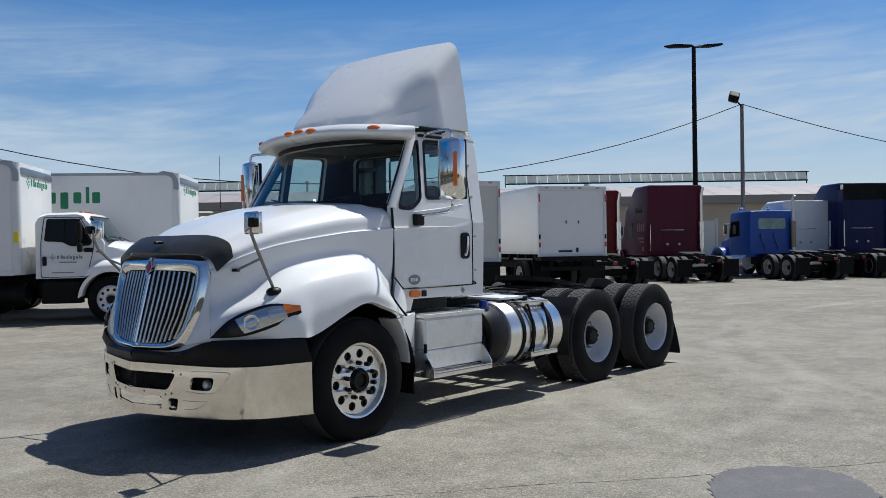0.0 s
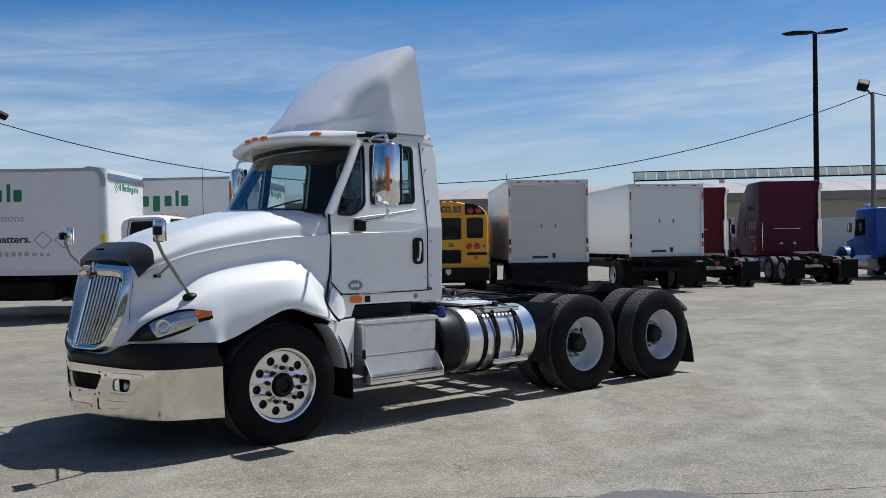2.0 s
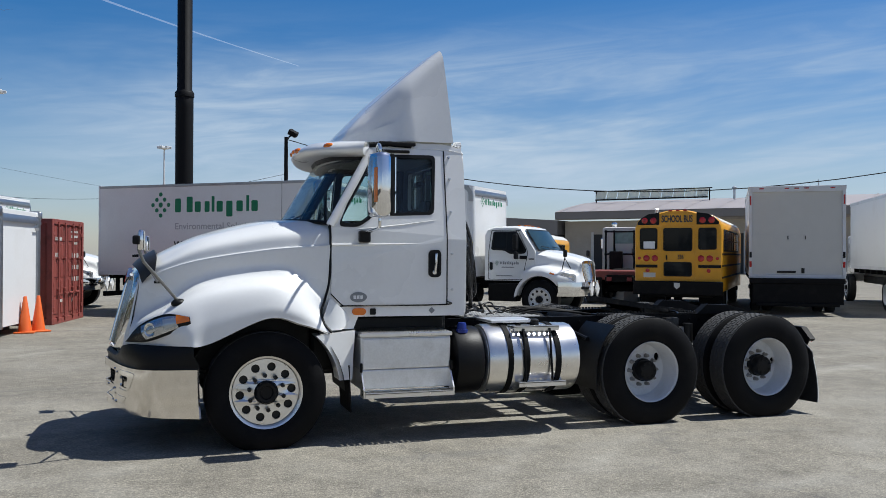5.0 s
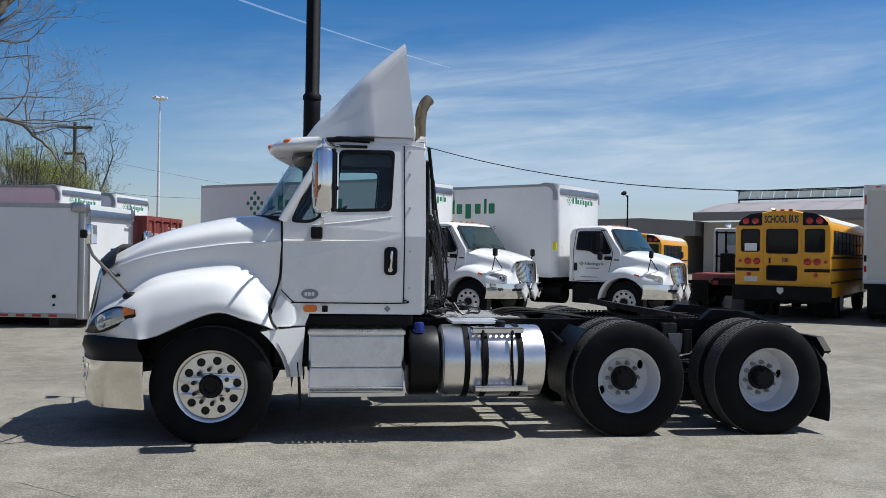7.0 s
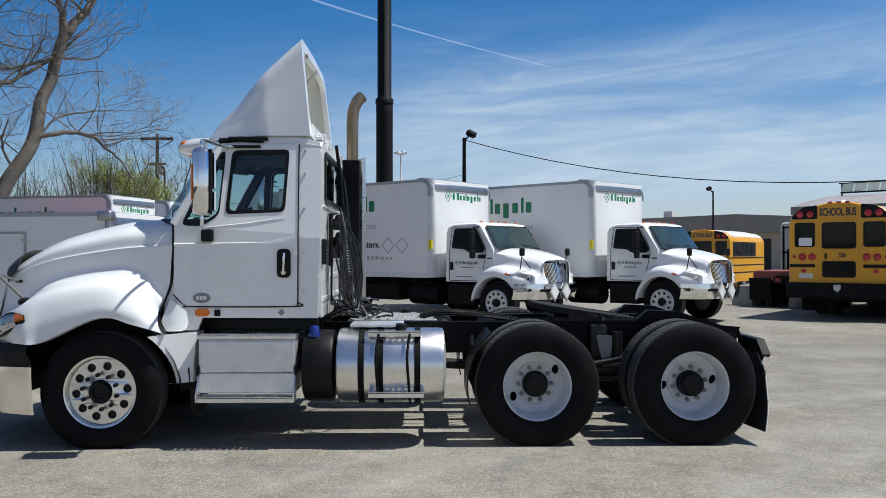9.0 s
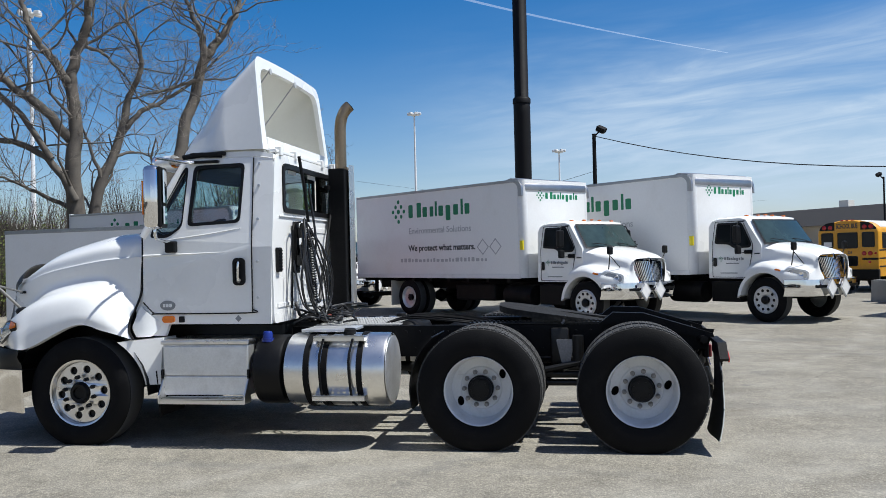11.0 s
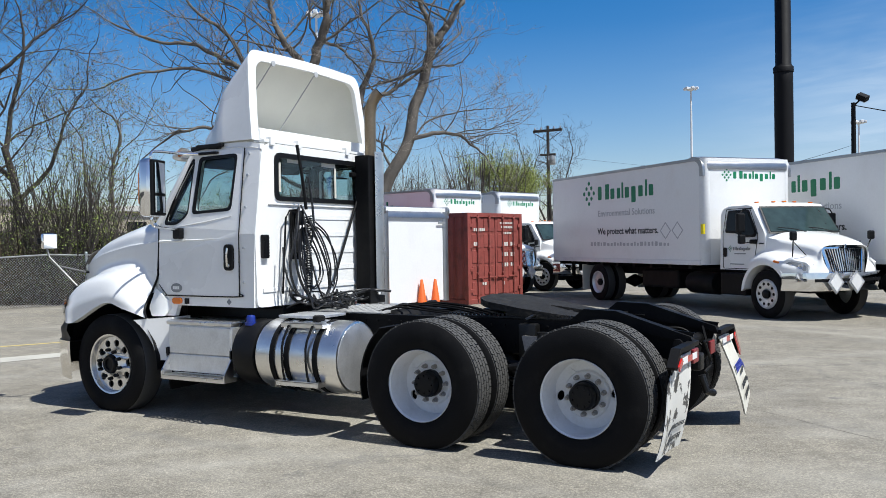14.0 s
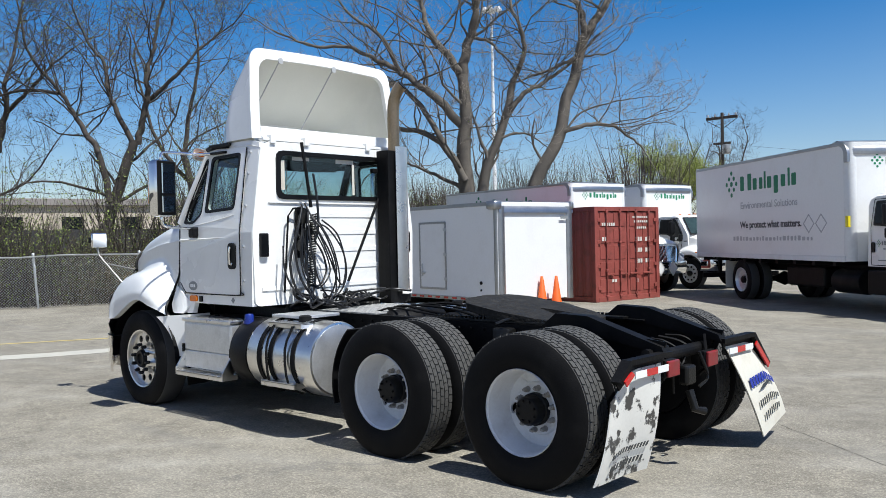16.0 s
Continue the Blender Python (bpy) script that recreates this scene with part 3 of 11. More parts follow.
def tread_blocks(bm, R, y0, y1, lugs, ribs):
    """Rows of skewed tread blocks round a tyre."""
    w = y1 - y0
    for k in range(ribs):
        ya = y0 + 0.028 + (w - 0.056) * k / ribs + 0.004
        yb = y0 + 0.028 + (w - 0.056) * (k + 1) / ribs - 0.004
        for i in range(lugs):
            a0 = 2 * math.pi * (i + 0.5 * (k % 2)) / lugs
            a1 = a0 + 2 * math.pi / lugs * 0.84
            sk = 0.10 * 2 * math.pi / lugs * (1 if k % 2 else -1)
            quad = []
            for rr in (R - 0.02, R):
                for a, y in ((a0, ya), (a1, ya), (a1 + sk, yb), (a0 + sk, yb)):
                    quad.append(bm.verts.new((rr * math.cos(a), y, rr * math.sin(a))))
            bm.faces.new(quad[4:8])
            for j in range(4):
                bm.faces.new((quad[j], quad[(j + 1) % 4], quad[4 + (j + 1) % 4], quad[4 + j]))
    return bm


# ---- ground ----
bm = B()
bmesh.ops.create_grid(bm, x_segments=40, y_segments=40, size=700)
ground = link("ground", bm, LOT)
tagged(ground, "worn pale concrete truck lot with scuffs, cracks and oil drips", "ground", kind="structure")


# ---- the white day-cab tractor; x runs to its rear, its driver's side faces -y ----
TR = thing("tractor_truck", pose(0, -0.07, 0), "white day-cab tractor with chrome grille and tall roof fairing on concrete", "truck")
SIDES = (-1, 1)

# hood and fenders: a skin over its character lines
N_H = 84
H_centre = [(-1.03, 0, 1.50), (-0.85, 0, 1.62), (-0.5, 0, 1.785), (0, 0, 1.915), (0.28, 0, 1.945), (0.55, 0, 1.95)]
H_should = [(-1.01, 0.46, 1.49), (-0.85, 0.48, 1.60), (-0.5, 0.52, 1.76), (0, 0.58, 1.885), (0.28, 0.66, 1.91), (0.55, 0.76, 1.915)]
H_ridge = [(-1.01, 0.66, 1.37), (-0.8, 0.77, 1.475), (-0.5, 0.86, 1.565), (0, 0.965, 1.645), (0.28, 1.01, 1.672), (0.55, 1.04, 1.69)]
H_mid = [(x, sy + 0.52 * (y - sy), sz - 0.17 * (sz - z)) for (x, y, z), (_, sy, sz) in zip(H_ridge, H_should)]
H_upper = [(x, sy + 0.90 * (y - sy), sz - 0.52 * (sz - z)) for (x, y, z), (_, sy, sz) in zip(H_ridge, H_should)]
H_ridge2 = [(x, y + 0.017, z - 0.010) for x, y, z in H_ridge]
H_under = [(x, y + 0.017, z - 0.045) for x, y, z in H_ridge]
# the flank leans out down to an arc over the wheel, where the fender swells
ARC = [1.13, 1.235, 1.405, 1.485, 1.445, 1.235]
H_dip = [(x - 0.03 * (x < -0.9) - 0.03 * (x > 0.4), y + 0.020, a + 0.015) for (x, y, z), a in zip(H_ridge, ARC)]
H_fillet = [(x - 0.04 * (x < -0.9) - 0.065 * (x > 0.4), y + 0.072 - 0.03 * (x > 0.4) - 0.03 * (x < -0.9), a - 0.055) for (x, y, z), a in zip(H_ridge, ARC)]
H_crown = [(-1.075, 0.75, 0.99), (-0.80, 1.04, 1.13), (-0.45, 1.145, 1.28), (0, 1.19, 1.34), (0.26, 1.175, 1.28), (0.455, 1.115, 1.12)]
H_flank = [(-1.085, 0.77, 0.92), (-0.72, 1.17, 1.00), (-0.45, 1.235, 1.09), (0, 1.26, 1.19), (0.27, 1.25, 1.13), (0.48, 1.18, 1.02)]
H_edge = [(-1.09, 0.775, 0.86), (-0.66, 1.215, 0.87), (-0.47, 1.25, 0.885), (0, 1.27, 1.085), (0.28, 1.258, 1.03), (0.535, 1.205, 0.945)]
H_lip = [(-1.06, 0.75, 0.86), (-0.64, 1.17, 0.87), (-0.46, 1.20, 0.88), (0, 1.22, 1.075), (0.27, 1.21, 1.02), (0.525, 1.155, 0.935)]
lines = [smooth_line(ln, N_H) for ln in (H_centre, H_should, H_mid, H_upper, H_ridge)]
lower = [smooth_line(ln, N_H) for ln in (H_under, H_dip, H_fillet, H_crown, H_flank, H_edge)]
bm = B()
skin = across(lines, 32) + [smooth_line(H_ridge2, N_H)] + across(lower, 46) + [smooth_line(H_lip, N_H)]
loft(bm, skin)
hood = part("hood", bm, WHITE, TR, "glossy white hood with flared fenders", 50)
for s in SIDES:
    bm = B()
    tube(bm, [(p.x, p.y * s, p.z - 0.004) for p in smooth_line([(x, y + 0.008, z) for x, y, z in H_ridge], 40)], 0.0075, 6, 0.009)
    part("hood_crease", bm, WHITE, hood, "", 60)
# nose between hood edge and grille opening
bm = B()
nose_out = smooth_line([(-1.02, 0.0, 1.50), (-1.005, 0.46, 1.485), (-1.01, 0.66, 1.37), (-1.05, 0.70, 1.14), (-1.075, 0.75, 0.99), (-1.09, 0.775, 0.86)], 24)
nose_in = smooth_line([(-1.04, 0.0, 1.46), (-0.99, 0.50, 1.455), (-1.0, 0.63, 1.35), (-1.05, 0.60, 1.10), (-1.12, 0.52, 0.90), (-1.15, 0.42, 0.80)], 24)
loft(bm, across([nose_out, [(a + b) / 2 + Vector((-0.02, 0.012, 0)) for a, b in zip(nose_out, nose_in)], nose_in], 8))
low_a = smooth_line([(-1.22, 0.0, 0.84), (-1.15, 0.42, 0.80), (-1.12, 0.60, 0.84), (-1.09, 0.775, 0.86)], 12)
low_b = smooth_line([(-1.24, 0.0, 0.76), (-1.165, 0.42, 0.75), (-1.125, 0.64, 0.79), (-1.09, 0.775, 0.84)], 12)
loft(bm, [low_a, low_b])
part("nose_panel", bm, WHITE, TR, "", 50)

# grille: chrome surround, bars and dark backing
bm = B()
sur_o = smooth_line([(-1.06, 0.0, 1.49), (-1.005, 0.54, 1.48), (-1.01, 0.655, 1.37), (-1.065, 0.635, 1.10), (-1.13, 0.555, 0.87), (-1.175, 0.40, 0.775), (-1.235, 0.0, 0.755)], 34)
sur_i = smooth_line([(-1.115, 0.0, 1.375), (-1.055, 0.45, 1.365), (-1.055, 0.535, 1.30), (-1.11, 0.515, 1.08), (-1.16, 0.455, 0.90), (-1.20, 0.34, 0.83), (-1.255, 0.0, 0.815)], 34)
sur_m = [(a + b) / 2 + Vector((-0.032, 0, 0)) for a, b in zip(sur_o, sur_i)]
sur_b = [p + Vector((0.07, 0, 0)) for p in sur_i]
loft(bm, across([sur_o, sur_m, sur_i], 9) + [sur_b])
part("grille_surround", bm, CHROME, TR, "polished chrome grille surround", 60)
def grille_x(y, z):
    """Face of the grille: a prow that leans forward towards its foot."""
    return -1.115 - 0.255 * (1.375 - z) + 0.135 * abs(y)
def grille_half(z):
    """Half the width of the opening at a height."""
    lim = [p for p in sur_i if p.y > 0.30]
    return min(lim, key=lambda p: abs(p.z - z)).y
bm = B()
loft(bm, [[p + Vector((0.06, 0, 0)) for p in sur_i], [Vector((grille_x(0, p.z) + 0.06, 0, p.z)) for p in sur_i]])
part("grille_backing", bm, BLACKP, TR)
N_BAR = 9
for i in range(N_BAR):
    for s in SIDES:
        f = (i + 0.75) / (N_BAR + 0.12)
        bm = B()
        top_z = 1.372 - 0.012 * f - (0.03 if i == N_BAR - 1 else 0)
        bot_z = 0.815 + 0.055 * f ** 3
        rows_ = []
        for k in range(7):
            z = top_z + (bot_z - top_z) * k / 6
            y = f * grille_half(min(1.30, max(0.93, z))) * (1 - 0.06 * max(0, 0.93 - z) / 0.1)
            w_ = 0.0095
            x = grille_x(y, z)
            rows_.append([(x + 0.014, s * (y - w_), z), (x + 0.006, s * (y - w_ * 0.95), z), (x - 0.003, s * (y - w_ * 0.6), z), (x - 0.006, s * y, z), (x - 0.003, s * (y + w_ * 0.6), z), (x + 0.006, s * (y + w_ * 0.95), z), (x + 0.014, s * (y + w_), z)])
        loft(bm, rows_, mirror=False)
        part("grille_bar", bm, BARCH, TR, "", 50)
bm = B()
tube(bm, [(grille_x(0, z) - 0.004, 0, z) for z in (1.37, 1.1, 0.82)], 0.020, 10)
part("grille_bar", bm, CHROME, TR, "chrome centre bar of the grille", 50)
bm = B()
plate(bm, [(0, 0.082), (-0.056, 0), (0, -0.082), (0.056, 0)], (), 0.03, lambda u, v, d: (-1.115 + 0.24 * v + d - 0.02, u, 1.40 + v))
emblem = part("emblem", bm, CHROME, TR, "chrome diamond emblem")
bm = B()
plate(bm, [(0, 0.046), (-0.029, 0), (0, -0.046), (0.029, 0)], (), 0.008, lambda u, v, d: (-1.115 + 0.24 * v + d - 0.027, u, 1.40 + v))
part("emblem_inlay", bm, REDL, emblem, "red diamond inlay")

# bug deflector across the hood's leading edge
bm = B()
d0 = smooth_line([(-1.085, 0.0, 1.515), (-1.065, 0.46, 1.508), (-1.02, 0.655, 1.465), (-0.985, 0.715, 1.365)], 20)
d1 = smooth_line([(-1.005, 0.0, 1.588), (-0.985, 0.46, 1.584), (-0.945, 0.685, 1.535), (-0.935, 0.758, 1.425)], 20)
d2 = smooth_line([(-0.90, 0.0, 1.648), (-0.89, 0.46, 1.643), (-0.87, 0.70, 1.585), (-0.88, 0.775, 1.475)], 20)
loft(bm, across([d0, d1, d2], 8), thick=0.006)
defl = part("bug_deflector", bm, SMOKE, TR, "smoked black bug deflector on the hood edge", 50)
bm = B()
box(bm, -1.065, -1.03, -0.05, 0.05, 1.58, 1.60, 0.004)
tube(bm, [(-1.085, -0.02, 1.59), (-1.03, -0.02, 1.595)], 0.012, 8)
part("latch", bm, BLACKP, defl)

# headlights
for s in SIDES:
    front, tip = Vector((-1.10, 0.79, 0.865)), Vector((-0.60, 1.225, 1.075))
    lo = smooth_line([(-1.11, 0.792, 0.88), (-0.94, 0.985, 0.893), (-0.76, 1.14, 0.965), (-0.602, 1.23, 1.052)], 18)
    hi = smooth_line([(-1.11, 0.792, 0.88), (-0.995, 0.91, 1.025), (-0.80, 1.08, 1.122), (-0.610, 1.225, 1.108)], 18)
    md = [(a + b) / 2 + Vector((-0.022, 0.022, 0)) * math.sin(math.pi * i / 17) for i, (a, b) in enumerate(zip(lo, hi))]
    bm = B()
    loft(bm, [[(p.x, p.y * s, p.z) for p in ln] for ln in across([lo, md, hi], 9)], mirror=False)
    hl = part("headlight", bm, BLACKP, TR, "almond headlight with dark bezel and amber corner", 60)
    sk = across([lo, md, hi], 9)
    def cut(i0, i1, j0, j1, lift):
        return [[(p.x - lift, (p.y + lift) * s, p.z) for p in ln[i0:i1]] for ln in sk[j0:j1]]
    bm = B(); loft(bm, cut(14, 18, 3, 9, 0.006), mirror=False); part("turn_lens", bm, AMBER, hl, "amber turn signal lens", 60)
    bm = B(); loft(bm, cut(6, 15, 1, 8, 0.0025), mirror=False); part("reflector_bowl", bm, BOWL, hl, "smoky headlight bowl", 60)
    bm = B(); loft(bm, cut(11, 15, 2, 7, 0.004), mirror=False); part("reflector_fan", bm, CLEARL, hl, "bright outer reflector", 60)
    bm = B(); loft(bm, cut(4, 15, 1, 8, 0.012), mirror=False); part("lens", bm, LENS, hl, "clear headlight lens", 60)
    for f_, r_, nm in ((0.50, 0.056, "projector"),):
        c = sk[4][round(f_ * 17)]
        bm = B()
        lathe(bm, [(0.0, 0.012), (r_ * 0.45, 0.010), (r_ * 0.62, 0.004), (r_ * 0.85, -0.004), (r_, -0.006), (r_ * 1.02, 0.012)], (0, 0, 0), "y", 20)
        for v in bm.verts:
            v.co = pose(c.x, c.y * s, c.z, 0, 0, 43 * s) @ (v.co if s < 0 else Vector((v.co.x, -v.co.y, v.co.z)))
        lamp_ = part(nm, bm, CHROME, hl, "", 60)
        bm = B()
        lathe(bm, [(0.0, -0.002), (r_ * 0.3, 0.001), (r_ * 0.45, 0.008), (r_ * 0.45, 0.012)], (0, 0, 0), "y", 14)
        for v in bm.verts:
            v.co = pose(c.x, c.y * s, c.z, 0, 0, 43 * s) @ (v.co if s < 0 else Vector((v.co.x, -v.co.y, v.co.z)))
        part("bulb_glass", bm, CLEARL, lamp_, "", 60)

# black valance and bright bumper
bm = B()
v0 = smooth_line([(-1.27, 0, 0.77), (-1.18, 0.45, 0.765), (-1.11, 0.79, 0.855), (-0.88, 1.06, 0.865), (-0.58, 1.245, 0.86)], 30)
v1 = smooth_line([(-1.285, 0, 0.70), (-1.18, 0.5, 0.70), (-1.07, 0.84, 0.715), (-0.89, 1.09, 0.72), (-0.54, 1.255, 0.725)], 30)
v2 = smooth_line([(-1.29, 0, 0.655), (-1.17, 0.5, 0.655), (-1.055, 0.85, 0.66), (-0.895, 1.095, 0.67), (-0.53, 1.265, 0.68)], 30)
loft(bm, [v0, [(a * 0.45 + b * 0.55) + Vector((-0.02, 0.015, 0.01)) for a, b in zip(v0, v1)], v1, v2, [Vector((p.x + 0.2, p.y * 0.85, p.z)) for p in v2]])
part("valance", bm, BLACKP, TR, "matt black plastic strip above the bumper", 50)
b_plan = [(-1.305, 0, 0.672), (-1.185, 0.5, 0.67), (-1.065, 0.86, 0.668), (-0.905, 1.105, 0.675), (-0.545, 1.275, 0.685)]
b_t = smooth_line(b_plan, 44)
def tuck(p, v):
    """Down the face of the bumper, v from 0 to 1: slightly turned under towards its foot."""
    foot = 0.292 - 0.02 * max(0, 1 - abs(p.y)) ** 0.5
    return Vector((p.x - 0.006 + 0.018 * v * v, p.y * (1 - 0.008 * v * v), p.z + (foot - p.z) * v))
rows_b = [[tuck(p, k / 15) for p in b_t] for k in range(16)]
inner_b = [[Vector((p.x + 0.014, p.y * 0.988, p.z)) for p in ln] for ln in rows_b]
ring_b = [inner_b[0]] + rows_b + inner_b[::-1]
bm = B()
loft(bm, ring_b)
bmesh.ops.holes_fill(bm, edges=[e for e in bm.edges if len(e.link_faces) == 1], sides=0)
bmesh.ops.recalc_face_normals(bm, faces=bm.faces)
def carve(body, outlines):
    """Cuts prisms along x, given by (y, z) outlines, out of a closed mesh."""
    def stage(name_, b_):
        me_ = bpy.data.meshes.new(name_)
        b_.to_mesh(me_); b_.free()
        o_ = bpy.data.objects.new(name_, me_)
        scene.collection.objects.link(o_)
        return o_
    tool = B()
    for o in outlines:
        plate(tool, o, (), 0.9, lambda u, v, d: (-1.5 + d, u, v))
    bmesh.ops.recalc_face_normals(tool, faces=tool.faces)
    a_, b_ = stage("carved", body), stage("cutter", tool)
    md_ = a_.modifiers.new("cut", "BOOLEAN")
    md_.operation, md_.object, md_.solver = "DIFFERENCE", b_, "EXACT"
    bpy.context.view_layer.update()
    me_ = bpy.data.meshes.new_from_object(a_.evaluated_get(bpy.context.evaluated_depsgraph_get()))
    out = B()
    out.from_mesh(me_)
    for o_ in (a_, b_):
        bpy.data.objects.remove(o_)
    return out
cuts_b = [soft_poly([(-0.475, 0.605), (0.475, 0.605), (0.385, 0.475), (-0.385, 0.475)], 0.035),
          round_rect(-0.32, 0.32, 0.35, 0.425, 0.015)]
for s in SIDES:
    cuts_b.append(soft_poly([(s * 0.385, 0.325), (s * 0.39, 0.415), (s * 0.485, 0.415), (s * 0.465, 0.325)], 0.02))
    cuts_b.append(soft_poly([(s * 0.595, 0.49), (s * 0.615, 0.585), (s * 0.815, 0.59), (s * 0.785, 0.49)], 0.035))
bm = carve(bm, cuts_b)
bumper = part("bumper", bm, BUMPER, TR, "bright stainless bumper with air openings", 40)
def bumper_at(y, z, out=0.0):
    p = min(b_t, key=lambda q: abs(q.y - abs(y)))
    i = min(max(b_t.index(p), 1), len(b_t) - 2)
    a, b = (b_t[i], b_t[i + 1]) if abs(y) >= p.y else (b_t[i - 1], b_t[i])
    q = a.lerp(b, (abs(y) - a.y) / (b.y - a.y))
    q = tuck(q, (q.z - z) / (q.z - 0.285))
    return Vector((q.x - out, y, z))
bm = B()
loft(bm, [[bumper_at(y, z, -0.05) for y in [0.03 * k for k in range(16)]] for z in (0.46, 0.63)])
bk = part("bumper_mesh", bm, BLACKP, bumper, "black mesh behind the bumper opening")
bm = B()
for k in range(30):
    y = -0.44 + 0.88 * k / 29
    tube(bm, [bumper_at(y, 0.47, -0.044), bumper_at(y, 0.61, -0.044)], 0.0025, 4)
for k in range(6):
    tube(bm, [bumper_at(-0.45 + 0.09 * j, 0.48 + 0.024 * k, -0.042) for j in range(11)], 0.0025, 4)
part("mesh_wires", bm, BLACKF, bumper)
for s in SIDES:
    # pressed edge round the lamp recess
    bm = B()
    tube(bm, [bumper_at(s * y, z, -0.0015) for y, z in ((0.57, 0.475), (0.68, 0.468), (0.79, 0.472), (0.85, 0.51), (0.90, 0.575), (0.93, 0.625), (0.80, 0.632), (0.62, 0.628))], 0.004, 6, curve=40)
    tube(bm, [bumper_at(s * y, z, -0.0015) for y, z in ((0.53, 0.405), (0.62, 0.405), (0.74, 0.41), (0.70, 0.375), (0.62, 0.345), (0.53, 0.34))], 0.003, 6, curve=30)
    part("pressed_edge", bm, BUMPER, bumper, "", 60)
    bm = B()
    y0 = 0.70
    lathe(bm, [(0.0, -0.01), (0.03, -0.006), (0.038, 0.01), (0.036, 0.03)], (0, 0, 0), "x", 16)
    for v in bm.verts:
        v.co += bumper_at(s * y0, 0.525, -0.04)
    part("fog_lamp", bm, CLEARL, bumper, "", 50)
    bm = B()
    loft(bm, [[bumper_at(s * y, z, -0.085) for y in (0.55, 0.62, 0.70, 0.78, 0.86)] for z in (0.46, 0.53, 0.61)], mirror=False)
    part("lamp_recess", bm, BLACKP, bumper)
    bm = B()
    for y, z in ((0.52, 0.60), (0.44, 0.62), (0.42, 0.45), (0.36, 0.44), (0.14, 0.45), (0.30, 0.335)):
        lathe(bm, [(0.009, 0.0), (0.009, -0.006), (0.0, -0.008)], bumper_at(s * y, z), "x", 8)
    part("bumper_bolts", bm, BUMPER, bumper, "", 40)

# engine bay and belly keep daylight out from under the hood
bm = B()
box(bm, -1.0, 0.5, -0.55, 0.55, 0.55, 1.35, 0.05)
box(bm, 0.45, 1.75, -0.62, 0.62, 0.55, 1.06, 0.04)
box(bm, -0.9, 0.7, -0.43, -0.36, 0.5, 0.75, 0.01)
box(bm, -0.9, 0.7, 0.36, 0.43, 0.5, 0.75, 0.01)
part("engine", bm, GREASE, TR)
for s in SIDES:
    bm = B()
    arch = [(0.66 * math.cos(radians(a)), 0.45 + 0.66 * math.sin(radians(a))) for a in range(0, 181, 12)]
    for a, b in zip(arch, arch[1:]):
        vs = [bm.verts.new((p[0], y * s, p[1])) for p, y in ((a, 1.19), (b, 1.19), (b, 0.62), (a, 0.62))]
        bm.faces.new(vs)
    bmesh.ops.remove_doubles(bm, verts=bm.verts, dist=0.001)
    part("wheel_well", bm, BLACKP, TR)
    # fender tail behind the steer wheel
    bm = B()
    inner = [(0.625 * math.cos(radians(a)), 0.45 + 0.625 * math.sin(radians(a))) for a in range(8, 51, 7)]
    pts = list(reversed(inner)) + [(0.74, 0.535), (0.748, 0.74), (0.765, 0.955)]
    plate(bm, pts, (), 0.24, lambda u, v, d: (u, s * (1.245 - d - 0.42 * (u - 0.40)), v))
    part("fender_tail", bm, WHITE, TR, "white fender tail panel")
    bm = B()
    plate(bm, [(0.66, 1.12), (0.66, 0.62), (0.25, 0.66), (0.25, 1.10)], (), 0.012, lambda u, v, d: (0.70 + 0.06 * (0.66 - u) + d, s * v, u))
    part("splash_flap", bm, RUBBER, TR, "black rubber splash flap")

# ---- cab ----
def side_y(z):
    return 1.045 if z < 1.75 else 1.045 - 0.115 * (z - 1.75) / 0.85
def side_place(s, off=0.0):
    return lambda u, v, d: (u, s * (side_y(v) + off - d), v)

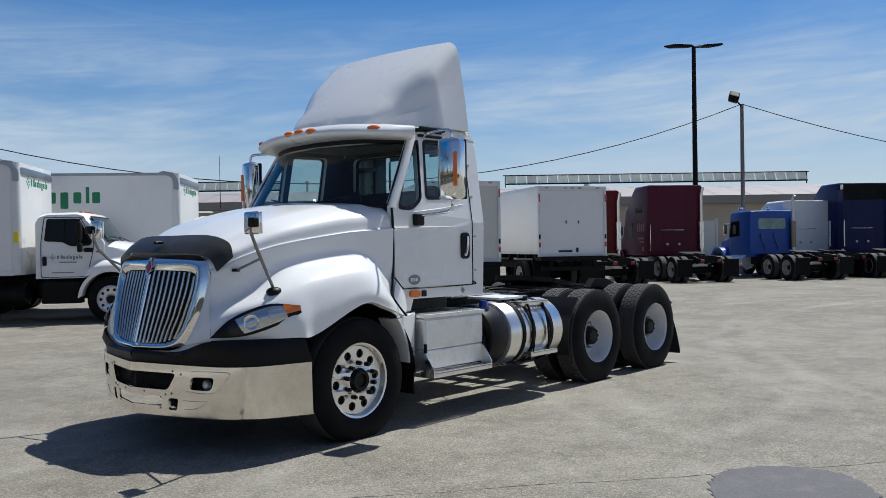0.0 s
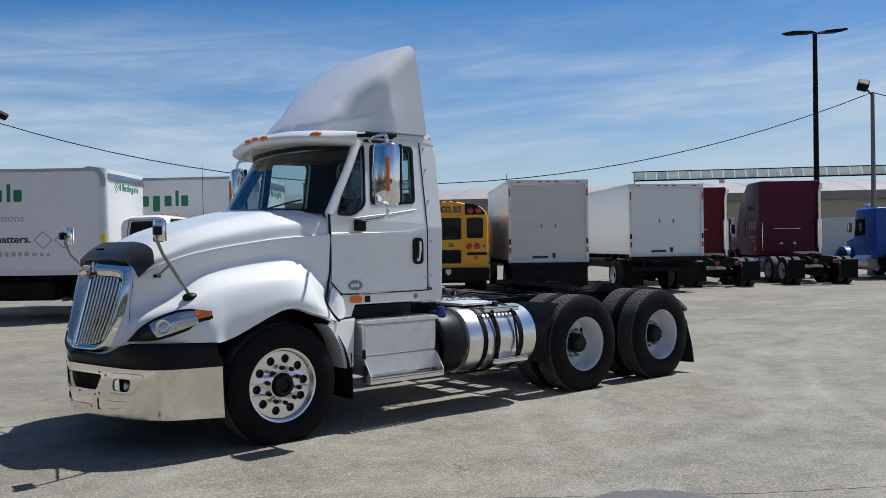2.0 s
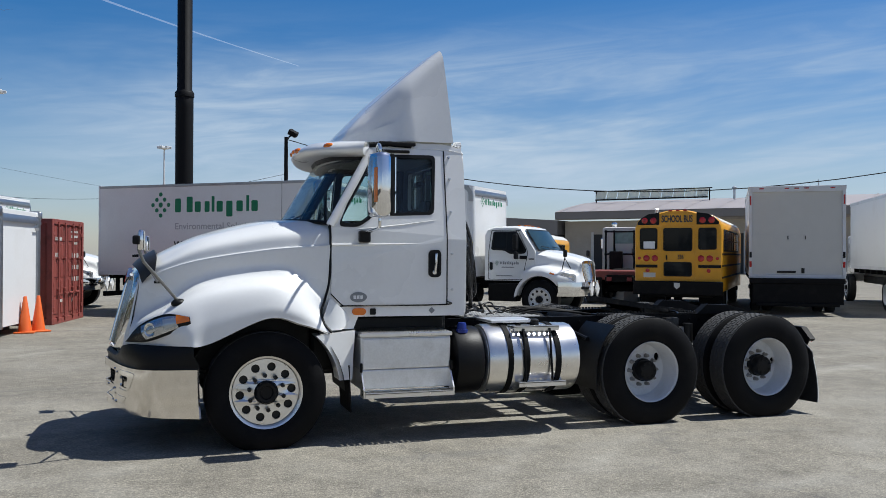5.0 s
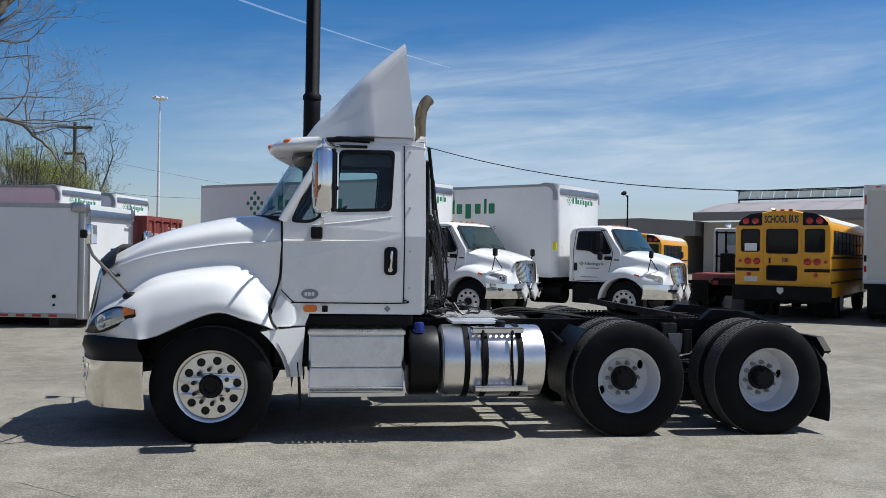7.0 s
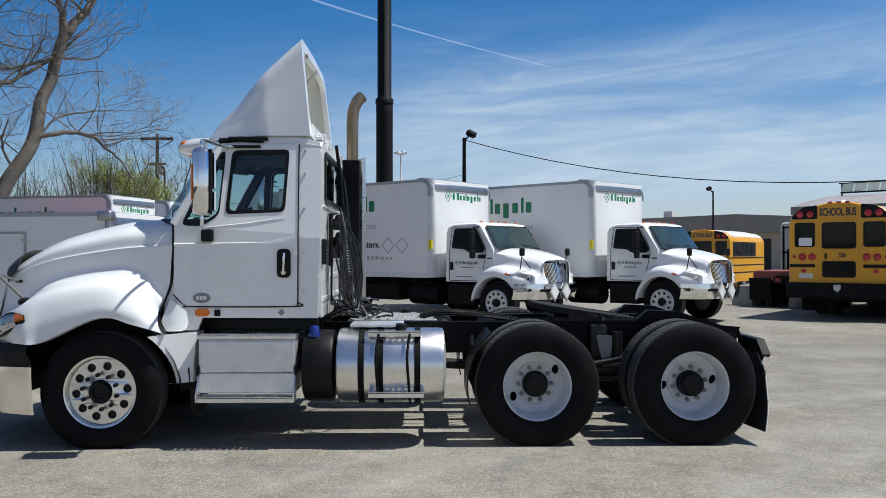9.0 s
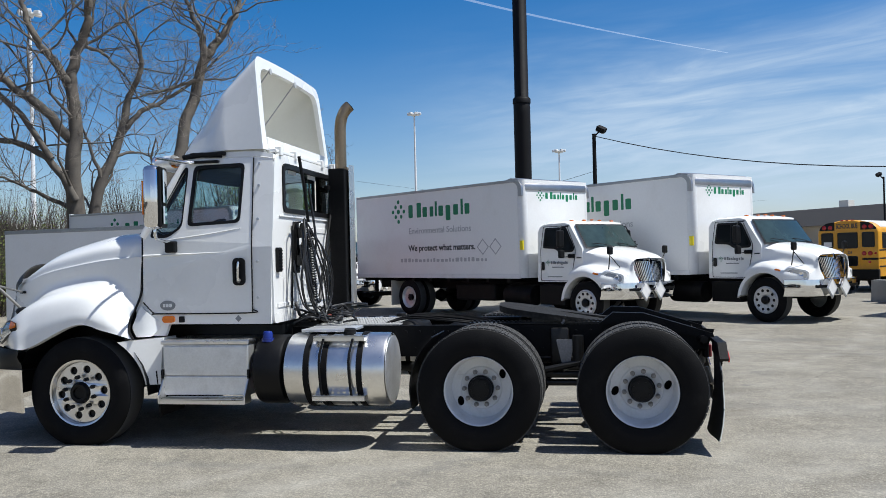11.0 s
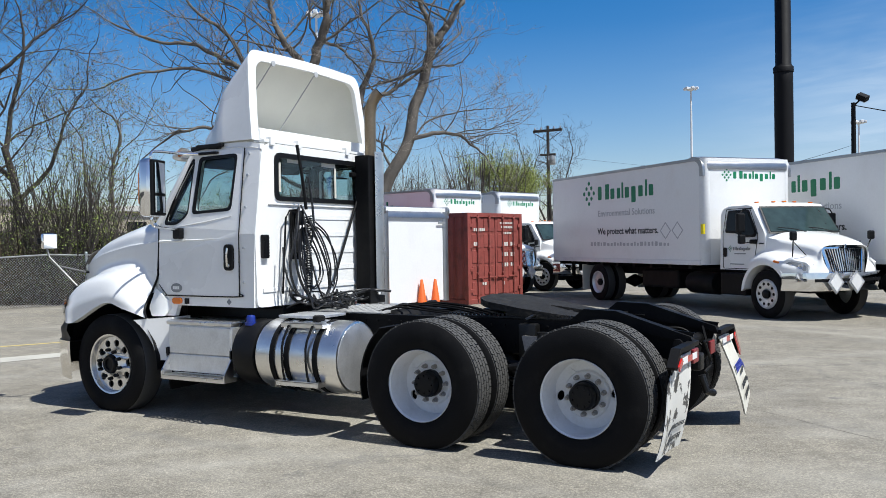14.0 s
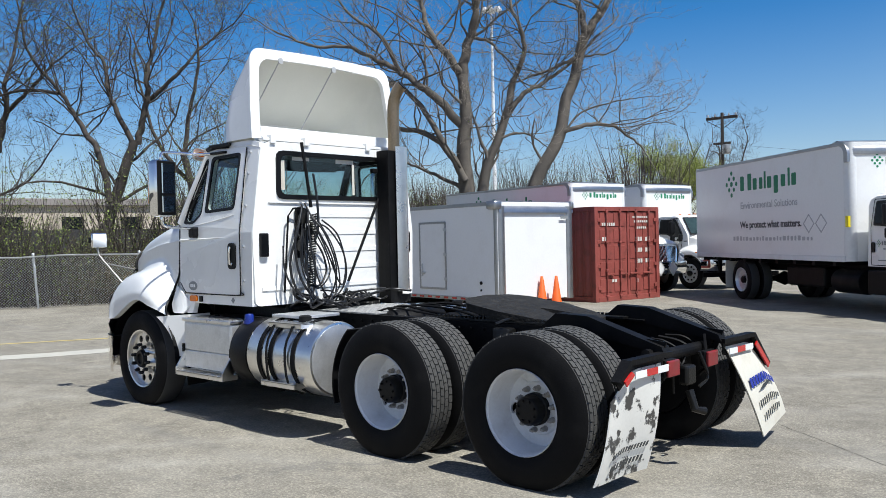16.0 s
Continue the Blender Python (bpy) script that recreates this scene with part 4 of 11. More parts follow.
W_DOOR = [(1.00, 1.96), (1.045, 2.49), (1.515, 2.50), (1.485, 1.98)]
W_VENT = [(0.63, 1.865), (0.74, 2.12), (0.94, 2.475), (0.975, 2.475), (0.935, 1.95), (0.80, 1.86)]
for s in SIDES:
    bm = B()
    cab_out = [(0.55, 1.90), (0.555, 1.75), (0.54, 1.45), (0.50, 1.28), (0.475, 1.12), (0.55, 0.965), (0.76, 0.965), (0.80, 1.07), (1.775, 1.065), (1.79, 1.75), (1.785, 2.585), (1.60, 2.62), (0.96, 2.615), (0.90, 2.53)]
    plate(bm, cab_out, [soft_poly(W_VENT, 0.05), soft_poly(W_DOOR, 0.05)], 0.05, side_place(s))
    part("cab_side", bm, WHITE, TR, "white cab side panel")
    bm = B()
    d_out = [(0.56, 1.88), (0.565, 1.5), (0.56, 1.27), (0.66, 1.175), (1.60, 1.17), (1.605, 1.75), (1.60, 2.555), (0.975, 2.555), (0.925, 2.50)]
    plate(bm, soft_poly(d_out, 0.03), [soft_poly(W_VENT, 0.05), soft_poly(W_DOOR, 0.05)], 0.018, side_place(s, 0.012))
    door = part("door", bm, WHITE, TR, "closed white cab door")
    for nm, w in (("vent_window", W_VENT), ("door_window", W_DOOR)):
        bm = B()
        plate(bm, soft_poly(w, 0.05), (), 0.004, side_place(s, -0.014))
        g = part(nm, bm, GLASS, door, "tinted side glass")
        g.visible_shadow = False
        bm = B()
        c = Vector((sum(p[0] for p in w) / len(w), sum(p[1] for p in w) / len(w)))
        grow = [tuple(c + (Vector(p) - c) * 1.045) for p in w]
        shrink = [tuple(c + (Vector(p) - c) * 0.935) for p in w]
        plate(bm, soft_poly(grow, 0.05), [soft_poly(shrink, 0.05)], 0.02, side_place(s, 0.016))
        part("window_seal", bm, BLACKP, door)
    # dark shut lines round the hood's rear edge and the door
    bm = B()
    tube(bm, [(p.x, p.y * s, p.z) for p in smooth_line([(0.553, 1.035, 1.90), (0.556, 1.046, 1.69), (0.548, 1.050, 1.40), (0.50, 1.085, 1.22), (0.465, 1.118, 1.12), (0.485, 1.182, 1.02), (0.54, 1.208, 0.95)], 26)], 0.011, 6)
    part("hood_gap", bm, BLACKP, TR)
    bm = B()
    tube(bm, [(p.x, p.y * s, p.z) for p in smooth_line([(0.56, 1.055, 1.27), (0.66, 1.057, 1.172), (0.72, 1.057, 1.165), (1.59, 1.057, 1.165), (1.605, 1.057, 1.2)], 30)], 0.006, 5)
    tube(bm, [(1.61, s * 1.057, 1.17), (1.612, s * 1.057, 1.75), (1.606, s * (side_y(2.55) + 0.012), 2.555)], 0.006, 5)
    part("door_gap", bm, BLACKP, door)
    # belt crease, a thin raised line that carries the hood ridge on
    bm = B()
    tube(bm, [(0.565, s * 1.052, 1.692), (1.0, s * 1.053, 1.70), (1.45, s * 1.052, 1.71)], 0.012, 6, 0.003)
    tube(bm, [(0.80, s * 1.04, 1.83), (1.2, s * 1.04, 1.875), (1.5, s * 1.035, 1.92)], 0.008, 6, 0.003)
    part("belt_crease", bm, WHITE, door, "", 60)
    bm = B()
    plate(bm, round_rect(1.435, 1.55, 1.41, 1.655, 0.04), [round_rect(1.455, 1.53, 1.435, 1.63, 0.03)], 0.022, side_place(s, 0.03))
    plate(bm, round_rect(1.455, 1.53, 1.435, 1.63, 0.03), (), 0.005, side_place(s, 0.016))
    hd = part("handle_cup", bm, BLACKP, door, "black recessed handle cup")
    bm = B()
    tube(bm, [(1.50, s * 1.09, 1.62), (1.495, s * 1.10, 1.55), (1.49, s * 1.085, 1.45)], 0.012, 8)
    lathe(bm, [(0.0, 0.0), (0.02, 0.0), (0.02, 0.02), (0.0, 0.02)], (1.49, s * 1.075, 1.455), "y", 12)
    part("handle", bm, CHROME, hd, "chrome door lever", 50)
    bm = B()
    cols_ = []
    for k in range(15):
        u = 0.480 + 0.255 * k / 14
        top_ = 1.06 + (u - 0.48) * 2.77 if u < 0.545 else 1.24 - (u - 0.545) * 0.9
        bot_ = 1.035 - (u - 0.48) * 1.83 if u < 0.52 else 0.962 + 1.2 * max(0, u - 0.655)
        y_ = 1.1125 - 0.06 * (u - 0.475) - 1.9 * max(0, u - 0.55) ** 2
        cols_.append([(u, s * (y_ - 0.12 * (v - 1.05)), v) for v in [bot_ + (top_ - bot_) * q / 5 for q in range(6)]])
    loft(bm, cols_, mirror=False, thick=0.03)
    part("cowl_corner", bm, WHITE, TR, "", 40)
    # clearance lamp, step lamp, badge, fuel-point mark
    bm = B()
    plate(bm, round_rect(0.745, 0.865, 1.085, 1.145, 0.028), (), 0.022, side_place(s, 0.024))
    part("marker_light", bm, AMBER, TR, "amber side marker lens")
    bm = B()
    plate(bm, round_rect(0.905, 0.955, 1.085, 1.14, 0.008), (), 0.015, side_place(s, 0.016))
    part("lock_cover", bm, BLACKP, TR)
    bm = B()
    plate(bm, [(0.80 + 0.075 * math.cos(a * math.pi / 10), 1.24 + 0.045 * math.sin(a * math.pi / 10)) for a in range(20)], (), 0.003, side_place(s, 0.017))
    badge = part("badge", bm, GREYP, door, "small grey oval badge, unreadable")
    bm = B()
    for k in range(3):
        plate(bm, [(0.755 + 0.03 * k, 1.225), (0.778 + 0.03 * k, 1.225), (0.778 + 0.03 * k, 1.255), (0.755 + 0.03 * k, 1.255)], (), 0.002, side_place(s, 0.019))
    part("badge_marks", bm, BOXWHITE, badge)
    bm = B()
    plate(bm, [(1.44, 1.115), (1.47, 1.085), (1.50, 1.115), (1.47, 1.145)], (), 0.003, side_place(s, 0.004))
    part("diamond_sticker", bm, GREYP, TR)
    for z in (1.30, 1.62, 2.0, 2.3, 2.5):
        bm = B()
        lathe(bm, [(0.012, 0.0), (0.012, 0.012), (0.0, 0.014)], (1.66, 0, z), "y", 8)
        for v in bm.verts:
            v.co.y = s * (side_y(v.co.z) + v.co.y)
        part("rivet", bm, GALV, TR)
# rear wall with its window opening
bm = B()
def rear_place(x):
    return lambda u, v, d: (x - d, u, v)
def shell_outline(grow=0.0):
    out = [(-1.045 + 0.02, 1.065), (1.045 - 0.02, 1.065), (1.045, 1.75), (0.94, 2.52), (0.86, 2.60), (-0.86, 2.60), (-0.94, 2.52), (-1.045, 1.75)]
    return out
W_REAR = [(-0.74, 2.09), (0.74, 2.09), (0.735, 2.49), (-0.735, 2.49)]
plate(bm, soft_poly(shell_outline(), 0.06), [soft_poly(W_REAR, 0.07)], 0.05, rear_place(1.80))
rear_wall = part("cab_rear_wall", bm, WHITE, TR, "sunlit white rear wall of the cab")
bm = B()
for z in (1.38, 1.55, 1.72, 1.89):
    box(bm, 1.80, 1.807, -0.30, 0.80, z, z + 0.05, 0.003)
box(bm, 1.80, 1.815, -0.86, 0.86, 2.02, 2.035, 0.005)
for z in (1.2,):
    box(bm, 1.80, 1.81, -0.95, 0.95, z, z + 0.04, 0.004)
part("pressed_ribs", bm, WHITE, rear_wall)
bm = B()
plate(bm, soft_poly([(-0.77, 2.06), (0.77, 2.06), (0.765, 2.52), (-0.765, 2.52)], 0.08), [soft_poly([(-0.72, 2.105), (0.72, 2.105), (0.715, 2.475), (-0.715, 2.475)], 0.06)], 0.03, rear_place(1.815))
part("window_seal", bm, BLACKP, rear_wall)
bm = B()
plate(bm, soft_poly(W_REAR, 0.07), (), 0.004, rear_place(1.785))
rg = part("rear_window", bm, GLASS, TR, "wide tinted rear cab window")
rg.visible_shadow = False
# pale strips added on the pane to paint bright reflections and fittings
for y0, y1, za, zb in ((-0.70, -0.655, 2.15, 2.43), (-0.56, -0.36, 2.435, 2.47), (-0.02, 0.21, 2.43, 2.472), (0.195, 0.225, 2.12, 2.43)):
    bm = B()
    box(bm, 1.7856, 1.788, y0, y1, za, zb)
    part("window_sticker", bm, FLAPC, rg, "pale strip added for reflections and fittings in the glass")
for y in (-0.93, 0.93):
    bm = B()
    box(bm, 1.80, 1.835, y - 0.045, y + 0.045, 1.52, 1.74, 0.01)
    for k in range(7):
        box(bm, 1.835, 1.842, y - 0.035, y + 0.035, 1.535 + 0.028 * k, 1.55 + 0.028 * k)
    part("vent", bm, BLACKP, rear_wall, "black louvred cab vent")
# roof, floor and the wrapped windscreen
bm = B()
r0 = [Vector((x, 0, z)) for x, z in ((0.62, 2.50), (0.85, 2.60), (1.2, 2.645), (1.6, 2.645), (1.80, 2.60))]
r1 = [Vector((x, 0.55, z)) for x, z in ((0.68, 2.49), (0.88, 2.59), (1.2, 2.635), (1.6, 2.635), (1.80, 2.60))]
r2 = [Vector((x, 0.82, z)) for x, z in ((0.80, 2.49), (0.92, 2.58), (1.2, 2.62), (1.6, 2.62), (1.80, 2.59))]
r3 = [Vector((x, 0.94, z)) for x, z in ((0.90, 2.49), (0.95, 2.54), (1.2, 2.57), (1.6, 2.57), (1.80, 2.54))]
loft(bm, across([smooth_line(r, 14) for r in (r0, r1, r2, r3)], 12), thick=0.03)
part("roof", bm, WHITE, TR, "white cab roof", 60)
bm = B()
wb = smooth_line([(0.26, 0, 1.92), (0.30, 0.45, 1.915), (0.40, 0.78, 1.90), (0.565, 0.985, 1.885)], 16)
wm = smooth_line([(0.44, 0, 2.22), (0.48, 0.45, 2.215), (0.58, 0.75, 2.20), (0.74, 0.945, 2.20)], 16)
wtp = smooth_line([(0.62, 0, 2.51), (0.66, 0.45, 2.505), (0.77, 0.75, 2.49), (0.91, 0.90, 2.48)], 16)
loft(bm, across([wb, wm, wtp], 10))
ws = part("windscreen", bm, WSGLASS, TR, "raked two-metre wide windscreen", 60)
ws.visible_shadow = False
bm = B()
for s in SIDES:
    tube(bm, [(p.x, p.y * s, p.z) for p in smooth_line([(0.56, 1.0, 1.88), (0.735, 0.955, 2.2), (0.905, 0.91, 2.49)], 8)], 0.028, 6)
    tube(bm, [(p.x, p.y * s, p.z) for p in wb], 0.02, 6)
    tube(bm, [(p.x, p.y * s, p.z) for p in wtp], 0.03, 6)
part("windscreen_seal", bm, BLACKP, ws, "", 60)
for s in SIDES:
    bm = B()
    tube(bm, [(p.x + 0.01, p.y * s, p.z) for p in smooth_line([(0.545, 1.03, 1.86), (0.74, 0.985, 2.2), (0.925, 0.925, 2.53)], 8)], 0.04, 8)
    part("windscreen_pillar", bm, WHITE, TR, "", 60)
bm = B()
for s in SIDES:
    tube(bm, [(0.32, 0.15 * s - 0.1, 1.925), (0.42, 0.5 * s - 0.1, 1.985), (0.47, 0.62 * s - 0.1, 2.0)], 0.008, 5)
part("wiper", bm, BLACKP, TR)
# sun visor with five lamps
bm = B()
va = smooth_line([(0.60, 0, 2.62), (0.64, 0.45, 2.615), (0.74, 0.78, 2.60), (0.90, 0.97, 2.585)], 18)
vb = smooth_line([(0.47, 0, 2.650), (0.52, 0.45, 2.640), (0.65, 0.83, 2.615), (0.86, 1.03, 2.60)], 18)
vc_ = smooth_line([(0.375, 0, 2.585), (0.43, 0.45, 2.575), (0.57, 0.86, 2.545), (0.84, 1.055, 2.54)], 18)
vd = smooth_line([(0.42, 0, 2.535), (0.48, 0.45, 2.525), (0.62, 0.84, 2.50), (0.85, 1.02, 2.495)], 18)
ve = smooth_line([(0.62, 0, 2.515), (0.66, 0.45, 2.51), (0.76, 0.78, 2.49), (0.90, 0.93, 2.48)], 18)
loft(bm, across([va, vb, vc_, vd, ve], 18))
visor = part("sun_visor", bm, WHITE, TR, "white moulded sun visor with amber lamps", 60)
for y, x in ((0, 0.415), (-0.16, 0.42), (0.16, 0.42), (-0.80, 0.595), (0.80, 0.595)):
    bm = B()
    r = bmesh.ops.create_uvsphere(bm, u_segments=14, v_segments=8, radius=1)
    for v in bm.verts:
        v.co = pose(x - 0.012, y, 2.60 - 0.03 * abs(y), 0, 0, -35 * y) @ Vector((v.co.x * 0.04, v.co.y * 0.065, v.co.z * 0.028))
    part("marker_light", bm, AMBER, visor, "amber roof marker lamp", 80)
# interior
bm = B()
box(bm, 0.62, 1.72, -0.98, 0.98, 1.10, 1.14)
box(bm, 0.42, 0.86, -0.94, 0.94, 1.55, 1.86, 0.05)
box(bm, 0.34, 0.70, -0.80, 0.80, 1.75, 1.89, 0.04)
part("dashboard", bm, INTER, TR, "dark dashboard")
for s in SIDES:
    bm = B()
    box(bm, 1.10, 1.55, s * 0.55 - 0.25, s * 0.55 + 0.25, 1.45, 1.60, 0.05)
    box(bm, 1.50, 1.62, s * 0.55 - 0.24, s * 0.55 + 0.24, 1.55, 1.96, 0.05)
    box(bm, 1.52, 1.60, s * 0.55 - 0.12, s * 0.55 + 0.12, 1.98, 2.12, 0.04)
    box(bm, 1.15, 1.5, s * 0.55 - 0.12, s * 0.55 + 0.12, 1.13, 1.46, 0.02)
    part("seat", bm, INTER, TR, "dark cab seat")
bm = B()
lathe(bm, [(0.225, -0.012), (0.24, 0.0), (0.225, 0.012), (0.21, 0.0)], (0, 0, 0), "z", 28, closed=True)
tube(bm, [(-0.22, 0, 0), (0.22, 0, 0)], 0.014, 6)
tube(bm, [(0, 0, 0), (0.22, 0.0, 0)], 0.014, 6)
tube(bm, [(0, 0, 0), (0.02, 0, -0.4)], 0.03, 8)
for v in bm.verts:
    v.co = pose(0.94, -0.55, 1.88, 0, -40, 0) @ v.co
part("steering_wheel", bm, INTER, TR, "", 50)
bm = B()
box(bm, 0.95, 1.74, -0.84, 0.84, 2.535, 2.555)
for s in SIDES:
    box(bm, 0.66, 1.72, s * 0.985 - 0.01, s * 0.985 + 0.01, 1.14, 1.86)
box(bm, 1.725, 1.74, -0.95, 0.95, 1.14, 2.06)
part("cab_lining", bm, INTERG, TR)
for s in SIDES:
    bm = B()
    plate(bm, [(0.60, 1.84), (0.60, 1.30), (1.74, 1.12), (1.75, 1.75), (1.745, 2.55), (0.97, 2.55), (0.90, 2.47)], [soft_poly(W_VENT, 0.05), soft_poly(W_DOOR, 0.05)], 0.006, side_place(s, -0.053))
    part("side_lining", bm, INTER, TR)
    bm = B()
    tube(bm, [(p.x + 0.03, p.y * s - 0.028 * s, p.z) for p in smooth_line([(0.56, 1.02, 1.86), (0.755, 0.975, 2.2), (0.94, 0.915, 2.52)], 8)], 0.036, 8)
    part("pillar_trim", bm, INTER, TR, "", 60)
bm = B()
plate(bm, [(-0.98, 1.14), (0.98, 1.14), (0.97, 1.75), (0.89, 2.50), (0.82, 2.55), (-0.82, 2.55), (-0.89, 2.50), (-0.97, 1.75)], [soft_poly(W_REAR, 0.07)], 0.005, rear_place(1.744))
part("rear_lining", bm, INTER, TR)
bm = B()
loft(bm, [[(p.x, p.y, p.z - 0.045) for p in ln] for ln in across([smooth_line(r, 10) for r in (r0, r1, r2)], 6)])
part("headliner", bm, INTER, TR, "", 60)

# ---- roof fairing: open shell, wide frame at the back ----
def fair_section(x, hw, z0, zt, r):
    pts = [Vector((x, hw, z0)), Vector((x, hw - 0.012, z0 + (zt - z0) * 0.35)), Vector((x, hw - 0.03, z0 + (zt - z0 - r) * 0.72 if zt - z0 > r else z0 + 0.01))]
    zc_ = zt - r
    for k in range(6):
        a = radians(90 * k / 5)
        pts.append(Vector((x, hw - 0.05 - r + r * math.cos(a), max(z0, zc_ + r * math.sin(a)))))
    pts += [Vector((x, (hw - 0.05 - r) * 0.5, zt + 0.015)), Vector((x, 0, zt + 0.02))]
    return pts
secs = []
for k in range(15):
    u = k / 14
    x = 0.74 + (1.60 - 0.74) * u
    zt = 2.665 + 0.84 * (u ** 0.84) + 0.022 * math.sin(math.pi * u)
    hw = 0.58 + 0.375 * min(1, u * 1.75) ** 0.70
    r = min(0.03 + 0.9 * u, 0.34 - 0.21 * u)
    sec = fair_section(x, hw, 2.63, zt, r)
    # rear edge leans: the foot lies further back than the crest
    secs.append([Vector((p.x + (0.10 * u * (1 - (p.z - 2.63) / 0.95)), p.y, p.z)) for p in sec])
bm = B()
for s in SIDES:
    g = [[bm.verts.new((p.x, p.y * s, p.z)) for p in sec] for sec in secs]
    for a, b in zip(g, g[1:]):
        for i in range(len(a) - 1):
            bm.faces.new((a[i], a[i + 1], b[i + 1], b[i]))
    bm.faces.new(g[0])
bmesh.ops.remove_doubles(bm, verts=bm.verts, dist=0.002)
fairing = part("roof_fairing", bm, WHITE, TR, "tall white roof air fairing, open at the back", 55)
last = secs[-1]
bm = B()
for s in SIDES:
    o = [bm.verts.new((p.x, p.y * s, p.z)) for p in last]
    q = []
    for p in last:
        z = max(2.63 + 0.12, p.z - 0.095) if p.z > 2.9 else p.z
        q.append(bm.verts.new((p.x + 0.012, max(0, p.y - 0.095) * s, z)))
    q2 = [bm.verts.new((v.co.x - 0.05, v.co.y, v.co.z)) for v in q]
    for i in range(len(o) - 1):
        bm.faces.new((o[i], o[i + 1], q[i + 1], q[i]))
        bm.faces.new((q[i], q[i + 1], q2[i + 1], q2[i]))
bmesh.ops.remove_doubles(bm, verts=bm.verts, dist=0.001)
part("fairing_frame", bm, WHITE, fairing, "broad white rolled rear frame", 40)
bm = B()
box(bm, 1.645, 1.715, -0.86, 0.86, 2.635, 2.75, 0.015)
part("fairing_sill", bm, WHITE, fairing)
bm = B()
for s in SIDES:
    g = [[bm.verts.new((p.x - 0.004, max(0, p.y - 0.035) * s, p.z - 0.03)) for p in sec] for sec in secs[3:]]
    for a, b in zip(g, g[1:]):
        for i in range(len(a) - 1):
            bm.faces.new((a[i], a[i + 1], b[i + 1], b[i]))
bmesh.ops.remove_doubles(bm, verts=bm.verts, dist=0.002)
part("fairing_lining", bm, FAIR_IN, fairing, "raw fibreglass inside of the fairing", 55)
for y in (-0.55, 0.12):
    bm = B()
    tube(bm, [(1.62, y, 3.42), (1.1, y - 0.14, 2.68)], 0.0065, 8)
    lathe(bm, [(0.03, 0.0), (0.03, 0.012), (0.0, 0.014)], (1.62, y, 3.41), "x", 12)
    part("fairing_strut", bm, LGREYP, fairing)
bm = B()
box(bm, 1.735, 1.80, -0.90, 0.90, 2.605, 2.632, 0.004)
for y in (-0.80, -0.4, 0.4, 0.8):
    box(bm, 1.76, 1.82, y - 0.03, y + 0.03, 2.58, 2.66, 0.005)
part("fairing_mount", bm, WHITE, fairing)
for s in SIDES:
    bm = B()
    tube(bm, [(0.92, s * 0.93, 2.585), (1.1, s * 0.95, 2.60), (1.30, s * 0.95, 2.59)], 0.025, 8)
    box(bm, 1.0, 1.34, s * 0.955 - 0.02, s * 0.955 + 0.02, 2.585, 2.62, 0.01)
    part("rain_gutter", bm, BLACKP, TR)

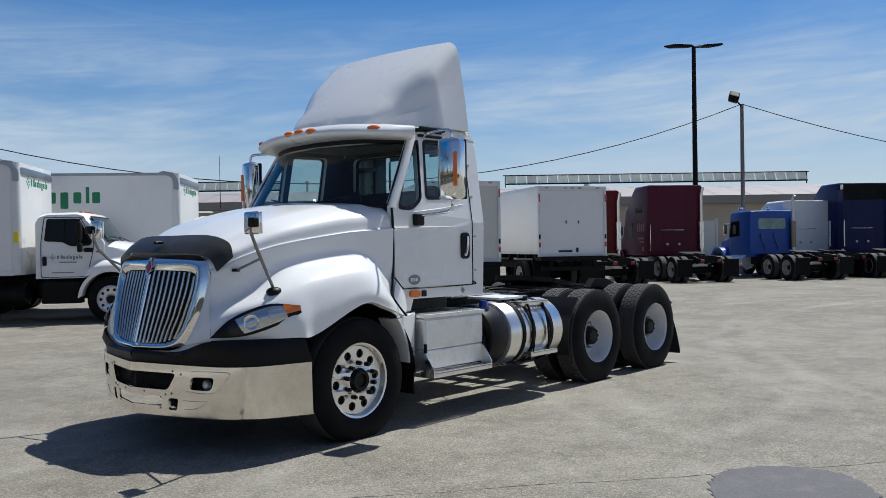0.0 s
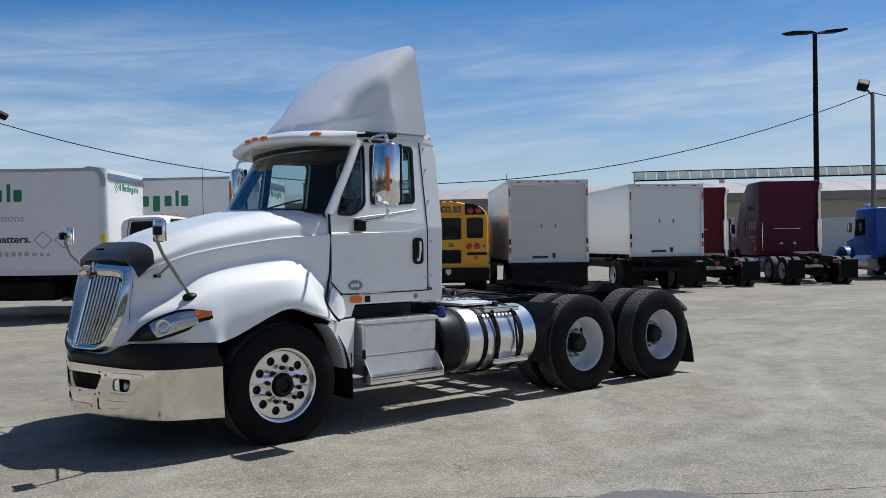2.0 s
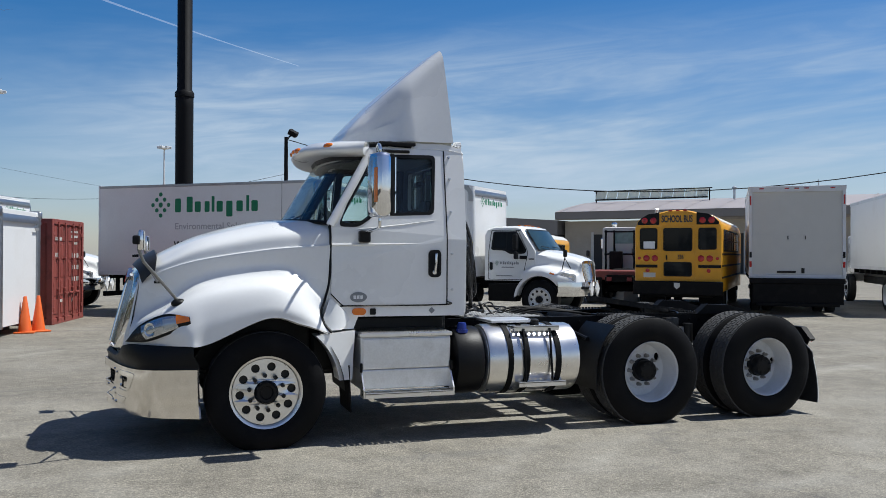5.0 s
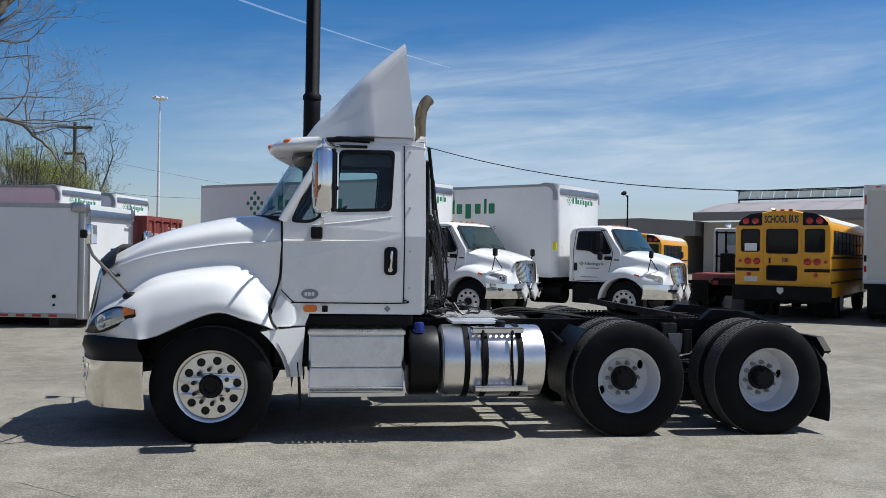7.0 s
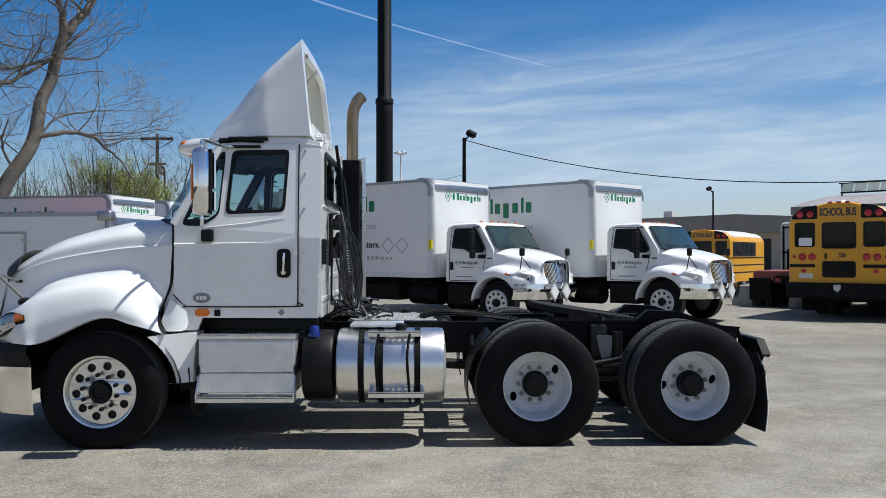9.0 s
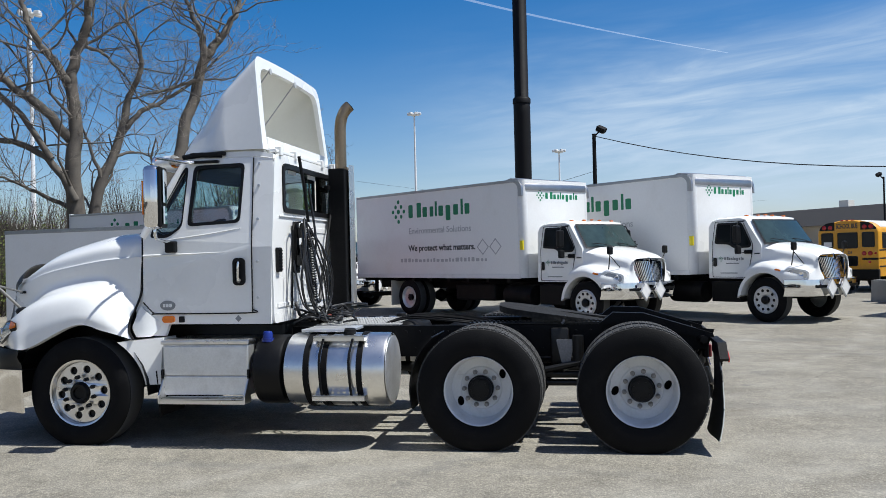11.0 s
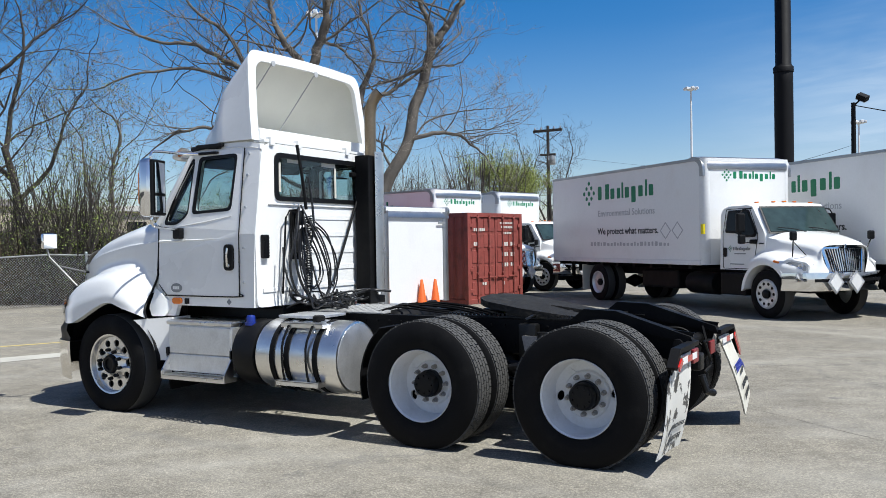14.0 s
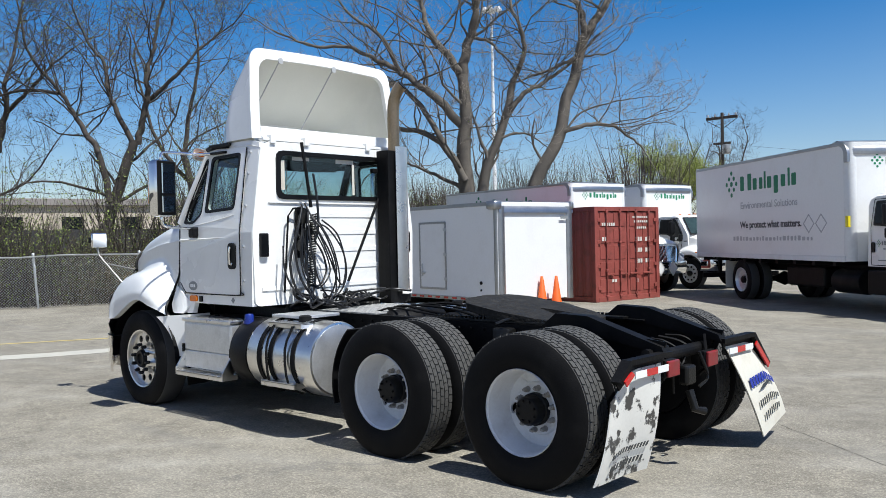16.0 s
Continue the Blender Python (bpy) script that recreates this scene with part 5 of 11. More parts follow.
# ---- door mirrors and hood mirrors ----
for s in SIDES:
    toed = Matrix.Translation((0.90, s * 1.43, 0)) @ pose(0, 0, 0, 0, 0, -14 * s) @ Matrix.Translation((-0.90, -s * 1.43, 0))
    glass_toe = Matrix.Translation((0.975, s * 1.43, 0)) @ pose(0, 0, 0, 0, 0, -8 * s) @ Matrix.Translation((-0.975, -s * 1.43, 0))
    bm = B()
    box(bm, 0.82, 0.965, s * 1.43 - 0.115, s * 1.43 + 0.115, 1.92, 2.46, 0.045, toed)
    mir = part("door_mirror", bm, CHROME, TR, "tall chrome door mirror on a tube arm", 60)
    bm = B()
    box(bm, 0.945, 0.978, s * 1.43 - 0.106, s * 1.43 + 0.106, 1.932, 2.448, 0.010, toed)
    part("mirror_frame", bm, BLACKP, mir)
    for za, zb in ((2.14, 2.42), (1.96, 2.11)):
        bm = B()
        box(bm, 0.980, 0.992, s * 1.43 - 0.086, s * 1.43 + 0.086, za, zb, 0.0, toed @ glass_toe)
        part("mirror_glass", bm, MIRROR, mir)
    bm = B()
    box(bm, 0.812, 0.825, s * 1.50 - 0.02, s * 1.50 + 0.02, 2.04, 2.33, 0.006, toed)
    part("side_lamp", bm, AMBER, mir, "long amber lens on the mirror housing")
    bm = B()
    tube(bm, [(1.05, s * 0.97, 2.53), (0.95, s * 1.10, 2.53), (0.90, s * 1.36, 2.535), (0.895, s * 1.43, 2.51), (0.895, s * 1.43, 2.44)], 0.014, 8, curve=16)
    part("mirror_arm", bm, CHROME, mir, "", 60)
    bm = B()
    tube(bm, [(0.895, s * 1.43, 1.95), (0.895, s * 1.43, 1.86), (0.89, s * 1.36, 1.825), (0.85, s * 1.06, 1.80)], 0.014, 8, curve=14)
    part("mirror_arm", bm, CHROME, mir, "", 60)
    bm = B()
    box(bm, 0.80, 0.90, s * 1.075 - 0.03, s * 1.075 + 0.04, 1.715, 1.82, 0.015)
    part("mirror_bracket", bm, BLACKP, mir)
    bm = B()
    box(bm, 0.98, 1.28, s * 0.96 - 0.03, s * 0.96 + 0.03, 2.52, 2.545, 0.008)
    part("mirror_bracket", bm, BLACKP, mir)
    # hood mirror: spot glass on a bent tube with a stay
    bm = B()
    box(bm, -1.005, -0.96, s * 1.16 - 0.085, s * 1.16 + 0.085, 1.635, 1.80, 0.02)
    hm = part("hood_mirror", bm, CHROME, TR, "square chrome spot mirror on the fender", 60)
    bm = B()
    box(bm, -0.962, -0.952, s * 1.16 - 0.08, s * 1.16 + 0.08, 1.64, 1.795, 0.004)
    part("mirror_glass", bm, MIRROR, hm)
    bm = B()
    tube(bm, [(-0.69, s * 1.02, 1.215), (-0.96, s * 1.17, 1.545), (-1.0, s * 1.17, 1.64), (-1.0, s * 1.17, 1.72)], 0.013, 8)
    part("mirror_arm", bm, STAYM, hm, "", 60)
    bm = B()
    tube(bm, [(-0.90, s * 1.135, 1.46), (-0.86, s * 0.79, 1.375)], 0.010, 8)
    part("mirror_stay", bm, STAYM, hm, "", 60)
    bm = B()
    r = bmesh.ops.create_uvsphere(bm, u_segments=14, v_segments=8, radius=1)
    for v in bm.verts:
        v.co = Vector((-0.69 + v.co.x * 0.065, s * 1.02 + v.co.y * 0.06, 1.205 + v.co.z * 0.04))
    part("mirror_base", bm, BLACKP, hm, "", 80)
    bm = B()
    box(bm, -1.045, -0.99, s * 1.22 - 0.035, s * 1.22 + 0.035, 1.685, 1.755, 0.012)
    part("mirror_clamp", bm, BLACKP, hm)
    bm = B()
    lathe(bm, [(0.03, -0.01), (0.028, 0.012), (0.0, 0.016)], (-0.86, s * 0.775, 1.372), "z", 12)
    part("stay_foot", bm, BLACKP, hm, "", 60)
# whip aerial
bm = B()
tube(bm, [(0.45, 1.35, 1.95), (0.45, 1.36, 2.5)], 0.004, 5, 0.002)
part("aerial", bm, BLACKP, TR)

# ---- chassis of the tractor ----
def grip_step(x0, x1, y0, y1, z, pitch=0.05):
    """A pan of aluminium with a rolled rim and slotted grip holes."""
    bm = B()
    holes = []
    n_ = int((x1 - x0 - 0.04) / pitch)
    for k in range(n_):
        cx = x0 + 0.02 + (x1 - x0 - 0.04) * (k + 0.5) / n_
        for r_ in range(3):
            cy = y0 + (y1 - y0) * (r_ + 0.7) / 3.4
            holes.append(round_rect(cx - 0.014, cx + 0.014, cy - 0.013, cy + 0.013, 0.008, 1))
    plate(bm, [(x0, y0), (x1, y0), (x1, y1), (x0, y1)], holes, 0.006, lambda u, v, d: (u, v, z - d))
    for a, b in ((y0, y0 + 0.008), (y1 - 0.008, y1)):
        box(bm, x0, x1, a, b, z - 0.04, z + 0.006, 0.002)
    for a, b in ((x0, x0 + 0.008), (x1 - 0.008, x1)):
        box(bm, a, b, y0 + 0.008, y1 - 0.008, z - 0.04, z + 0.003)
    return bm
# battery and step box (driver's side), its twin stands on the far side
for s in SIDES:
    bm = B()
    box(bm, 0.80, 1.61, s * 0.93 - 0.24, s * 0.93 + 0.24, 0.62, 0.90, 0.015)
    box(bm, 0.80, 1.61, s * 0.95 - 0.22, s * 0.95 + 0.22, 0.45, 0.62, 0.01)
    sb = part("step_box", bm, BRUSH, TR, "dull aluminium step and battery box")
    bm = B()
    box(bm, 0.79, 1.62, s * 0.93 - 0.26, s * 0.93 + 0.25, 0.90, 0.935, 0.008)
    for k in range(34):
        box(bm, 0.81 + 0.0235 * k, 0.822 + 0.0235 * k, s * 1.05 - 0.10, s * 1.05 + 0.10, 0.935, 0.941)
    part("top_tread", bm, ALU, sb)
    bm = grip_step(0.815, 1.60, s * 1.19 - 0.085, s * 1.19 + 0.085, 0.428)
    part("step", bm, ALU, sb, "grip step of bright aluminium")
    for x in (0.80, 1.60):
        bm = B()
        plate(bm, [(1.15, 0.62), (1.165, 0.62), (1.275, 0.46), (1.275, 0.39), (1.15, 0.39)], (), 0.012, lambda u, v, d: (x + d, s * u, v))
        part("step_cheek", bm, ALU, sb)
    bm = B()
    box(bm, 0.815, 1.595, s * 1.165 - 0.012, s * 1.165 + 0.012, 0.628, 0.885, 0.006)
    part("cover_panel", bm, BRUSH, sb)
    for x in (0.79, 1.60):
        bm = B()
        box(bm, x, x + 0.02, s * 1.18 - 0.015, s * 1.18 + 0.015, 0.60, 0.68, 0.005)
        part("cover_latch", bm, BLACKP, sb)
# tanks
def tank_profile(R, x0, x1):
    return [(0.0, x0), (R * 0.6, x0 - 0.002), (R - 0.03, x0), (R - 0.008, x0 + 0.008), (R, x0 + 0.03), (R, x1 - 0.03), (R - 0.008, x1 - 0.008), (R - 0.03, x1), (R * 0.6, x1 + 0.002), (0.0, x1)]
TZ, TY = 0.655, 0.935
bm = B()
lathe(bm, tank_profile(0.305, 1.66, 1.92), (0, -TY, TZ), "x", 40)
deft = part("def_tank", bm, BLACKP, TR, "black plastic fluid tank with blue cap", 40)
bm = B()
lathe(bm, [(0.0, 0.065), (0.034, 0.06), (0.042, 0.045), (0.042, 0.0), (0.055, 0.0), (0.055, -0.03)], (1.75, -TY - 0.13, TZ + 0.285), "z", 14)
part("cap", bm, BLUEC, deft, "blue filler cap", 40)
for s in SIDES:
    bm = B()
    lathe(bm, tank_profile(0.318, 1.95, 2.85), (0, s * TY, TZ), "x", 56)
    tank = part("fuel_tank", bm, ALU if s < 0 else ALU, TR, "polished aluminium cylindrical fuel tank", 40)
    for xe, sg in ((1.95, -1), (2.85, 1)):
        bm = B()
        lathe(bm, [(0.0, xe + 0.022 * sg), (0.10, xe + 0.020 * sg), (0.20, xe + 0.013 * sg), (0.27, xe + 0.004 * sg), (0.293, xe + 0.001 * sg), (0.293, xe - 0.003 * sg)], (0, s * TY, TZ), "x", 44)
        part("tank_end", bm, BRUSH, tank, "dull domed tank end", 50)
    for x in (2.13, 2.29, 2.60):
        bm = B()
        lathe(bm, [(0.320, x), (0.327, x), (0.327, x + 0.05), (0.320, x + 0.05)], (0, s * TY, TZ), "x", 48, closed=True)
        part("strap", bm, RUBBER, tank, "black rubber-lined tank strap", 40)
    bm = grip_step(2.22, 2.68, s * 1.21 - 0.075, s * 1.21 + 0.075, 0.466)
    part("step", bm, ALU, tank, "grip step on the tank")
    bm = grip_step(2.21, 2.66, s * 1.10 - 0.085, s * 1.10 + 0.085, 0.96)
    part("step", bm, ALU, tank, "grip step on the tank")
    bm = B()
    for x in (2.30, 2.56):
        tube(bm, [(x, s * 1.19, 0.94), (x - 0.02, s * 1.265, 0.75), (x, s * 1.25, 0.45), (x, s * 1.1, 0.36)], 0.011, 6, curve=10)
    part("step_bracket", bm, BLACKF, tank)
    bm = B()
    lathe(bm, [(0.055, 0.0), (0.055, 0.05), (0.04, 0.06), (0.0, 0.06)], (2.48, s * (TY + 0.06), TZ + 0.30), "z", 16)
    part("filler_cap", bm, BLACKP, tank, "", 40)

# frame rails, crossmembers, deck
for s in SIDES:
    bm = B()
    plate(bm, [(0.6, 0.70), (4.95, 0.70), (5.55, 0.76), (5.62, 0.93), (5.35, 0.955), (4.9, 0.985), (0.6, 0.985)], (), 0.012, lambda u, v, d: (u, s * (0.43 + d), v))
    box(bm, 0.6, 5.0, s * 0.39 - 0.05, s * 0.39 + 0.05, 0.975, 0.985)
    box(bm, 0.6, 5.0, s * 0.39 - 0.05, s * 0.39 + 0.05, 0.70, 0.71)
    part("frame_rail", bm, BLACKF, TR, "black steel frame rail")
    for x, z in [(1.95 + 0.13 * k, 0.93) for k in range(26)] + [(2.95 + 0.13 * k, 0.77) for k in range(18)]:
        bm = B()
        lathe(bm, [(0.013, 0.0), (0.013, 0.012), (0.0, 0.014)], (x, 0, z), "y", 6)
        for v in bm.verts:
            v.co.y = s * (0.442 + v.co.y)
        part("bolt", bm, BLACKF, TR)
    # landing ramp at the frame's tail
    bm = B()
    plate(bm, [(4.62, 0.985), (4.75, 1.09), (5.02, 1.08), (5.60, 0.90), (5.62, 0.85), (4.8, 0.985)], (), 0.10, lambda u, v, d: (u, s * (0.38 + d), v))
    part("ramp", bm, BLACKF, TR, "black sloped frame ramp")
for x in (2.4, 3.2, 4.3):
    bm = B()
    box(bm, x, x + 0.12, -0.42, 0.42, 0.72, 0.95, 0.01)
    part("crossmember", bm, BLACKF, TR)
bm = B()
tube(bm, [(5.46, -0.43, 0.80), (5.46, 0.43, 0.80)], 0.045, 14)
part("crossmember", bm, BLACKF, TR, "round end crossmember")
bm = B()
plate(bm, [(-0.33, 0.62), (0.33, 0.62), (0.30, 0.78), (-0.30, 0.78)], [round_rect(-0.22, -0.08, 0.66, 0.74, 0.02), round_rect(0.08, 0.22, 0.66, 0.74, 0.02)], 0.015, lambda u, v, d: (5.40 + d, u, v))
part("crossmember", bm, BLACKF, TR, "pressed end plate between the rails")
rb = random.Random(5)
for k in range(7):
    bm = B()
    y = -0.33 + 0.11 * k
    p0 = Vector((5.2, y, 0.88)); p1 = Vector((5.5 + rb.uniform(-0.05, 0.05), y + rb.uniform(-0.1, 0.1), 0.72 + rb.uniform(-0.06, 0.08))); p2 = Vector((5.48, y + rb.uniform(-0.1, 0.1), 0.58 + rb.uniform(-0.06, 0.1)))
    tube(bm, [p0, p0.lerp(p1, 0.5) + Vector((0, 0, 0.05)), p1, p2], rb.uniform(0.008, 0.016), 6, curve=14)
    part("air_line", bm, BLACKF, TR, "", 60)
bm = B()
box(bm, 1.98, 2.80, -0.46, 0.46, 0.990, 1.004, 0.003)
for i in range(19):
    for j in range(20):
        x, y = 2.01 + i * 0.0415, -0.43 + j * 0.0445
        d = 0.012 if (i + j) % 2 else -0.012
        vs = [bm.verts.new(p) for p in ((x - 0.012, y - d, 1.0045), (x + 0.004, y - d * 0.2, 1.0045), (x + 0.012, y + d, 1.0045), (x, y, 1.0085))]
        bm.faces.new((vs[0], vs[1], vs[3])); bm.faces.new((vs[1], vs[2], vs[3])); bm.faces.new((vs[2], vs[0], vs[3]))
part("deck_plate", bm, DECK, TR, "dull tread plate deck behind the cab")
rd = random.Random(31)
for k in range(9):
    bm = B()
    cx, cy, cr = rd.uniform(1.92, 2.28), rd.uniform(-0.62, 0.05), rd.uniform(0.08, 0.20)
    a0 = rd.uniform(0, 6.3)
    pts = [(cx + cr * math.cos(a0 + 0.9 * j) + rd.uniform(-0.03, 0.03), cy + cr * 0.9 * math.sin(a0 + 0.9 * j) + rd.uniform(-0.03, 0.03), 1.015 + rd.uniform(0, 0.11) + 0.004 * k) for j in range(6)]
    tube(bm, pts, rd.uniform(0.008, 0.014), 6, curve=24)
    part("air_hose", bm, HOSE, TR, "", 60)
bm = B()
box(bm, 2.05, 2.50, -1.03, -0.62, 0.985, 1.01, 0.004)
part("deck_step", bm, BRUSH, TR, "bright tread step on the tank top")
for x, r in ((2.84, 0.125), (3.30, 0.10)):
    bm = B()
    lathe(bm, [(0.0, -0.36), (r * 0.7, -0.35), (r, -0.30), (r, 0.30), (r * 0.7, 0.35), (0.0, 0.36)], (x, 0, 0.90), "y", 20)
    part("air_tank", bm, BLACKF, TR, "black air tank between the rails", 40)
for k in range(5):
    bm = B()
    y = -0.28 + 0.14 * k
    tube(bm, [(2.58, y, 0.985), (2.85, y + rb.uniform(-0.06, 0.06), 1.04 + rb.uniform(0, 0.02)), (3.25, y + rb.uniform(-0.08, 0.08), 1.02), (3.66, y * 0.7, 0.96)], rb.uniform(0.009, 0.015), 6, curve=16)
    part("air_line", bm, BLACKF, TR, "", 60)
# fifth wheel on its slide
bm = B()
def fifth_place(u, v, d):
    return (u, v, 1.155 - 0.145 * (u - 3.75) / 0.95 - d - 0.02 * abs(v))
fo = [(3.72, -0.30), (3.85, -0.44), (4.2, -0.46), (4.52, -0.40), (4.72, -0.27), (4.74, -0.17), (4.38, -0.06), (4.24, 0.0), (4.38, 0.06), (4.74, 0.17), (4.72, 0.27), (4.52, 0.40), (4.2, 0.46), (3.85, 0.44), (3.72, 0.30), (3.69, 0.0)]
plate(bm, soft_poly(fo, 0.05), (), 0.055, fifth_place)
fw = part("fifth_wheel", bm, GREASED, TR, "greasy black tilted fifth wheel plate")
bm = B()
for s in SIDES:
    box(bm, 4.02, 4.34, s * 0.36 - 0.05, s * 0.36 + 0.05, 0.985, 1.06, 0.01)
    box(bm, 3.45, 4.85, s * 0.36 - 0.06, s * 0.36 + 0.06, 0.985, 1.005, 0.004)
    for k in range(34):
        box(bm, 3.47 + 0.04 * k, 3.49 + 0.04 * k, s * 0.40 - 0.012, s * 0.40 + 0.012, 1.005, 1.022)
box(bm, 3.90, 4.45, -0.33, 0.33, 0.99, 1.03, 0.01)
part("slide_rail", bm, GREASE, fw)
bm = B()
tube(bm, [(4.3, -0.3, 1.03), (4.32, -0.55, 1.02), (4.30, -0.62, 1.0)], 0.012, 6)
part("release_handle", bm, GREASE, fw)
# axles, differentials, springs and air tanks
for x in (3.65, 4.96):
    bm = B()
    lathe(bm, [(0.075, -1.0), (0.075, -0.25), (0.20, -0.16), (0.23, 0.0), (0.20, 0.16), (0.075, 0.25), (0.075, 1.0)], (x, 0, 0.50), "y", 20)
    part("axle", bm, GREASE, TR, "", 40)
bm = B()
lathe(bm, [(0.06, -0.95), (0.07, -0.3), (0.07, 0.3), (0.06, 0.95)], (0, 0, 0.42), "y", 12)
part("axle", bm, GREASE, TR, "", 40)
bm = B()
tube(bm, [(1.3, 0, 0.62), (3.45, 0, 0.52)], 0.05, 10)
tube(bm, [(3.85, 0, 0.52), (4.75, 0, 0.52)], 0.05, 10)
part("drive_shaft", bm, GREASE, TR, "", 40)
for s in SIDES:
    bm = B()
    box(bm, 3.45, 5.15, s * 0.52 - 0.045, s * 0.52 + 0.045, 0.52, 0.58, 0.02)
    box(bm, 3.6, 5.0, s * 0.52 - 0.05, s * 0.52 + 0.05, 0.45, 0.50, 0.02)
    for x in (3.65, 4.96):
        lathe(bm, [(0.13, 0.56), (0.15, 0.62), (0.13, 0.68), (0.15, 0.74), (0.13, 0.80)], (x, s * 0.52, 0), "z", 16)
    part("suspension", bm, GREASE, TR, "", 40)
    bm = B()
    box(bm, 4.20, 4.36, s * 0.50 - 0.05, s * 0.50 + 0.06, 0.62, 0.96, 0.02)
    lathe(bm, [(0.04, 0.62), (0.05, 0.62), (0.05, 0.90), (0.03, 0.90)], (4.44, s * 0.58, 0), "z", 10)
    tube(bm, [(4.15, s * 0.62, 0.60), (4.55, s * 0.60, 0.68)], 0.03, 8)
    part("spring_bracket", bm, GREASE, TR, "", 40)
    bm = B()
    plate(bm, soft_poly([(4.25, 0.865), (4.41, 0.865), (4.39, 0.76), (4.365, 0.62), (4.315, 0.575), (4.285, 0.70)], 0.015), (), 0.014, lambda u, v, d: (u, s * (0.585 - d), v))
    part("hanger_plate", bm, DULLW, TR, "pale grey suspension hanger plate")
    # quarter fender ahead of the drive tyres
    bm = B()
    ang = [radians(a) for a in range(132, 200, 7)]
    for yo, yi in ((1.18, 0.60),):
        ring = []
        for a in ang:
            ring.append([bm.verts.new((3.65 + rr * math.cos(a), s * yy, 0.50 + rr * math.sin(a))) for rr, yy in ((0.60, yo), (0.60, yi), (0.61, yi), (0.61, yo))])
        for a, b in zip(ring, ring[1:]):
            for j in range(4):
                bm.faces.new((a[j], a[(j + 1) % 4], b[(j + 1) % 4], b[j]))
        bm.faces.new(ring[0]); bm.faces.new(ring[-1])
    tube(bm, [(3.12, s * 0.45, 0.85), (3.10, s * 0.9, 0.80)], 0.02, 8)
    part("quarter_fender", bm, BLACKP, TR, "black plastic quarter fender", 40)
    # rear flap hanger bent down at its outer end, flap, reflectors
    bm = B()
    e_u, e_z = (1.20, 0.575) if s > 0 else (1.05, 0.725)
    prof_h = [(0.40, 0.835), (0.93, 0.835), (e_u, e_z), (e_u + 0.035, e_z + 0.025), (0.95, 0.868), (0.40, 0.868)]
    plate(bm, prof_h, (), 0.07, lambda u, v, d: (5.645 - d, s * u, v))
    plate(bm, [(0.46, 0.742), (0.915, 0.742), (e_u - 0.03, e_z - 0.04), (e_u, e_z), (0.93, 0.84), (0.46, 0.84)], (), 0.008, lambda u, v, d: (5.600 - d, s * u, v))
    tube(bm, [(5.5, s * 0.40, 0.845), (5.52, s * 0.55, 0.85)], 0.035, 10)
    hang = part("flap_hanger", bm, BLACKF, TR, "black bent mud flap hanger")
    mat_f = FLAP if s < 0 else FLAPC
    def flap_at(u, v, lift=0.0):
        """u from the inner to the outer edge, v from the hanger down."""
        if s < 0:
            y = 0.50 + 0.60 * u + (0.08 + 0.06 * u) * v
            x = 5.605 - 0.09 * v + 0.03 * math.sin(2.6 * v) + 0.012 * math.sin(5 * u + 3 * v)
            z = 0.80 - 0.18 * max(0, u - 0.6) / 0.4 * (1 - v) - 0.70 * v + 0.02 * u * v
        else:
            y = 0.49 + 0.66 * u + (0.30 - 0.04 * u) * v
            x = 5.605 + 0.15 * v - 0.07 * u * v + 0.03 * math.sin(2.8 * v)
            z = 0.80 - 0.18 * max(0, u - 0.6) / 0.4 * (1 - v) - (0.71 - 0.08 * u) * v
        return Vector((x + lift, s * y, z))
    bm = B()
    grid = [[bm.verts.new(flap_at(j / 8, i / 12)) for j in range(9)] for i in range(13)]
    for a, b in zip(grid, grid[1:]):
        for j in range(8):
            bm.faces.new((a[j], a[j + 1], b[j + 1], b[j]))
    bmesh.ops.recalc_face_normals(bm, faces=bm.faces)
    bmesh.ops.solidify(bm, geom=bm.faces[:], thickness=0.008)
    flap = part("mud_flap", bm, mat_f, TR, "scuffed white mud flap with dark print" if s < 0 else "white mud flap with blue and dark print", 40)
    # the side towards the tyre is black with road dirt
    bm = B()
    grid = [[bm.verts.new(flap_at(j / 8, i / 12, -0.013)) for j in range(9)] for i in range(13)]
    for a, b in zip(grid, grid[1:]):
        for j in range(8):
            bm.faces.new((a[j], a[j + 1], b[j + 1], b[j]))
    bmesh.ops.solidify(bm, geom=bm.faces[:], thickness=0.003)
    part("flap_face", bm, FLAPDIRT, flap, "black dirty front face", 40)
    def flap_mark(pts, mt, nm="print_bar"):
        bm = B()
        plate(bm, pts, (), 0.003, lambda u, v, d: flap_at(u if s > 0 else 1 - u, v, 0.018 - d))
        part(nm, bm, mt, flap)
    def bars(n, u0, u1, v0, v1, mt, lean=0.02, fill=0.62, drop=0.0):
        for k in range(n):
            a = u0 + (u1 - u0) * k / n
            b = a + (u1 - u0) / n * fill
            dv = drop * k / n
            flap_mark([(a, v1 + dv), (b, v1 + dv), (b + lean, v0 + dv), (a + lean, v0 + dv)], mt)
    if s > 0:
        bars(9, 0.10, 0.90, 0.37, 0.47, BLUEP, 0.04, 0.72, -0.03)
        flap_mark([(0.30, 0.53), (0.45, 0.49), (0.65, 0.455), (0.80, 0.445), (0.66, 0.475), (0.48, 0.53)], DARKP, "swoosh")
        bars(10, 0.16, 0.88, 0.63, 0.70, DARKP, 0.03, 0.5, -0.03)
        bars(8, 0.20, 0.80, 0.78, 0.85, DARKP, 0.03, 0.5, -0.03)
    else:
        bars(13, 0.17, 0.86, 0.705, 0.75, DARKP, 0.02, 0.5)
        bars(10, 0.17, 0.82, 0.825, 0.875, DARKP, 0.02, 0.5)
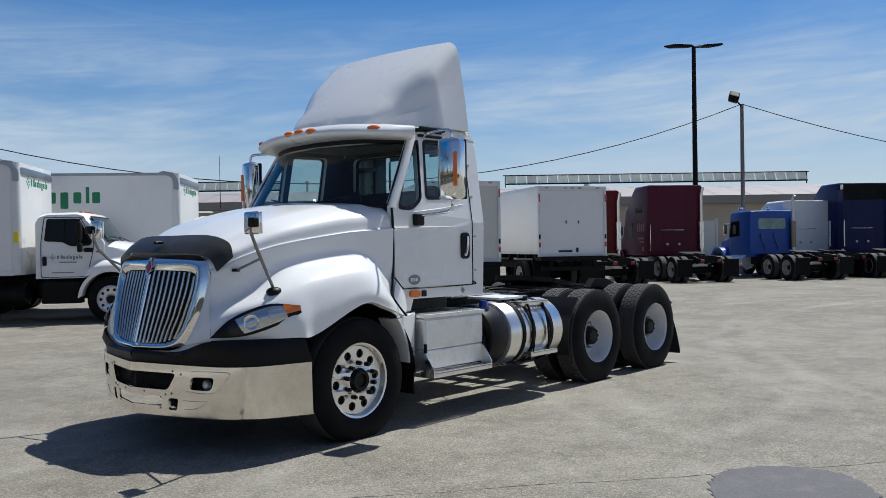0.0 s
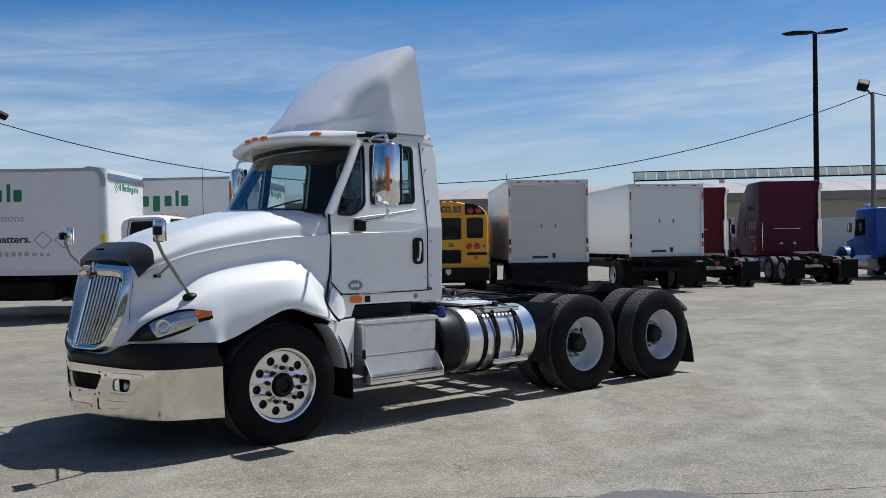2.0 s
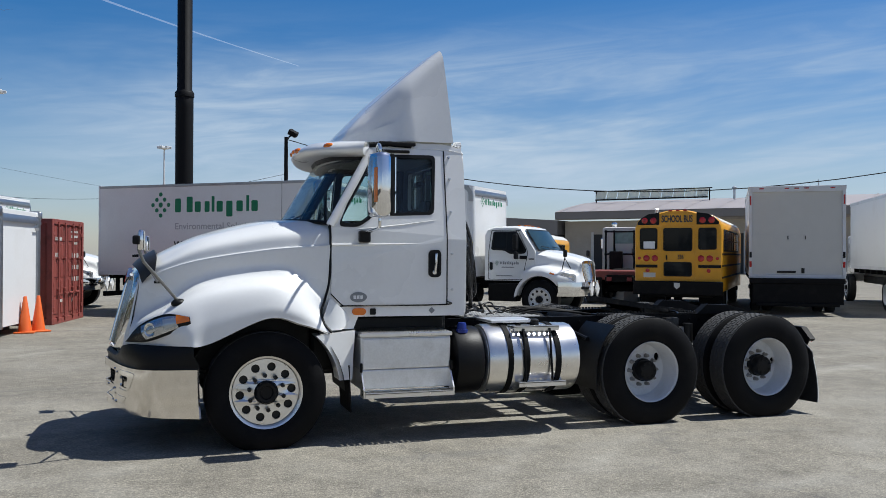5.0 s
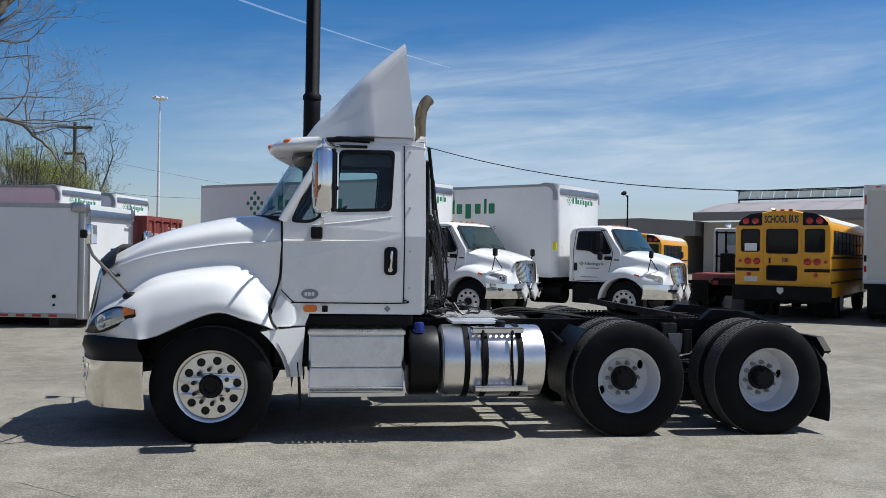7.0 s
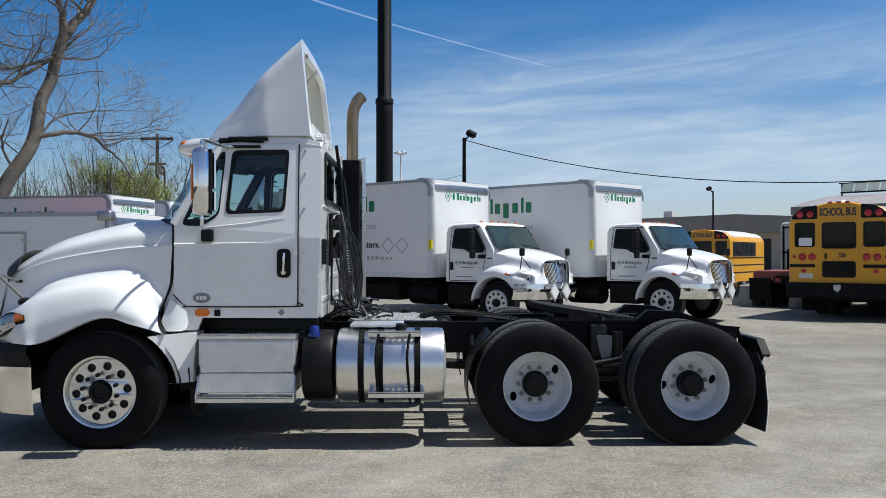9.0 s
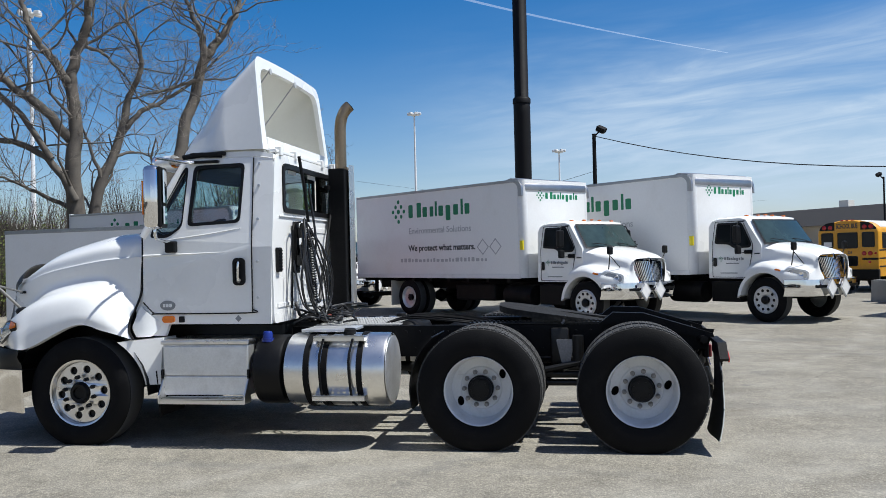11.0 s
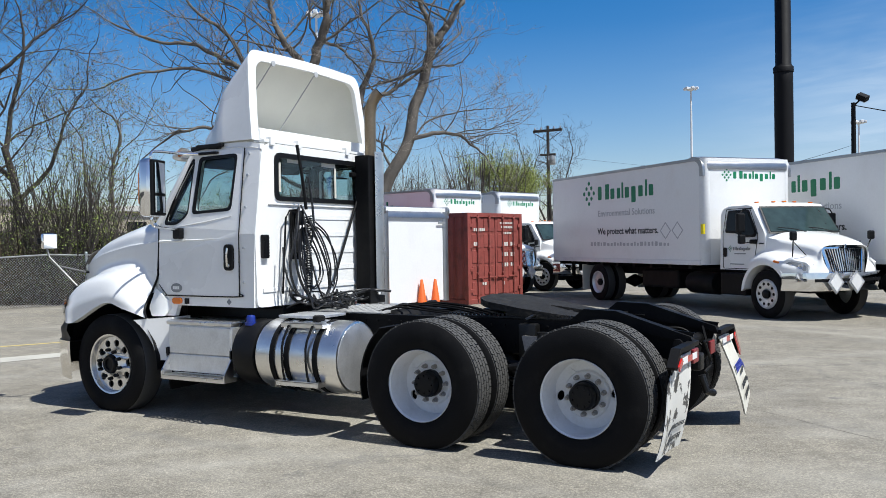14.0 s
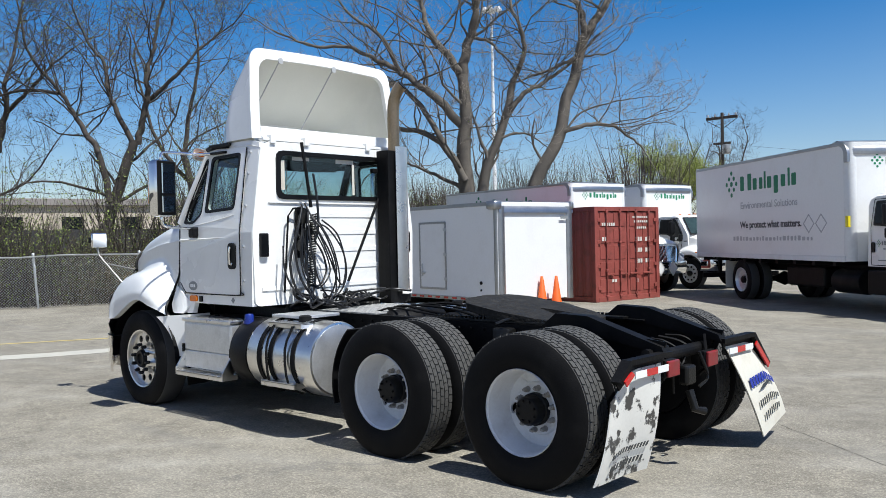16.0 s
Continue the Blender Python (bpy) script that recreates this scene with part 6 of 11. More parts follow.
    for k in range(3):
        bm = B()
        a, b = 0.47 + 0.143 * k, 0.47 + 0.143 * (k + 1)
        box(bm, 5.640, 5.646, min(s * a, s * b), max(s * a, s * b), 0.745, 0.79)
        part("reflector", bm, REDL if k == 1 else BOXWHITE, hang, "red reflective strip" if k == 1 else "white reflective strip")
    bm = B()
    plate(bm, [(0.925, 0.775), (0.955, 0.80), (e_u - 0.005, e_z + 0.025), (e_u - 0.03, e_z - 0.01)], (), 0.012, lambda u, v, d: (5.657 - d, s * u, v))
    part("reflector", bm, REDL, hang, "red reflector along the bent end")
    bm = B()
    box(bm, 5.575, 5.60, s * 0.30 - 0.08, s * 0.30 + 0.08, 0.68, 0.79, 0.008)
    part("tail_light", bm, REDD, TR, "dusty red tail light box")
    bm = B()
    box(bm, 5.53, 5.576, s * 0.30 - 0.085, s * 0.30 + 0.085, 0.675, 0.795, 0.01)
    tube(bm, [(5.54, s * 0.30, 0.79), (5.50, s * 0.36, 0.90)], 0.012, 6)
    part("light_bracket", bm, BLACKF, TR)
bm = B()
box(bm, 5.50, 5.58, -0.07, 0.07, 0.58, 0.72, 0.02)
tube(bm, [(5.58, -0.05, 0.55), (5.62, -0.05, 0.42), (5.66, 0.02, 0.40)], 0.03, 8)
tube(bm, [(5.56, 0.15, 0.80), (5.60, 0.2, 0.62), (5.57, 0.12, 0.55)], 0.012, 6, curve=8)
part("tow_hook", bm, GREASE, TR)

# wheels
def settle(bm, axle, spin=0.0):
    """Flattens a tyre where it bears on the ground, for an axle at that height."""
    a = radians(spin)
    dn = Vector((math.sin(a), 0, -math.cos(a)))
    for v in bm.verts:
        over = v.co.dot(dn) - axle + 0.002
        if over > 0:
            v.co -= dn * over
def steer_wheel(s):
    R = 0.508
    bm = B()
    # polished disc with ten hand holes
    holes = [[(0.212 * math.cos(a) + 0.036 * math.cos(b), 0.212 * math.sin(a) + 0.036 * math.sin(b)) for b in [2 * math.pi * j / 12 for j in range(12)]] for a in [2 * math.pi * k / 10 + 0.1 for k in range(10)]]
    plate(bm, circle(0, 0, 0.272, 48), holes + [circle(0, 0, 0.10, 24)], 0.02, lambda u, v, d: (u, -1.155 + d - (0.035 if u * u + v * v < 0.170 ** 2 else 0.0), v))
    lathe(bm, [(0.272, -1.15), (0.278, -1.16), (0.285, -1.20), (0.30, -1.205), (0.302, -1.195), (0.293, -1.18), (0.283, -1.12), (0.26, -0.93), (0.255, -0.93), (0.268, -1.12)], (0, 0, 0), "y", 48, closed=True)
    w = part("front_wheel", bm, ALU, TR, "polished aluminium steer wheel with ten hand holes", 35)
    first = None
    for k in range(10):
        a = 2 * math.pi * (k + 0.5) / 10 + 0.1
        m = pose(0.143 * math.cos(a), 0, 0.143 * math.sin(a))
        if first is None:
            bm = B(); lathe(bm, [(0.018, -1.19), (0.018, -1.225), (0.012, -1.24), (0.0, -1.24)], (0, 0, 0), "y", 8)
            first = part("lug_nut", bm, GREASE, w, "", 40); first.matrix_basis = m
        else:
            share("lug_nut", first, w, m)
    bm = B()
    lathe(bm, [(0.10, -1.14), (0.095, -1.195), (0.088, -1.215), (0.080, -1.225), (0.055, -1.222), (0.05, -1.205), (0.0, -1.205)], (0, 0, 0), "y", 28)
    part("hub", bm, BLACKP, w, "dark hub cap", 40)
    bm = B()
    wheel_mesh_tyre(bm, R, 0.292, -1.215, -0.935)
    settle(bm, 0.470)
    part("tyre", bm, RUBBER, w, "black steer tyre", 40).data.materials.append(TREAD)
    bm = B()
    lathe(bm, [(0.0, -1.12), (0.25, -1.12), (0.26, -0.95), (0.0, -0.95)], (0, 0, 0), "y", 24)
    part("brake_drum", bm, GREASE, w, "", 40)
    w.matrix_basis = pose(0, 0, 0.470, 0, 0, 0 if s < 0 else 180)
    return w
def drive_wheel(x, s, spin):
    R = 0.525
    bm = B()
    rings = [(0.288, -1.205), (0.291, -1.195), (0.280, -1.185), (0.273, -1.13), (0.267, -1.06), (0.257, -0.99), (0.25, -0.975), (0.257, -0.965), (0.275, -1.06), (0.286, -1.18)]
    lathe(bm, rings, (0, 0, 0), "y", 48, closed=True)
    hh = [[(0.215 * math.cos(a) + 0.042 * math.cos(b) * 0.7, 0.215 * math.sin(a) + 0.042 * math.sin(b)) for b in [2 * math.pi * j / 12 for j in range(12)]] for a in (0.55, 0.55 + math.pi)]
    plate(bm, circle(0, 0, 0.254, 40), hh + [circle(0, 0, 0.10, 20)], 0.02, lambda u, v, d: (u, -0.985 + d - (0.02 if u * u + v * v < 0.175 ** 2 else 0.0), v))
    lathe(bm, [(0.103, -0.984), (0.103, -1.008), (0.112, -1.014), (0.168, -1.014), (0.176, -1.008), (0.184, -0.984)], (0, 0, 0), "y", 40, closed=True)
    w = part("rear_wheel", bm, STEELW, TR, "white steel dual drive wheel, deep dish", 35)
    first = None
    for k in range(10):
        a = 2 * math.pi * k / 10
        m = pose(0.143 * math.cos(a), 0, 0.143 * math.sin(a))
        if first is None:
            bm = B(); lathe(bm, [(0.021, -1.01), (0.021, -1.018), (0.017, -1.02), (0.017, -1.052), (0.010, -1.056), (0.010, -1.07), (0.0, -1.07)], (0, 0, 0), "y", 8)
            first = part("lug_nut", bm, DULLW, w, "", 40); first.matrix_basis = m
        else:
            share("lug_nut", first, w, m)
    bm = B()
    lathe(bm, [(0.11, -0.95), (0.11, -1.05), (0.10, -1.055), (0.098, -1.12), (0.085, -1.135), (0.0, -1.14)], (0, 0, 0), "y", 28)
    for k in range(8):
        a = 2 * math.pi * k / 8
        lathe(bm, [(0.01, -1.13), (0.01, -1.15), (0.0, -1.15)], (0.07 * math.cos(a), 0, 0.07 * math.sin(a)), "y", 6)
    part("hub", bm, BLACKP, w, "black drive hub", 40)
    bm = B()
    wheel_mesh_tyre(bm, R, 0.281, -1.205, -0.935)
    settle(bm, 0.50, spin)
    part("tyre", bm, RUBBER, w, "black drive tyre with block tread", 30).data.materials.append(TREAD)
    for ya, yb in ((-1.205, -0.935), (-0.865, -0.595)):
        bm = B()
        tread_blocks(bm, R, ya, yb, 56, 5)
        settle(bm, 0.50, spin)
        part("tread", bm, TREAD, w)["kind"] = "stuff"
    bm = B()
    wheel_mesh_tyre(bm, R, 0.295, -0.865, -0.595)
    settle(bm, 0.50, spin)
    lathe(bm, [(0.0, -0.87), (0.29, -0.87), (0.29, -0.6), (0.0, -0.6)], (0, 0, 0), "y", 24)
    part("inner_tyre", bm, RUBBER, w, "black inner dual tyre", 30).data.materials.append(TREAD)
    w.matrix_basis = pose(x, 0, 0.50, 0, spin, 0 if s < 0 else 180)
    return w
for s in SIDES:
    steer_wheel(s)
    drive_wheel(3.63, s, -1 if s < 0 else 75)
    drive_wheel(4.96, s, 25 if s < 0 else 40)

# exhaust stack with heat shield
bm = B()
tube(bm, [(1.93, 0.66, 1.0), (1.93, 0.66, 2.55)] + smooth_line([(1.93, 0.66, 2.94), (1.933, 0.663, 3.05), (1.950, 0.672, 3.15), (1.988, 0.690, 3.23), (2.028, 0.705, 3.27)], 14), 0.062, 20)
stack = part("exhaust_pipe", bm, STACKM, TR, "heat-stained exhaust pipe with bent tip", 60)
# black disc over the closed tube end paints the shade inside the pipe
bm = B()
tube(bm, [(2.024, 0.7035, 3.266), (2.0315, 0.7065, 3.2735)], 0.0605, 20)
part("pipe_mouth", bm, BLACKP, stack)
bm = B()
prof = [(0.13 * math.cos(radians(a)), 0.13 * math.sin(radians(a))) for a in range(-40, 141, 15)]
for z0, z1 in ((1.12, 2.62),):
    lo = [bm.verts.new((1.94 + u, 0.66 + v, z0)) for u, v in prof]
    hi = [bm.verts.new((1.94 + u, 0.66 + v, z1)) for u, v in prof]
    for i in range(len(prof) - 1):
        bm.faces.new((lo[i], lo[i + 1], hi[i + 1], hi[i]))
part("heat_shield", bm, ALU, stack, "perforated bright heat shield", 60)
bm = B()
box(bm, 1.985, 2.015, 0.49, 0.655, 1.0, 2.58, 0.01)
box(bm, 1.84, 2.0, 0.49, 0.515, 1.0, 2.58, 0.006)
box(bm, 1.81, 1.86, 0.42, 0.90, 2.35, 2.40, 0.01)
box(bm, 1.84, 2.0, 0.5, 0.8, 1.0, 1.08, 0.01)
part("stack_bracket", bm, BLACKF, stack, "black stack support post")

# air and electric lines behind the cab
rh = random.Random(11)
bm = B()
box(bm, 1.815, 1.85, -0.57, -0.47, 1.50, 1.98, 0.008)
tube(bm, [(1.86, -0.74, 1.18), (1.86, -0.68, 1.9), (1.86, -0.62, 1.97), (1.88, -0.52, 1.98)], 0.010, 8)
stand = part("hose_stand", bm, BLACKF, TR, "black hose stand on the cab back")
bm = B()
tube(bm, [(1.88, -0.52, 2.60), (1.92, -0.50, 2.3), (1.94, -0.47, 1.98)], 0.016, 8)
part("tracker_rod", bm, BLACKF, stand)
bm = B()
tube(bm, [(1.85, 0.56, 2.2), (1.86, 0.05, 1.25)], 0.014, 8)
part("stack_brace", bm, BLACKF, stand)
for y_, z_ in ((-0.54, 1.62), (-0.47, 1.72), (-0.51, 1.88)):
    bm = B()
    box(bm, 1.85, 1.92, y_ - 0.035, y_ + 0.035, z_ - 0.05, z_ + 0.05, 0.012)
    lathe(bm, [(0.03, 0.0), (0.036, 0.03), (0.02, 0.06), (0.0, 0.06)], (1.90, y_, z_ + 0.03), "z", 10)
    part("coupling", bm, GREASE, stand, "", 40)
# sprung electric cable, wound in a coil
bm = B()
tube(bm, [(1.93 + 0.035 * math.cos(0.9 * k) + 0.0004 * k, -0.43 + 0.035 * math.sin(0.9 * k) - 0.0006 * k, 1.92 - 0.0034 * k) for k in range(200)], 0.007, 5)
part("coiled_cable", bm, HOSE, stand, "", 60)
hoses = [
    [(1.93, -0.47, 2.0), (1.98, -0.60, 1.75), (1.96, -0.70, 1.45), (1.98, -0.62, 1.20), (2.02, -0.45, 1.14), (2.0, -0.36, 1.4), (1.95, -0.40, 1.72)],
    [(1.92, -0.42, 2.02), (2.02, -0.36, 1.8), (2.06, -0.20, 1.5), (2.05, -0.06, 1.28), (2.02, 0.06, 1.24), (2.0, 0.12, 1.45), (1.98, 0.02, 1.72), (1.96, -0.2, 1.86)],
    [(1.93, -0.40, 1.98), (2.04, -0.46, 1.6), (2.08, -0.40, 1.30), (2.06, -0.22, 1.12), (2.04, -0.08, 1.2), (2.02, -0.12, 1.5), (1.96, -0.30, 1.80)],
    [(1.92, -0.50, 1.9), (1.98, -0.64, 1.6), (2.0, -0.56, 1.28), (2.04, -0.30, 1.06), (2.1, -0.05, 1.05)],
    [(1.95, -0.36, 1.9), (2.06, -0.26, 1.72), (2.1, -0.14, 1.42), (2.08, -0.18, 1.18), (2.06, -0.34, 1.08), (2.02, -0.48, 1.18), (1.98, -0.46, 1.5), (1.95, -0.42, 1.76)],
    [(1.90, -0.74, 1.62), (1.94, -0.76, 1.4), (1.96, -0.66, 1.22), (2.0, -0.5, 1.12)],
    [(1.94, -0.30, 2.3), (1.97, -0.28, 2.05), (2.0, -0.30, 1.8), (2.0, -0.36, 1.66)],
    [(1.94, -0.38, 1.84), (2.0, -0.16, 1.78), (2.06, 0.02, 1.55), (2.06, 0.06, 1.3), (2.04, -0.06, 1.14), (2.0, -0.26, 1.10)],
]
for k, pts in enumerate(hoses):
    bm = B()
    tube(bm, [(x, 0.78 * y - 0.20, z) for x, y, z in pts], 0.0085 if k % 3 else 0.012, 7, curve=44)
    part("air_hose", bm, HOSE, TR, "", 60)
for k in range(4):
    bm = B()
    ya, dip, wide = rh.uniform(-0.66, -0.44), rh.uniform(1.08, 1.32), rh.uniform(0.08, 0.18)
    yb = ya + rh.uniform(0.02, 0.14)
    tube(bm, [(1.92, ya, rh.uniform(1.7, 1.95)), (1.97, ya - wide * 0.4, 1.55), (2.0 + 0.01 * k, ya - wide * 0.25, dip + 0.1), (2.03, (ya + yb) / 2 + 0.05, dip), (2.01, yb + wide, dip + 0.14), (1.97, yb + wide * 0.8, 1.58), (1.92, yb, rh.uniform(1.72, 1.95))], rh.uniform(0.007, 0.011), 6, curve=40)
    part("air_hose", bm, HOSE, TR, "", 60)
for k in range(12):
    bm = B()
    p = Vector((1.85, rh.uniform(-0.7, 0.2), rh.uniform(1.05, 1.2)))
    pts = [p]
    for j in range(4):
        p = p + Vector((rh.uniform(-0.02, 0.12), rh.uniform(-0.10, 0.2), rh.uniform(-0.08, 0.06)))
        p.z = min(1.22, max(1.02, p.z)); p.x = min(2.25, max(1.84, p.x))
        pts.append(p)
    tube(bm, pts, rh.uniform(0.007, 0.016), 6, curve=18)
    part("air_hose", bm, HOSE, TR, "", 60)


# ---- shared pieces of the parked vehicles; x runs forward, y to the vehicle's left ----
def plain_wheel(parent, x, y, out, R=0.50, w=0.27, disc=STEELW, dish=0.03, name="wheel", dual=False):
    """A road wheel whose face looks to +y (out 1) or -y (out -1)."""
    bm = B()
    lathe(bm, [(0.0, -dish - 0.02), (0.11, -dish - 0.05), (0.115, -dish), (0.20, -dish + 0.01), (0.255, -dish + 0.02), (0.272, -0.02), (0.29, 0.0), (0.30, -0.006), (0.296, -0.03), (0.27, -dish - 0.03), (0.0, -dish - 0.07)], (0, 0, 0), "y", 28)
    wh = part(name, bm, disc, parent, "", 40)
    bm = B()
    wheel_mesh_tyre(bm, R, 0.285, -w, -0.005)
    if dual:
        wheel_mesh_tyre(bm, R, 0.20, -2 * w - 0.06, -w - 0.06)
    part("tyre", bm, RUBBER, wh, "", 40).data.materials.append(TREAD)
    bm = B()
    for k in range(10):
        a = 2 * math.pi * k / 10
        if dish < 0.06:
            lathe(bm, [(0.033, -dish + 0.012), (0.033, -dish + 0.02), (0.0, -dish + 0.02)], (0.21 * math.cos(a), 0, 0.21 * math.sin(a)), "y", 8)
    lathe(bm, [(0.085, -dish - 0.02), (0.085, 0.02 - dish + 0.03), (0.06, 0.07 - dish), (0.0, 0.075 - dish)], (0, 0, 0), "y", 16)
    part("hub", bm, BLACKP, wh, "", 40)
    wh.matrix_basis = pose(x, y, R - 0.01, 0, 0, 0 if out > 0 else 180)
    return wh


def wordmark(parent, x, z, width, height, place, material, seed=3):
    """A wordmark as plain bars, one to a letter, tall and hanging ones among them."""
    kinds = [(1.0, 0.9, 0.0), (0.62, 1.25, 0.0), (0.8, 0.68, 0.0), (0.5, 0.68, 0.0), (0.28, 1.0, 0.0), (0.75, 0.68, 0.0), (0.8, 0.68, -0.32), (0.75, 0.68, 0.0), (0.28, 1.0, 0.0), (0.8, 0.68, 0.0)]
    total = sum(k[0] for k in kinds) + 0.22 * (len(kinds) - 1)
    u = width / total
    for wk, top, bot in kinds:
        bm = B()
        za, zb = z + bot * height, z + min(top, 1.0) * height
        plate(bm, round_rect(x, x + min(wk, 0.62) * u, za, zb, 0.14 * u * min(wk, 1)), (), 0.003, place)
        part("print_bar", bm, material, parent)
        x += (wk + 0.22) * u


def dot_mark(parent, cx, cz, r, place, material):
    """The maker's mark: a diamond of nine dots."""
    for i in range(-2, 3):
        for j in range(-2, 3):
            if abs(i) + abs(j) in (1, 2) and (abs(i) == abs(j) or abs(i) + abs(j) == 2) or (i, j) == (0, 0):
                bm = B()
                k = 0.20 if (i, j) == (0, 0) else 0.165
                plate(bm, circle(cx + i * r * 0.42, cz + j * r * 0.46, r * k * 1.15, 10), (), 0.003, place)
                part("print_dot", bm, material, parent)


def make_box_truck():
    t = thing("box_truck", pose(0, 0, 0), "white box truck with green and grey print on its side", "truck", "white box trucks of one fleet")
    L, W, z0, z1 = 6.89, 2.42, 1.04, 3.42
    bm = B()
    out = [(0, -W / 2), (L - 0.14, -W / 2)] + [(L - 0.14 + 0.14 * math.sin(radians(a)), -W / 2 + 0.14 - 0.14 * math.cos(radians(a))) for a in range(15, 91, 15)]
    out = out + [(x, -y) for x, y in reversed(out)]
    plate(bm, out, (), z1 - 0.02 - z0, lambda u, v, d: (u, v, z0 + d))
    body = part("cargo_box", bm, BOXWHITE, t, "white panelled cargo box", 40)
    def right(u, v, d):
        return (u, -W / 2 - 0.004 + d, v)
    def left(u, v, d):
        return (u, W / 2 + 0.004 - d, v)
    def front(u, v, d):
        return (L + 0.004 - d, -W / 2 + u, v)
    # bright front cap, corner posts, rails and panel seams
    bm = B()
    cap = [Vector((L - 0.42, 0, z1)), Vector((L - 0.24, 0, z1 + 0.03)), Vector((L - 0.07, 0, z1 - 0.03)), Vector((L + 0.02, 0, z1 - 0.15)), Vector((L + 0.02, 0, z1 - 0.27))]
    sm = smooth_line(cap, 10)
    g = [[bm.verts.new((p.x - (0.10 if abs(y) > 1.2 else 0), y, p.z)) for p in sm] for y in (-W / 2 - 0.012, -W / 2 + 0.14, 0, W / 2 - 0.14, W / 2 + 0.012)]
    for a, b in zip(g, g[1:]):
        for i in range(len(a) - 1):
            bm.faces.new((a[i], a[i + 1], b[i + 1], b[i]))
    part("front_cap", bm, CAPALU, body, "grey rounded front roof cap", 60)
    for s in (-1, 1):
        bm = B()
        arc = [(L - 0.46, z1 + 0.012)] + [(L - 0.30 + 0.29 * math.sin(radians(a)), z1 - 0.275 + 0.29 * math.cos(radians(a))) for a in range(0, 91, 10)] + [(L - 0.01, z1 - 0.42)]
        arc_in = [(L - 0.46, z1 - 0.075)] + [(L - 0.33 + 0.20 * math.sin(radians(a)), z1 - 0.275 + 0.20 * math.cos(radians(a))) for a in range(0, 91, 10)] + [(L - 0.13, z1 - 0.42)]
        plate(bm, arc + arc_in[::-1], (), 0.06, lambda u, v, d: (u, s * (W / 2 + 0.016 - d), v))
        part("cap_corner", bm, CAPALU, body, "grey aluminium corner casting", 60)
        bm = B()
        box(bm, 0, L - 0.12, s * W / 2 - 0.02, s * W / 2 + 0.012, z1 - 0.075, z1 - 0.005, 0.006)
        part("top_rail", bm, CAPALU, body)
        bm = B()
        box(bm, 0, L - 0.12, s * W / 2 - 0.02, s * W / 2 + 0.012, z0 - 0.01, z0 + 0.10, 0.006)
        part("bottom_rail", bm, BRUSH if s > 0 else OLDWHITE, body)
        bm = B()
        lathe(bm, [(0.14, z0), (0.145, z0 + 0.02), (0.145, z1 - 0.2), (0.14, z1 - 0.15)], (L - 0.14, s * (W / 2 - 0.14), 0), "z", 20)
        part("corner_post", bm, OLDWHITE, body, "", 50)
    # rear frame and roll door
    bm = B()
    box(bm, -0.06, 0.02, -W / 2, -W / 2 + 0.09, z0 - 0.05, z1 + 0.01, 0.008); box(bm, -0.06, 0.02, W / 2 - 0.09, W / 2, z0 - 0.05, z1 + 0.01, 0.008)
    box(bm, -0.06, 0.02, -W / 2 + 0.09, W / 2 - 0.09, z1 - 0.16, z1 + 0.01, 0.008); box(bm, -0.06, 0.02, -W / 2 + 0.09, W / 2 - 0.09, z0 - 0.05, z0 + 0.05, 0.008)
    part("rear_frame", bm, OLDWHITE, body)
    # print on the near side
    dot_mark(body, 2.02, 2.88, 0.30, right, GREEN)
    wordmark(body, 2.48, 2.68, 2.58, 0.40, right, GREEN)
    text("lettering", "Environmental Solutions", 0.235, LGREYP, body, pose(2.47, -W / 2 - 0.004, 2.24, 90, 0, 0), "grey lettering", 1.0, 1.12, 0.002)
    text("lettering", "We protect what matters.", 0.225, DARKP, body, pose(2.45, -W / 2 - 0.004, 1.77, 90, 0, 0), "dark lettering", 1.0, 1.14, 0.006)
    x = 2.08
    rr = random.Random(5)
    while x < 5.6:
        wd_ = rr.uniform(0.06, 0.13)
        bm = B()
        plate(bm, round_rect(x, x + wd_, 1.46, 1.46 + rr.uniform(0.07, 0.11), 0.02), (), 0.003, right)
        part("print_bar", bm, LGREYP, body)
        x += wd_ + 0.06
    for cx in (5.47, 5.93):
        bm = B()
        plate(bm, [(cx, 2.03), (cx - 0.22, 1.82), (cx, 1.61), (cx + 0.22, 1.82)], [[(cx, 1.99), (cx - 0.178, 1.82), (cx, 1.65), (cx + 0.178, 1.82)]], 0.003, right)
        part("diamond_outline", bm, LGREYP, body, "grey diamond outline")
    bm = B()
    box(bm, L - 0.05, L - 0.03, -W / 2 - 0.006, -W / 2 + 0.1, 1.72, 1.94, 0.002)
    plate(bm, [(L - 0.12, 1.72), (L - 0.02, 1.72), (L - 0.02, 1.94), (L - 0.12, 1.94)], (), 0.012, right)
    part("warning_decal", bm, YELL, body, "yellow warning decal")
    dot_mark(body, 0.62, 3.03, 0.13, front, GREEN)
    wordmark(body, 0.80, 2.95, 1.2, 0.17, front, GREEN)
    # frame, tank, under-run parts
    bm = B()
    for s in (-1, 1):
        box(bm, 0.1, 8.9, s * 0.42 - 0.04, s * 0.42 + 0.04, 0.72, 0.96, 0.01)
    for k in range(9):
        box(bm, 0.3 + 0.75 * k, 0.4 + 0.75 * k, -W / 2 + 0.02, W / 2 - 0.02, 0.94, 1.04)
    box(bm, 0.0, 0.12, -1.1, 1.1, 0.45, 0.58, 0.01)
    for y in (-0.6, 0.6):
        box(bm, 0.02, 0.10, y - 0.04, y + 0.04, 0.55, 1.0)
    box(bm, 4.1, 5.6, -0.95, -0.5, 0.45, 0.88, 0.05)
